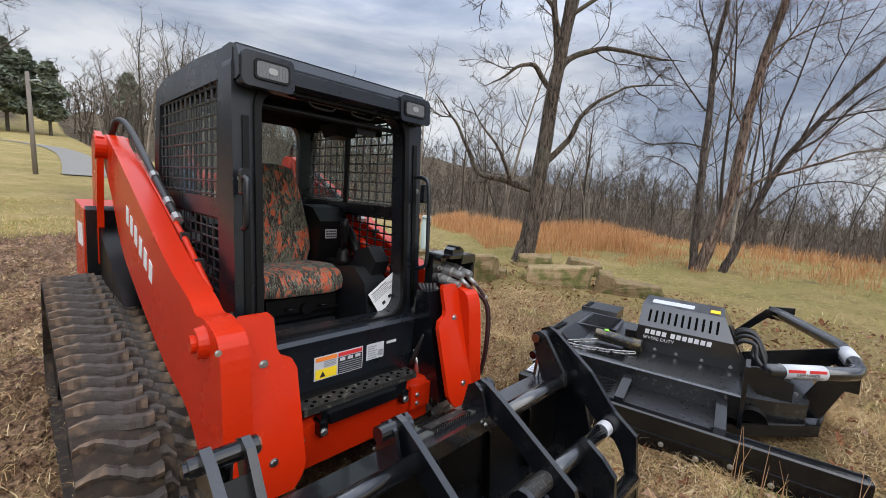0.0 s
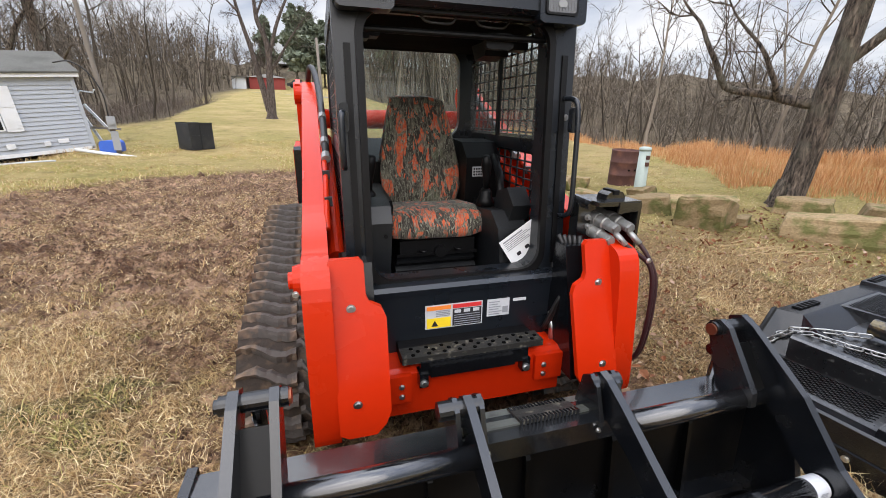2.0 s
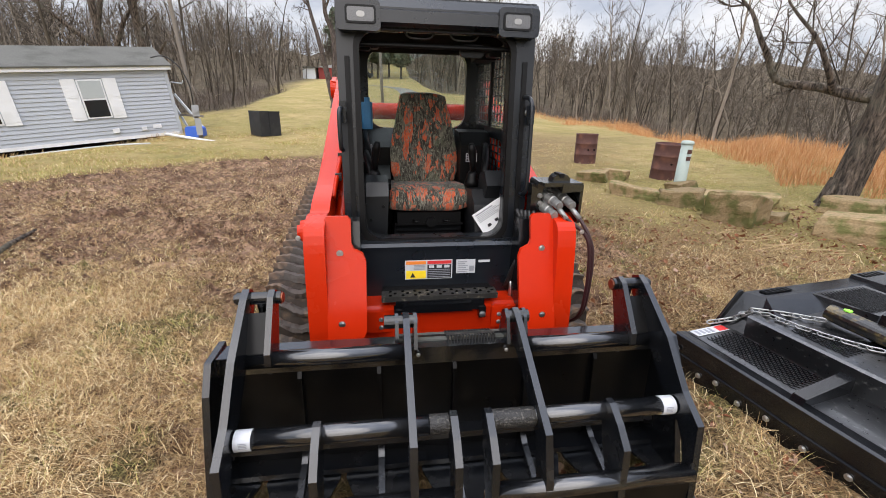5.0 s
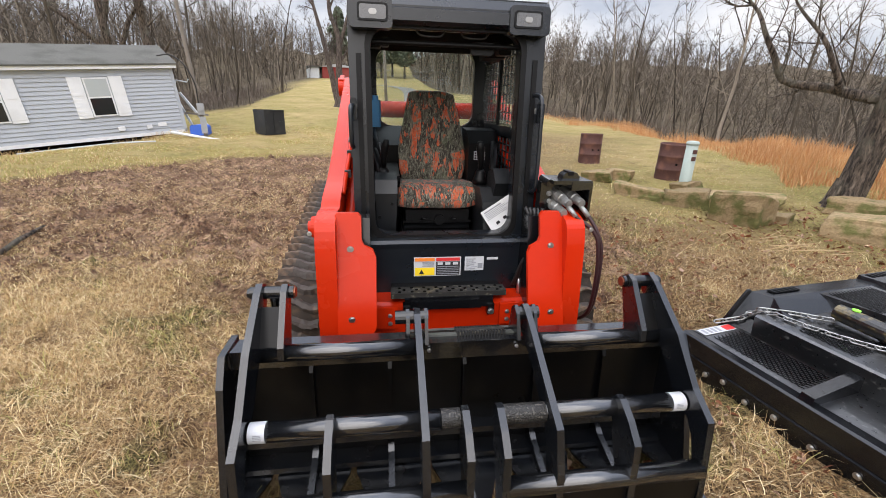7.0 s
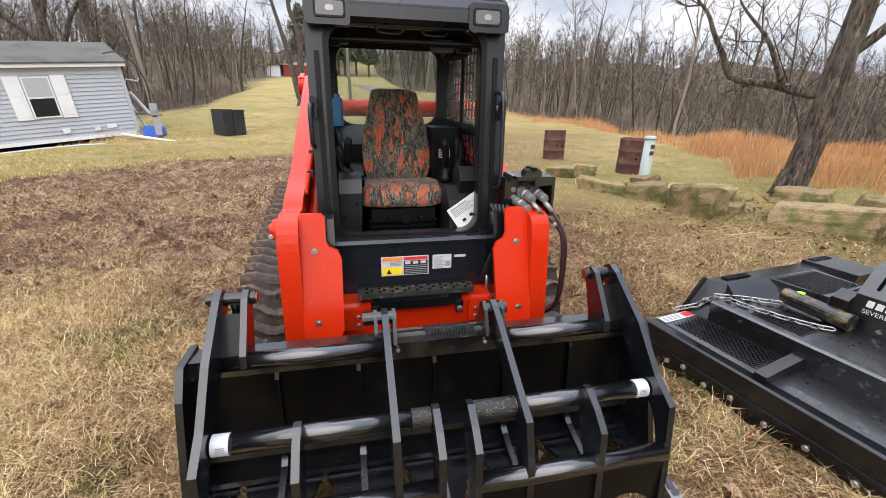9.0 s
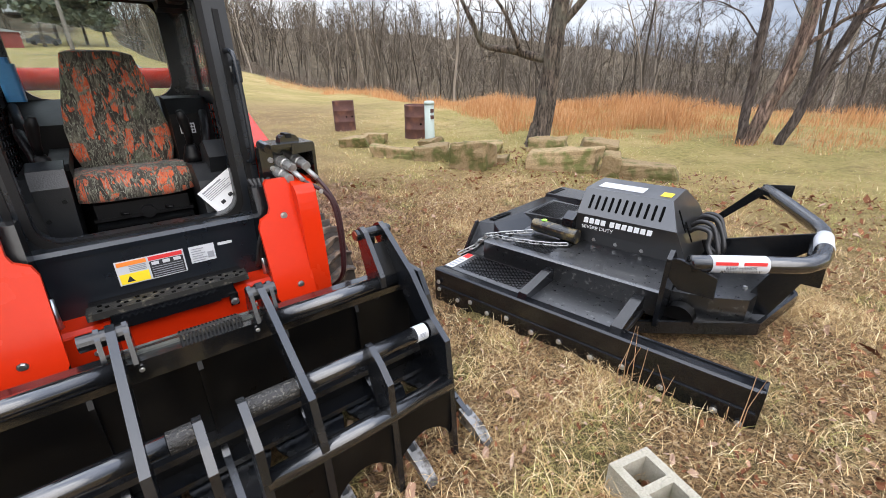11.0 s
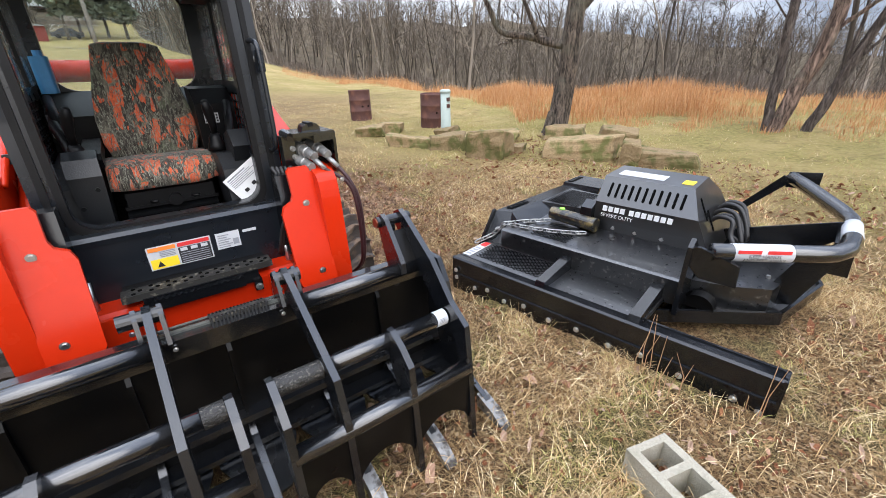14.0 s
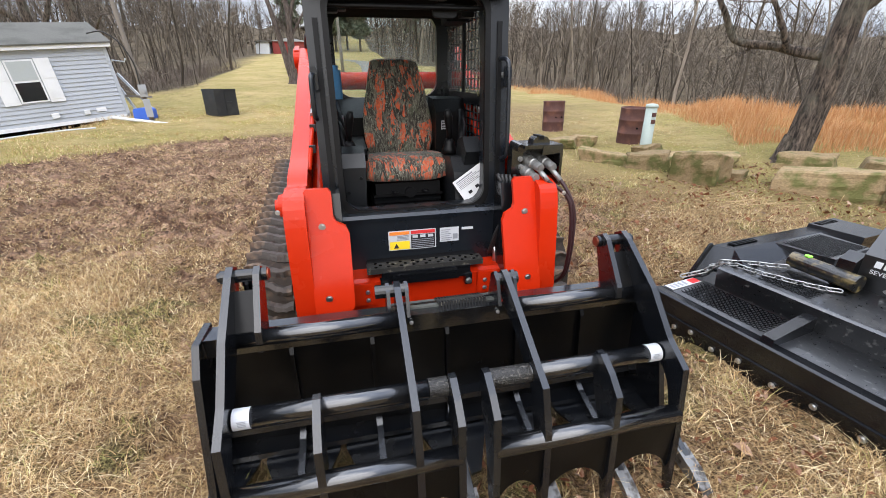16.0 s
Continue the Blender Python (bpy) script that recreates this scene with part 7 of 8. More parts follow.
# far farm buildings on the rise
def far_building(x, y, w, d, h, roof, wall_mat, name, label, rz=0, wins=()):
    b = thing(name, at_ground(x, y, -0.3) @ pose(0, 0, 0, 0, 0, rz), label, "building")
    part("wall", box(-w / 2, w / 2, -d / 2, d / 2, 0, h), wall_mat, b)
    part("roof", prism([(-w / 2 - 0.3, h), (0, h + roof), (w / 2 + 0.3, h)], -d / 2 - 0.3, d / 2 + 0.3, "y"), SHINGLE if wall_mat is OLDWHITE else FARGREY, b, bevel=0.05)
    for (wx, wz) in wins:
        part("window", box(wx - 0.4, wx + 0.4, -d / 2 - 0.04, -d / 2, wz, wz + 1.1), WINDOWDARK, b)
    return b


far_building(-4.6, 119, 7.0, 7, 5.6, 2.0, OLDWHITE, "farmhouse", "two-storey white farmhouse with a grey roof", 8, [(-2.4, 1.2), (0, 1.2), (2.4, 1.2), (-1.8, 3.8), (1.8, 3.8)])
far_building(-7.6, 86, 5.8, 5, 2.0, 0.6, REDBARN, "red_shed", "low red board shed with a pale roof", 5)
far_building(-11.9, 84, 2.3, 3, 2.0, 0.3, OLDWHITE, "white_trailer", "small white trailer beside the red shed", 0)
car = thing("parked_car", at_ground(-2.6, 92), "dark grey car parked by the farmhouse", "car")
part("car_body", prism([(-2.0, 0.3), (-2.0, 0.8), (-1.3, 0.95), (-0.8, 1.4), (0.7, 1.42), (1.3, 0.95), (2.0, 0.85), (2.0, 0.3)], -0.8, 0.8, "y"), CARPAINT, car, bevel=0.08, seg=2)
for x in (-1.2, 1.25):
    for y in (-0.75, 0.75):
        part("wheel", tube(((x, y - 0.1, 0.32), (x, y + 0.1, 0.32)), 0.32, 14), BLACKPLASTIC, car)
# pole's distance and low height are set to fit the camera's view
fp = thing("utility_pole", at_ground(0.98, 27), "grey weathered utility pole by the lane, sized to the camera's view", "pole")
part("shaft", tube([(0, 0, -0.3), (-0.1, 0, 4.5)], [0.10, 0.075], 10), WOODPOLE, fp, smooth=True)
part("side_arm", tube([(-0.1, 0, 4.1), (0.25, -0.1, 4.2), (0.36, -0.1, 4.12)], 0.035, 6), FARGREY, fp)
road_pts = [(2.9 + 0.9 * math.sin(i * 0.145), 27.5 + 1.9 * i) for i in range(18)] + [(2.7, 62.6), (1.6, 64.6), (-0.2, 66.0), (-3.0, 67.0), (-8.0, 68.0)]
bm = bmesh.new()
L0 = []
for i, (x, y) in enumerate(road_pts):
    w = 1.0
    L0.append((bm.verts.new((x - w, y, lie(x - w, y) + 0.06)), bm.verts.new((x + w, y, lie(x + w, y) + 0.06))))
for a, b in zip(L0, L0[1:]):
    bm.faces.new((a[0], a[1], b[1], b[0]))
rd = part("lane", bm, GRAVEL)
tagged(rd, "pale grey gravel lane up the hill", "lane", kind="structure")


# ---- trees and plants ----
def mesh_object(name, verts, tris, mat, smooth=True):
    me = bpy.data.meshes.new(name)
    v = np.asarray(verts, np.float32)
    f = np.asarray(tris, np.int32)
    me.vertices.add(len(v))
    me.vertices.foreach_set("co", v.ravel())
    me.loops.add(f.size)
    me.loops.foreach_set("vertex_index", f.ravel())
    me.polygons.add(len(f))
    me.polygons.foreach_set("loop_start", np.arange(0, f.size, 3, dtype=np.int32))
    me.polygons.foreach_set("use_smooth", np.full(len(f), smooth))
    me.update(calc_edges=True)
    me.materials.append(mat)
    return new(name, me)


class Limbs:
    """Collects tapered limbs as triangles."""

    def __init__(self):
        self.v, self.t, self.n = [], [], 0

    def limb(self, pts, r0, r1, sides):
        pts = np.asarray(pts, float)
        k = len(pts)
        d = np.gradient(pts, axis=0)
        d /= np.linalg.norm(d, axis=1)[:, None] + 1e-9
        ref = np.array([0.3, 0.9, 0.1]) if abs(d[0, 2]) > 0.8 else np.array([0, 0, 1.0])
        a = np.cross(d, ref)
        a /= np.linalg.norm(a, axis=1)[:, None] + 1e-9
        b = np.cross(d, a)
        ang = np.arange(sides) * 2 * np.pi / sides
        r = np.linspace(r0, r1, k)[:, None, None]
        ring = pts[:, None, :] + r * (np.cos(ang)[None, :, None] * a[:, None, :] + np.sin(ang)[None, :, None] * b[:, None, :])
        self.v.append(ring.reshape(-1, 3))
        i = np.arange(k - 1)[:, None] * sides
        j = np.arange(sides)[None, :]
        j2 = (j + 1) % sides
        q = np.stack([i + j, i + j2, i + sides + j2, i + sides + j], -1).reshape(-1, 4) + self.n
        self.t.append(np.concatenate([q[:, :3], q[:, [0, 2, 3]]]))
        self.n += k * sides

    def arrays(self):
        return np.concatenate(self.v), np.concatenate(self.t)


def wander(rng, p, d, length, steps, bend, lift):
    out = [np.array(p, float)]
    d = np.array(d, float)
    d /= np.linalg.norm(d)
    for _ in range(steps):
        d = d + rng.normal(0, bend, 3) + np.array([0, 0, lift])
        d /= np.linalg.norm(d)
        out.append(out[-1] + d * length / steps)
    return np.array(out), d


def twigs(rng, L, pts, r, depth, length, sides=3, count=5, lift=0.06, thin=0.0026, bend=0.2):
    """Side branches along a limb, and again on those."""
    for _ in range(count):
        u = rng.uniform(0.22, 1.0)
        i = min(int(u * (len(pts) - 1)), len(pts) - 2)
        p = pts[i] + (pts[i + 1] - pts[i]) * (u * (len(pts) - 1) - i)
        ax = pts[i + 1] - pts[i]
        ax = ax / (np.linalg.norm(ax) + 1e-9)
        side = np.cross(ax, rng.normal(0, 1, 3))
        side /= np.linalg.norm(side) + 1e-9
        d = ax * rng.uniform(0.4, 0.9) + side * rng.uniform(0.6, 1.0)
        ln = length * rng.uniform(0.55, 1.15) * (1.15 - 0.5 * u)
        q, _d = wander(rng, p, d, ln, 4 if depth else 3, bend, lift)
        rr = max(thin, r * rng.uniform(0.4, 0.6))
        L.limb(q, rr, max(thin * 0.6, rr * 0.35), sides if depth else 3)
        if depth:
            twigs(rng, L, q, rr, depth - 1, ln * 0.55, 3, count, lift, thin, bend)


def tree(name, base, label, limbs, mat, seed, twig_len=1.2, count=5, depth=2, axis=None, dm=0.35, group=""):
    """limbs: (points as (across, up), start radius, end radius); across runs along axis, with some depth."""
    rng = np.random.default_rng(seed)
    e = thing(name, at_ground(*base, -0.1), label, "tree", group)
    ax = np.array(axis or (0.689, -0.725, 0.0))
    dp = np.array([-ax[1], ax[0], 0.0])
    for k, (pts, r0, r1, kind) in enumerate(limbs):
        L = Limbs()
        off = np.cumsum(rng.normal(0, 0.16 if k else 0.05, len(pts)))
        off -= off[0]
        P3 = np.array([ax * a + dp * (o * (0 if k == 0 else 1)) + np.array([0, 0, b + 0.1]) for (a, b), o in zip(pts, off)])
        # refine
        t = np.linspace(0, len(P3) - 1, (len(P3) - 1) * 4 + 1)
        F = np.stack([np.interp(t, np.arange(len(P3)), P3[:, i]) for i in range(3)], 1)
        F[1:-1] += rng.normal(0, 0.02, F[1:-1].shape)
        K = F.copy()
        K[1:-1] = (F[:-2] + F[1:-1] * 2 + F[2:]) / 4
        L.limb(K, r0, r1 if k == 0 else max(0.005, r1 * 0.3), 10 if r0 > 0.08 else 7)
        if k == 0 and r0 > 0.15:
            # root flare
            for a in np.arange(6) * 1.05 + rng.uniform(0, 1):
                v = np.array([math.cos(a), math.sin(a), 0])
                L.limb([v * r0 * 1.7 + np.array([0, 0, -0.12]), v * r0 * 0.9 + np.array([0, 0, 0.12]), v * r0 * 0.45 + np.array([0, 0, 0.5])], r0 * 0.45, r0 * 0.4, 7)
        if kind:
            twigs(rng, L, K, r1 * 1.0 + 0.006, depth, twig_len, 4, count if kind == 1 else kind, 0.05)
        v, f = L.arrays()
        ob = mesh_object("trunk" if k == 0 else "limb", v, f, mat)
        ob.parent = e
    return e


walnut = [
    ([(0.0, -0.1), (0.1, 0.96), (0.17, 1.91), (0.24, 3.27), (0.38, 4.16), (0.43, 5.22), (0.5, 7.0)], 0.20, 0.085, 0),
    ([(0.05, 1.55), (-0.5, 1.68), (-1.18, 1.80), (-1.43, 2.40), (-1.75, 2.95), (-2.15, 3.35)], 0.085, 0.025, 6),
    ([(-0.45, 1.68), (-0.6, 2.0), (-0.8, 2.37), (-1.2, 2.82), (-1.45, 3.25)], 0.05, 0.02, 5),
    ([(0.2, 2.05), (0.71, 2.6), (0.79, 3.03), (1.31, 3.51), (1.85, 3.77), (2.76, 3.8)], 0.075, 0.02, 7),
    ([(0.36, 4.0), (0.64, 4.34), (1.19, 4.53), (1.76, 4.49), (2.23, 4.33), (2.9, 4.3)], 0.08, 0.02, 7),
    ([(0.2, 3.6), (-0.18, 4.05), (-0.56, 3.9), (-0.9, 3.65), (-1.25, 3.45)], 0.06, 0.015, 6),
    ([(0.38, 4.3), (0.1, 5.2), (-0.5, 5.6), (-1.1, 5.3), (-1.5, 4.9)], 0.055, 0.015, 6),
    ([(0.4, 4.4), (0.65, 5.6), (1.0, 6.8), (1.5, 8.0)], 0.09, 0.02, 7),
    ([(0.3, 4.1), (0.15, 5.2), (0.05, 6.5), (-0.4, 8.0)], 0.08, 0.02, 7),
    ([(0.43, 5.0), (1.3, 5.6), (2.2, 5.8), (3.0, 5.6)], 0.05, 0.012, 6),
]
tree("walnut_tree", (7.77, 4.98), "large bare dark-barked tree with crooked limbs", walnut, BARK, 11, 1.15, 6, 2)
EDGE = (0.196, -0.981, 0.0)
upright = [
    ([(-0.14, -0.1), (-0.18, 0.6), (-0.23, 1.68), (-0.24, 2.75), (-0.27, 3.89), (-0.34, 4.68), (-0.22, 5.53), (-0.1, 7.2)], 0.088, 0.04, 0),
    ([(-0.27, 3.32), (-0.76, 3.93), (-1.23, 4.68), (-1.75, 5.33)], 0.0218, 0.009, 8),
    ([(-0.27, 3.89), (-0.09, 4.54), (0.0, 5.28), (0.2, 6.4)], 0.0238, 0.009, 8),
    ([(-0.25, 2.6), (-0.7, 2.75), (-1.3, 2.7), (-1.9, 2.95)], 0.019, 0.0075, 8),
    ([(-0.23, 1.75), (-0.6, 2.2), (-1.0, 2.45), (-1.5, 2.4)], 0.0163, 0.006, 8),
    ([(-0.3, 4.4), (-0.7, 5.4), (-0.9, 6.6)], 0.0238, 0.009, 8),
    ([(-0.2, 0.9), (-0.5, 1.05), (-0.95, 1.0), (-1.35, 1.2)], 0.0122, 0.00525, 6),
]
tree("ash_tree", (10.40, 2.20), "slim upright bare tree at the field edge", upright, BARKPALE, 12, 1.4, 6, 2, axis=EDGE, group="trees at the field edge")
leaning = [
    ([(-0.06, -0.1), (0.08, 0.5), (0.29, 1.3), (0.36, 2.0), (0.39, 2.8), (0.42, 3.62), (0.55, 4.57), (0.7, 5.37), (1.1, 7.4)], 0.132, 0.06, 0),
    ([(0.38, 1.6), (0.73, 1.94), (1.39, 2.2), (1.92, 2.44), (2.47, 2.6), (3.0, 2.95)], 0.0374, 0.0105, 8),
    ([(0.46, 3.94), (0.74, 4.44), (1.07, 5.1), (1.4, 6.2)], 0.0272, 0.009, 8),
    ([(0.39, 2.9), (0.1, 3.5), (0.0, 4.3), (-0.2, 5.2)], 0.0204, 0.0075, 7),
    ([(0.5, 4.3), (0.9, 4.7), (1.6, 5.0), (2.3, 5.1)], 0.0238, 0.0075, 8),
    ([(1.39, 2.2), (1.7, 2.9), (2.3, 3.5), (2.9, 3.8)], 0.0204, 0.0075, 8),
]
tree("leaning_tree", (10.40, 2.20), "bare leaning reddish-grey tree with a split foot", leaning, BARKRED, 13, 1.4, 6, 2, axis=EDGE, group="trees at the field edge")
spread = [
    ([(-0.09, -0.1), (0.02, 0.4), (0.16, 0.97), (0.36, 1.74), (0.66, 2.48), (1.03, 3.12), (1.49, 3.75), (1.95, 4.47), (2.6, 5.4)], 0.088, 0.025, 0),
    ([(0.36, 1.74), (0.43, 2.54), (0.49, 3.41), (0.7, 4.34), (0.83, 5.13), (1.0, 6.4)], 0.034, 0.009, 7),
    ([(0.66, 2.48), (1.15, 2.85), (1.59, 3.55), (2.04, 3.89), (2.8, 4.3)], 0.0306, 0.009, 7),
    ([(0.25, 1.16), (0.79, 1.88), (1.43, 2.01), (2.12, 1.79)], 0.0238, 0.0075, 8),
    ([(0.16, 0.97), (0.14, 1.97), (0.16, 2.88), (0.07, 3.88), (0.2, 5.2)], 0.0306, 0.009, 7),
    ([(0.5, 2.1), (0.85, 3.0), (1.15, 4.1), (1.6, 5.3)], 0.0272, 0.009, 7),
    ([(1.03, 3.12), (1.8, 3.3), (2.6, 3.3), (3.3, 3.6)], 0.0204, 0.0075, 8),
]
tree("spreading_tree", (10.75, 1.75), "pale bare tree with arching spreading limbs", spread, BARKPALE, 14, 1.7, 6, 2, axis=(0.149, -0.989, 0.0), group="trees at the field edge")
lawn_tree = [
    ([(0.0, -0.1), (0.06, 1.0), (0.12, 2.15), (0.19, 4.06), (-0.27, 5.26), (-0.31, 6.44), (-0.3, 9.0)], 0.27, 0.05, 8),
    ([(-0.08, 0.4), (-0.47, 2.46), (-0.76, 4.01), (-1.17, 5.5), (-1.44, 7.21), (-1.7, 10.0)], 0.20, 0.05, 9),
    ([(0.2, 3.4), (0.84, 5.33), (1.42, 6.57), (2.13, 7.52), (3.2, 9.4)], 0.12, 0.03, 9),
    ([(0.16, 2.5), (1.23, 4.11), (2.15, 5.41), (3.04, 6.39)], 0.08, 0.02, 9),
    ([(-0.28, 5.4), (0.3, 6.6), (0.6, 8.0), (0.9, 9.6)], 0.07, 0.02, 9),
    ([(-1.2, 5.6), (-2.0, 6.5), (-2.8, 8.0)], 0.06, 0.02, 8),
]
tree("lawn_tree", (-1.98, 27.9), "bare pale-barked tree with two leaning stems on the lawn", lawn_tree, BARKPALE, 15, 1.5, 5, 2, axis=(0.996, 0.093, 0))
yard = [
    ([(0.0, -0.1), (0.0, 2.0), (-0.02, 4.2), (-0.1, 6.4), (-0.6, 10.0)], 0.24, 0.10, 0),
    ([(0.05, 2.4), (0.58, 3.4), (1.0, 4.45), (2.35, 6.3), (3.6, 8.0)], 0.15, 0.03, 10),
    ([(0.0, 3.0), (-1.4, 4.4), (-2.8, 5.6), (-4.2, 6.2)], 0.15, 0.03, 8),
    ([(0.0, 4.2), (0.6, 6.5), (1.0, 9.0)], 0.14, 0.03, 8),
    ([(-0.2, 6.0), (-1.6, 7.6), (-2.6, 9.4)], 0.12, 0.03, 8),
    ([(0.05, 2.2), (1.5, 3.0), (3.0, 3.4), (4.2, 3.2)], 0.09, 0.02, 7),
]
tree("yard_tree", (-12.2, 23.5), "dark bare tree behind the mobile home", yard, BARK, 16, 2.2, 7, 2, axis=(0.88, 0.48, 0), group="trees behind the home")
tree("yard_tree", (-10.6, 23.8), "dark bare tree behind the mobile home", yard[:1] + yard[3:], BARK, 17, 2.2, 6, 2, axis=(0.7, -0.7, 0), group="trees behind the home")


def bare_tree(rng, h, rad, crown, n1, n2, n3, sides, twig_w):
    """A forest tree standing at the origin: trunk, limbs that fan upward, branches and fine twigs. Triangles."""
    L = Limbs()
    t, _ = wander(rng, (0, 0, -0.4), (rng.normal(0, 0.10), rng.normal(0, 0.10), 1), h, 6, 0.09, 0.05)
    L.limb(t, rad, rad * 0.12, sides)
    spines = []
    for i in range(n1):
        u = crown + (0.97 - crown) * (i + rng.uniform(0, 1)) / n1
        k = min(int(u * 6), 5)
        p = t[k] + (t[k + 1] - t[k]) * (u * 6 - k)
        a = rng.uniform(0, 6.28)
        d = np.array([math.cos(a), math.sin(a), rng.uniform(0.5, 1.7)])
        ln = h * rng.uniform(0.16, 0.34) * (1.25 - 0.75 * u)
        q, _ = wander(rng, p, d, ln, 4 if n2 else 3, 0.17, 0.10)
        L.limb(q, rad * (0.42 - 0.2 * u), rad * 0.05 + 0.003, 3)
        spines.append((q, ln))
        for _ in range(n2):
            j = rng.integers(1, len(q) - 1)
            e, _ = wander(rng, q[j], (q[j + 1] - q[j]) / ln * 3 + rng.normal(0, 0.6, 3), ln * rng.uniform(0.3, 0.6), 3, 0.2, 0.08)
            L.limb(e, rad * 0.10, 0.004, 3)
            spines.append((e, ln * 0.55))
    v, f = L.arrays()
    # single-triangle twigs along every branch
    m = n3 * len(spines)
    P = np.concatenate([[s[0][j] + (s[0][j + 1] - s[0][j]) * w for j, w in zip(rng.integers(0, len(s[0]) - 1, n3), rng.uniform(0, 1, n3))] for s in spines])
    ln = np.repeat([s[1] for s in spines], n3) * rng.uniform(0.2, 0.6, m)
    D = rng.normal(0, 1, (m, 3)) + np.array([0, 0, 0.75])
    D /= np.linalg.norm(D, axis=1)[:, None]
    W = np.cross(D, rng.normal(0, 1, (m, 3)))
    W *= (twig_w / np.linalg.norm(W, axis=1))[:, None]
    tv = np.stack([P - W, P + W, P + D * ln[:, None]], 1).reshape(-1, 3)
    return np.concatenate([v, tv]), np.concatenate([f, np.arange(3 * m).reshape(-1, 3) + len(v)])


def woodland():
    """Bare winter woods round the field: the edge, the slopes behind and the far ridge, each one mass."""
    rng = np.random.default_rng(5)
    near = [bare_tree(rng, rng.uniform(8, 13), rng.uniform(0.06, 0.14), rng.uniform(0.25, 0.5), 11, 4, 4, 5, 0.006) for _ in range(12)]
    sap = [bare_tree(rng, rng.uniform(3.5, 7), rng.uniform(0.025, 0.05), 0.15, 10, 2, 3, 4, 0.004) for _ in range(8)]
    mid = [bare_tree(rng, rng.uniform(8, 13), rng.uniform(0.07, 0.15), rng.uniform(0.2, 0.45), 12, 0, 11, 3, 0.020) for _ in range(12)]
    far = [bare_tree(rng, rng.uniform(7, 11), rng.uniform(0.14, 0.24), 0.12, 12, 0, 6, 3, 0.085) for _ in range(10)]

    def grow(name, label, rows):
        V, T, n = [], [], 0
        for tp, count, r0, r1, az0, az1, s0, s1 in rows:
            made = tries = 0
            while made < count and tries < count * 12:
                tries += 1
                az = math.radians(rng.uniform(az0, az1))
                d = math.sqrt(rng.uniform(r0 * r0, r1 * r1))
                x, y = 0.8 + d * math.sin(az), 1.0 + d * math.cos(az)
                if in_woods(x, y) < 0.6 or patches(x, y, 0.11, 3, 2) < rng.uniform(0.2, 0.5):
                    continue
                v, t = tp[rng.integers(len(tp))]
                a, sc = rng.uniform(0, 6.28), rng.uniform(s0, s1)
                c, q = math.cos(a) * sc, math.sin(a) * sc
                V.append(np.stack([v[:, 0] * c - v[:, 1] * q + x, v[:, 0] * q + v[:, 1] * c + y, v[:, 2] * sc + lie(x, y)], 1))
                T.append(t + n)
                n += len(v)
                made += 1
        tagged(mesh_object(name, np.concatenate(V), np.concatenate(T), FOREST), label, "woodland", kind="stuff")

    grow("woodland", "bare winter woodland edge of thin grey-brown trees", (
        (near, 110, 16, 46, 20, 120, 0.6, 1.05), (near, 60, 25, 58, -60, -9, 0.65, 1.1), (near, 34, 44, 68, 4, 20, 0.9, 1.35),
        (sap, 170, 16, 36, 24, 120, 0.6, 1.0), (sap, 60, 24, 45, -60, -10, 0.7, 1.1)))
    grow("wooded_slope", "bare trees on the slopes behind the field", (
        (mid, 560, 34, 92, 14, 120, 0.55, 1.0), (mid, 270, 42, 98, -60, 16, 0.7, 1.05)))
    grow("far_woods", "fine grey-brown bare crowns along the far ridge", (
        (far, 850, 66, 140, 6, 122, 0.5, 0.8), (far, 420, 72, 140, -62, 8, 0.6, 0.95)))


woodland()


def under_cutter(x, y):
    """Where the brush cutter presses the grass flat."""
    u = 0.1675 * (x - 2.73) - 0.9859 * (y - 1.735)
    w = 0.9859 * (x - 2.73) + 0.1675 * (y - 1.735)
    return (u > -0.03) & (u < 1.94) & (w > -0.045) & ((w < 0.16) | ((u < 1.85) & (w < 1.65) & (w > 0.2)))


def on_stone(x, y):
    hit = np.zeros(len(x), bool)
    for sx, sy, r in STONES:
        hit |= np.hypot(x - sx, y - sy) < r
    return hit


def blades(name, xyz, h, w, lean, mat, label, category, seed, curl=0.5):
    """Grass blades, all in one object. xyz: feet."""
    if category in ("grass", "straw"):
        k = ~under_cutter(xyz[:, 0], xyz[:, 1]) & ~on_stone(xyz[:, 0], xyz[:, 1])
        xyz, h, w, lean = xyz[k], h[k], w[k], lean[k]
    rng = np.random.default_rng(seed)
    n = len(xyz)
    a = rng.uniform(0, 2 * np.pi, n)
    b = rng.uniform(0, 2 * np.pi, n)
    across = np.stack([np.cos(a), np.sin(a), np.zeros(n)], 1) * (w / 2)[:, None]
    over = np.stack([np.cos(b), np.sin(b), np.zeros(n)], 1) * (lean * h)[:, None]
    up = np.stack([np.zeros(n), np.zeros(n), np.sqrt(np.maximum(0.02, 1 - np.minimum(lean, 0.99) ** 2)) * h], 1)
    mid = xyz + over * (0.5 - 0.3 * curl) + up * 0.58
    top = xyz + over + up * (1 - 0.25 * curl)
    v = np.stack([xyz - across, xyz + across, mid + across * 0.8, mid - across * 0.8, top], 1).reshape(-1, 3)
    k = np.arange(n)[:, None] * 5
    t = np.concatenate([k + np.array([[0, 1, 2]]), k + np.array([[0, 2, 3]]), k + np.array([[3, 2, 4]])])
    ob = mesh_object(name, v, t, mat, smooth=False)
    return tagged(ob, label, category, kind="stuff")


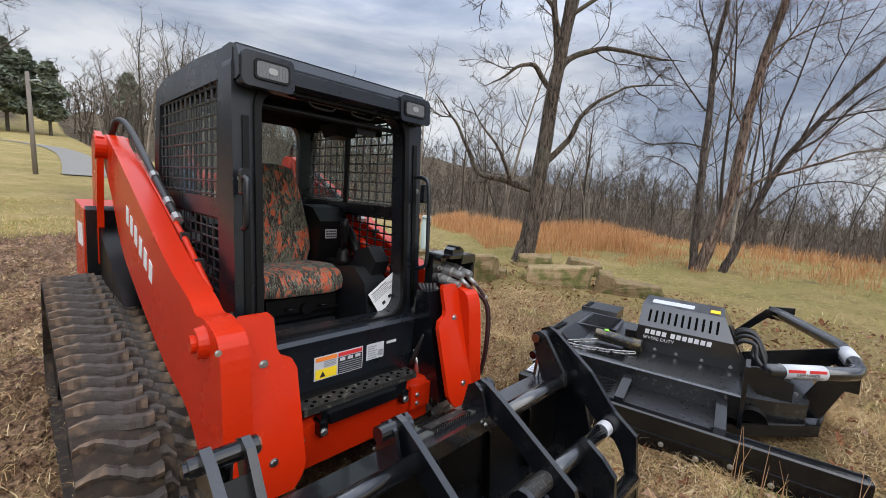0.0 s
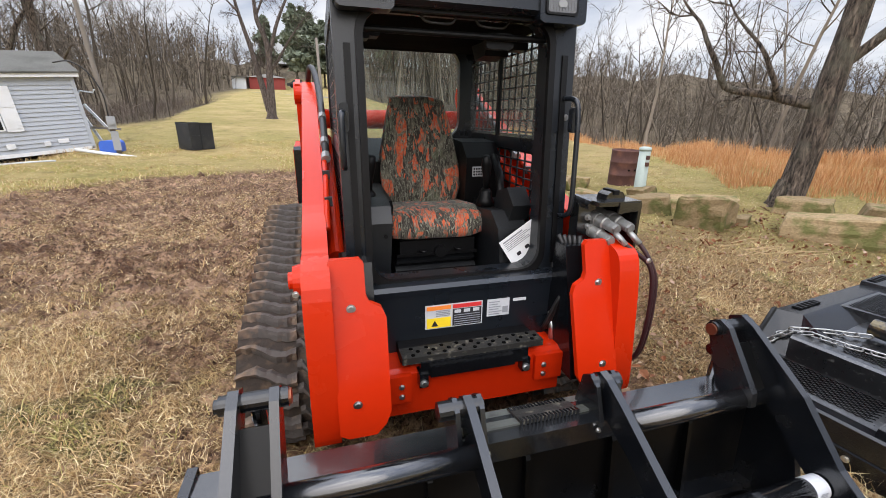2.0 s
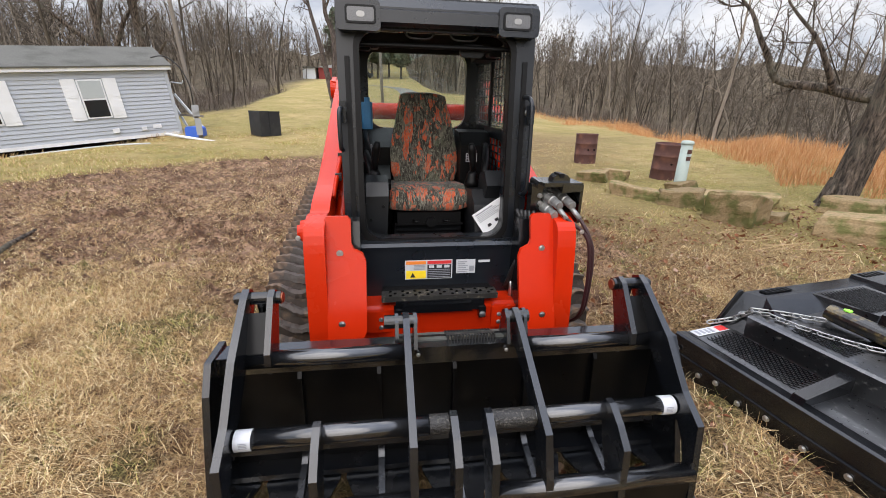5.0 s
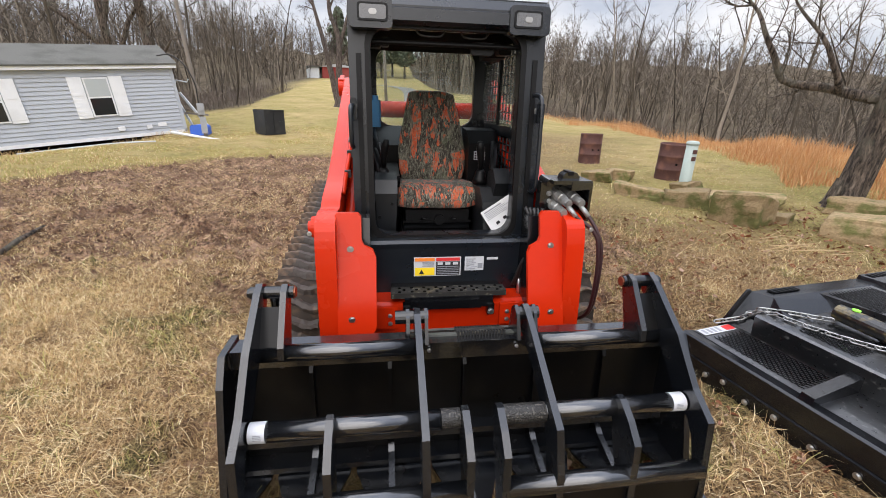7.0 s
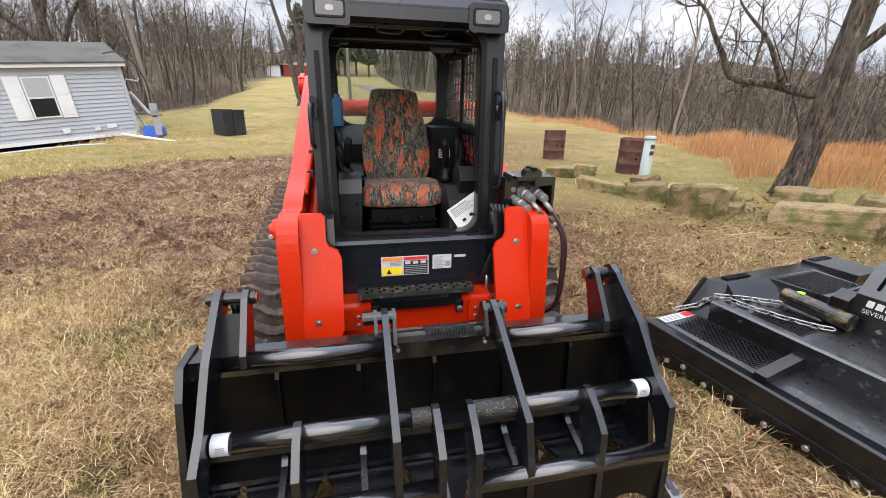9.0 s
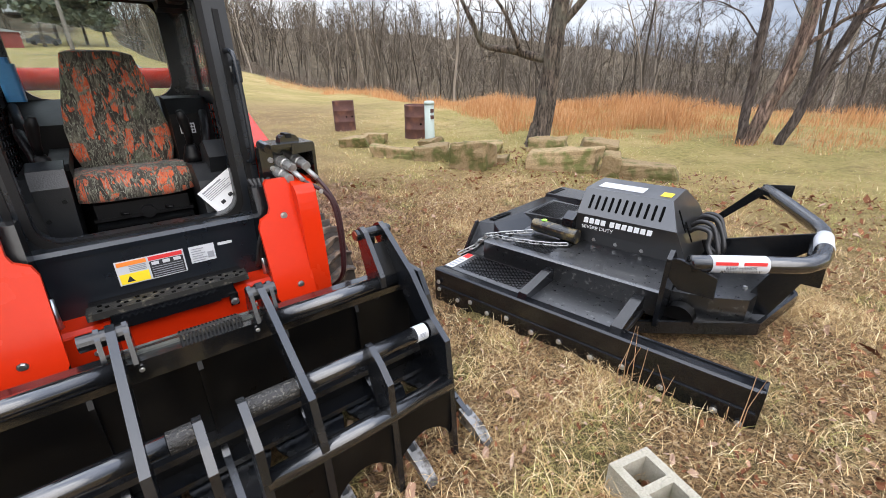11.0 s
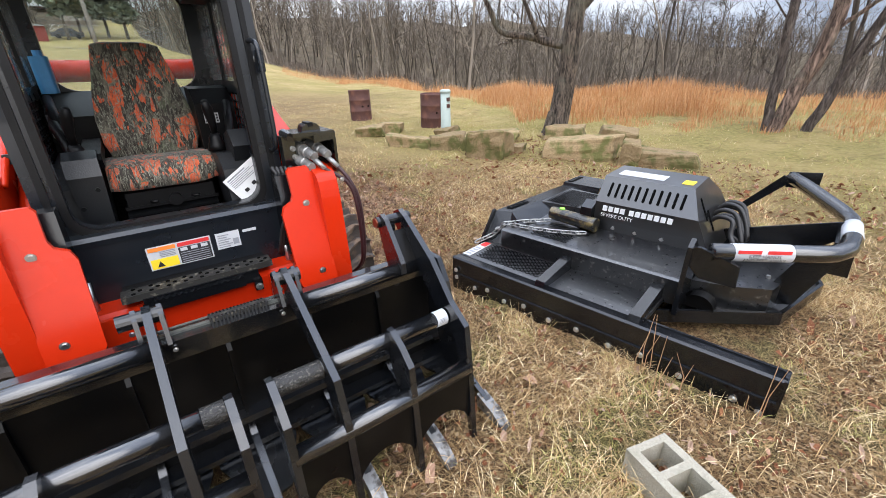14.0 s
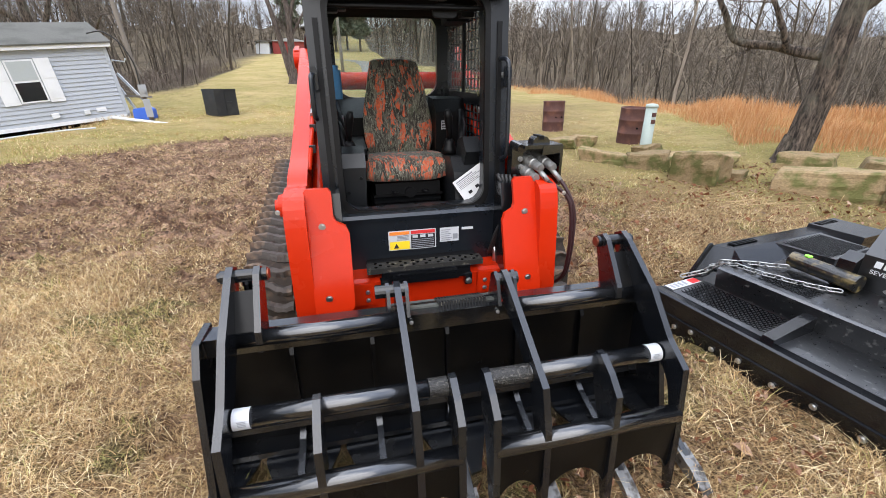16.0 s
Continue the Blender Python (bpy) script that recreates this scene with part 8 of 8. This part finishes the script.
def spots(rng, n, az0, az1, r0, r1):
    az = np.radians(rng.uniform(az0, az1, n))
    d = np.sqrt(rng.uniform(r0 * r0, r1 * r1, n))
    return 0.8 + d * np.sin(az), 1.0 + d * np.cos(az)


def sedge():
    rng = np.random.default_rng(21)
    X, Y = [], []
    for n, az0, az1, r0, r1 in ((48000, 48, 112, 8.6, 17), (22000, 34, 50, 10.5, 24), (14000, 25, 36, 17, 33), (4000, 18, 26, 26, 42)):
        x, y = spots(rng, n, az0, az1, r0, r1)
        X.append(x)
        Y.append(y)
    x, y = np.concatenate(X), np.concatenate(Y)
    d = np.hypot(x - 0.8, y - 1)
    az = np.degrees(np.arctan2(x - 0.8, y - 1))
    front = np.interp(az, [18, 28, 36, 42, 47, 51, 55, 66, 80, 112], [32, 26, 19.5, 15.0, 12.6, 10.8, 9.4, 9.1, 9.5, 10.2]) + 0.5 * np.sin(az * 0.9)
    clump = np.sin(x * 1.7 + np.sin(y * 1.3)) * np.sin(y * 1.9 + 0.5 * np.sin(x)) > -0.55
    keep = (d > front) & clump
    x, y, d, front = x[keep], y[keep], d[keep], front[keep]
    n = len(x)
    open_side = 1 - smoothstep(46, 53, az[keep])
    far_end = smoothstep(74, 80, az[keep])
    stand = (rng.uniform(0, 1, n) < 1 - 0.9 * open_side * (1 - smoothstep(0.50, 0.60, patches(x, y, 0.35, 5, 3)))) & (rng.uniform(0, 1, n) > 0.6 * far_end)
    h = rng.uniform(0.3, 0.78, n) * np.where(stand, 1.0, 0.3) * (1 - 0.3 * far_end) * (0.35 + 0.65 * smoothstep(0.35, 0.55, patches(x, y, 0.7, 12, 3))) * np.minimum(1, 0.35 + 0.4 * (d - front)) * (0.8 + 0.35 * np.sin(x * 0.9) * np.sin(y * 1.1))
    on = stand | (rng.uniform(0, 1, n) > 0.75)
    x, y, h, n = x[on], y[on], h[on], int(on.sum())
    blades("tall_grass", np.stack([x, y, hill(x, y) - 0.03], 1), h, rng.uniform(0.006, 0.015, n), rng.uniform(0.05, 0.4, n), SEDGE, "tall orange-brown dry sedge grass", "tall grass", 22)


sedge()


def turf():
    rng = np.random.default_rng(31)
    n = 720000
    x = rng.uniform(-4, 8.5, n)
    y = rng.uniform(-1.0, 9.5, n)
    dd = np.hypot(x - 1, y)
    keep = rng.uniform(0, 1, n) < np.clip(1.35 - dd / 5.5, 0.08, 1) * (1 - 0.94 * mud(x, y))
    sg, gg = straw_at(x, y), green_at(x, y)
    tuft = patches(x, y, 5.0, 4, 2) * 2 - 1 + 0.3 * sg
    keep &= rng.uniform(0, 1, n) < 0.16 + 0.84 * np.maximum(sg * smoothstep(-0.5, 0.3, tuft), gg * 0.8)
    x, y, tuft, gg = x[keep], y[keep], tuft[keep], gg[keep]
    n = len(x)
    h = rng.uniform(0.03, 0.10, n) * (1 + 0.7 * np.clip(tuft, 0, 1)) * np.where(rng.uniform(0, 1, n) < 0.10, 1.7, 1.0)
    z = hill(x, y) - 0.012
    isgreen = rng.uniform(0, 1, n) < 0.10 + 0.45 * gg
    for flag, mat, nm, lb in ((False, STRAW, "dry_grass", "matted straw-coloured dry grass"), (True, GREENBLADE, "green_grass", "thin green winter grass tufts")):
        s = isgreen == flag
        blades(nm, np.stack([x[s], y[s], z[s]], 1), h[s], rng.uniform(0.0012, 0.0034, s.sum()) * (1 + 0.2 * np.hypot(x[s] - 1, y[s])), 1 - 0.55 * rng.uniform(0, 1, s.sum()) ** 2, mat, lb, "grass", 32)
    # rough grass between the churned ground and the home, with taller tufts along its wall
    n = 90000
    x, y = rng.uniform(-10, 1.5, n), rng.uniform(5.5, 17.5, n)
    wall = (x + 6.03) * 0.579 - (y - 15.78) * 0.815
    tuft = smoothstep(0.42, 0.62, patches(x, y, 1.1, 14, 3))
    keep = (y > mud_edge(x) - 0.2) & ((wall > 0.05) | (x > -5.9)) & (rng.uniform(0, 1, n) < 0.25 + 0.75 * tuft)
    x, y, wall, tuft = x[keep], y[keep], wall[keep], tuft[keep]
    n = len(x)
    tall = (wall > 0) & (wall < 0.7) & (x < -5.6) & (rng.uniform(0, 1, n) < 0.4)
    h = rng.uniform(0.02, 0.07, n) * (0.6 + 0.8 * tuft) * np.where(tall, 3.2, 1.0)
    isgreen = rng.uniform(0, 1, n) < np.where(tall, 0.05, 0.55)
    for flag, mat, nm, lb in ((False, STRAW, "dry_grass", "rough straw-coloured grass by the home"), (True, GREENBLADE, "green_grass", "short olive winter grass by the home")):
        s = isgreen == flag
        blades(nm, np.stack([x[s], y[s], hill(x[s], y[s]) - 0.012], 1), h[s], rng.uniform(0.006, 0.014, s.sum()), rng.uniform(0.2, 0.8, s.sum()), mat, lb, "grass", 36)
    # long curled strands lying on the turf nearest the path
    n = 250000
    x, y = rng.uniform(-3.4, 5.6, n), rng.uniform(-0.9, 3.6, n)
    keep = rng.uniform(0, 1, n) < (0.20 + 0.80 * straw_at(x, y) * smoothstep(0.35, 0.6, patches(x, y, 4.0, 8, 3))) * (1 - mud(x, y))
    x, y = x[keep], y[keep]
    n = len(x)
    blades("lying_straw", np.stack([x, y, hill(x, y) + rng.uniform(0.0, 0.04, n)], 1), rng.uniform(0.05, 0.17, n), rng.uniform(0.0014, 0.0034, n), rng.uniform(0.82, 1.0, n), STRAW, "long pale strands of dead grass lying on the turf", "grass", 36, 0.9)
    # coarser tufts further out
    n = 110000
    x, y = spots(rng, n, -62, 112, 5.0, 15.0)
    tuft = np.sin(x * 2.3 + 2 * np.sin(y * 1.7)) * np.sin(y * 2.9 + 1.5 * np.sin(x * 1.1))
    keep = (in_woods(x, y) < 0.3) & (mud(x, y) < 0.45) & (tuft > -0.5)
    x, y, tuft = x[keep], y[keep], tuft[keep]
    n = len(x)
    az = np.degrees(np.arctan2(x - 0.8, y - 1.0))
    isgreen = rng.uniform(0, 1, n) < 0.18 + 0.5 * (az > 35)
    for flag, mat, nm, lb in ((False, STRAW, "dry_grass", "straw-coloured dry grass of the field"), (True, GREENBLADE, "green_grass", "short green winter grass of the field")):
        s = isgreen == flag
        blades(nm, np.stack([x[s], y[s], hill(x[s], y[s]) - 0.012], 1), rng.uniform(0.035, 0.09, s.sum()) * (1 + 0.5 * tuft[s]), rng.uniform(0.0035, 0.008, s.sum()), rng.uniform(0.6, 0.99, s.sum()), mat, lb, "grass", 33)
    # straw trodden into the mud
    n = 150000
    x, y = rng.uniform(-7, 1.2, n), rng.uniform(1.8, 9.5, n)
    mm = mud(x, y)
    keep = (mm > 0.3) & (rng.uniform(0, 1, n) < 0.22 + 0.78 * smoothstep(0.45, 0.62, patches(x, y, 1.4, 6))) & (rng.uniform(0, 1, n) < np.clip(1.5 - y / 8.0, 0.3, 1))
    x, y = x[keep], y[keep]
    n = len(x)
    blades("trodden_straw", np.stack([x, y, hill(x, y) + rng.uniform(-0.015, 0.03, n)], 1), rng.uniform(0.03, 0.09, n), rng.uniform(0.0022, 0.0048, n) * (0.7 + 0.13 * y), rng.uniform(0.9, 1.0, n), STRAW, "pale straw trodden into the mud", "straw", 34, 1.0)
    # mud clods
    n = 15000
    x, y = rng.uniform(-7, 3.6, n), rng.uniform(1.6, 10.5, n)
    keep = mud(x, y) > rng.uniform(0.25, 1.0, n)
    x, y = x[keep], y[keep]
    n = len(x)
    ico = np.array([(0, 0, 1), (0.9, 0, 0.4), (0.28, 0.85, 0.4), (-0.72, 0.52, 0.4), (-0.72, -0.52, 0.4), (0.28, -0.85, 0.4), (0.72, 0.52, -0.4), (-0.28, 0.85, -0.4), (-0.9, 0, -0.4), (-0.28, -0.85, -0.4), (0.72, -0.52, -0.4), (0, 0, -1)])
    tri = np.array([(0, 1, 2), (0, 2, 3), (0, 3, 4), (0, 4, 5), (0, 5, 1), (1, 6, 2), (2, 7, 3), (3, 8, 4), (4, 9, 5), (5, 10, 1), (2, 6, 7), (3, 7, 8), (4, 8, 9), (5, 9, 10), (1, 10, 6)])
    size = np.minimum(0.02, rng.gamma(2.6, 0.0048, n)) * (0.7 + 0.6 * (rng.uniform(0, 1, n) > 0.85))
    sc = np.stack([size * rng.uniform(0.8, 1.8, n), size * rng.uniform(0.8, 1.6, n), size * rng.uniform(0.5, 0.9, n)], 1)
    v = ico[None] * sc[:, None, :] * rng.uniform(0.7, 1.3, (n, 12, 1)) + np.stack([x, y, hill(x, y) - 0.004], 1)[:, None, :]
    t = (tri[None] + np.arange(n)[:, None, None] * 12).reshape(-1, 3)
    tagged(mesh_object("mud_clods", v.reshape(-1, 3), t, CLODS, False), "broken clods of churned brown mud", "clods", kind="stuff")
    # dead leaves: curled, folded along the rib
    n = 15000
    x = rng.uniform(0.6, 7.5, n)
    y = rng.uniform(-1, 5, n)
    keep = (rng.uniform(0, 1, n) < 1.0 - 0.75 * straw_at(x, y)) & ~under_cutter(x, y)
    x, y = x[keep], y[keep]
    n = len(x)
    z = hill(x, y) + rng.uniform(0.008, 0.035, n)
    a, s = rng.uniform(0, 6.28, n), rng.gamma(3.2, 0.0042, n)
    u = np.stack([np.cos(a), np.sin(a), rng.normal(0, 0.45, n)], 1) * s[:, None]
    w = np.stack([-np.sin(a), np.cos(a), rng.normal(0, 0.6, n)], 1) * (s * rng.uniform(0.25, 0.6, n))[:, None]
    c = np.stack([x, y, z], 1)
    up = np.zeros((n, 3))
    up[:, 2] = s * rng.uniform(0.1, 0.6, n)
    j = lambda: 1 + rng.normal(0, 0.25, (n, 1))
    v = np.stack([c - u, c - u * 0.3 + w * j() + up, c + u * 0.45 + w * 0.7 * j() + up * 0.6, c + u * j(), c + u * 0.35 - w * 0.8 * j() + up, c - u * 0.4 - w * j() + up * 0.5], 1).reshape(-1, 3)
    k = np.arange(n)[:, None] * 6
    t = np.concatenate([k + np.array([[0, 2, 1]]), k + np.array([[0, 3, 2]]), k + np.array([[0, 4, 3]]), k + np.array([[0, 5, 4]])])
    tagged(mesh_object("dead_leaves", v, t, LEAFLITTER, False), "scattered curled brown dead leaves", "leaves", kind="stuff")


turf()


def brush():
    """Bare undergrowth along the woodland edge."""
    rng = np.random.default_rng(41)
    x, y = [], []
    for n, az0, az1, r0, r1 in ((34000, 24, 115, 16, 36), (14000, -50, -10, 22, 50), (4000, 14, 30, 36, 60)):
        a, b = spots(rng, n, az0, az1, r0, r1)
        x.append(a)
        y.append(b)
    x, y = np.concatenate(x), np.concatenate(y)
    w = in_woods(x, y)
    keep = w > 0.25
    x, y = x[keep], y[keep]
    n = len(x)
    h = rng.uniform(0.3, 2.0, n) * (0.7 + 0.5 * np.sin(x * 0.5) * np.sin(y * 0.6))
    blades("undergrowth", np.stack([x, y, hill(x, y) - 0.05], 1), np.maximum(h, 0.3), rng.uniform(0.008, 0.024, n), rng.uniform(0.05, 0.9, n), BRUSH, "bare brown undergrowth along the woods", "undergrowth", 42, 0.3)


brush()


def pines():
    rng = np.random.default_rng(51)
    for x, y, s in ((-2.5, 88, 0.95), (0.3, 92, 0.9), (2.6, 96, 0.85), (5.0, 92, 0.75), (-9, 105, 0.8), (-1, 97, 1.0), (14.5, 88, 0.68)):
        e = thing("pine_tree", at_ground(x, y, -0.2), "dark green pine behind the farmhouse", "tree", "pines on the rise")
        H = 15 * s
        part("trunk", tube([(0, 0, 0), (0, 0, H)], [0.25, 0.05], 6), WOODS, e)
        L = Limbs()
        n = 2600
        z = rng.uniform(0.25, 1, n) * H
        r = np.sin(np.clip((1.03 - z / H) * 3.0, 0, 2.6)) * 3.3 * s * rng.uniform(0.1, 1.0, n) ** 0.6 * (0.7 + 0.3 * np.sin(z * 1.9 + rng.uniform(0, 6))) + 0.2
        a = rng.uniform(0, 6.28, n)
        c = np.stack([r * np.cos(a), r * np.sin(a), z - 0.12 * r], 1)
        u = rng.normal(0, 0.27, (n, 3)) * np.array([1, 1, 0.8])
        w = rng.normal(0, 0.2, (n, 3)) * np.array([1, 1, 0.8])
        v = np.stack([c - u, c + w, c + u, c - w], 1).reshape(-1, 3)
        k = np.arange(n)[:, None] * 4
        ob = mesh_object("crown", v, np.concatenate([k + np.array([[0, 1, 2]]), k + np.array([[0, 2, 3]])]), PINE, False)
        ob.parent = e


pines()
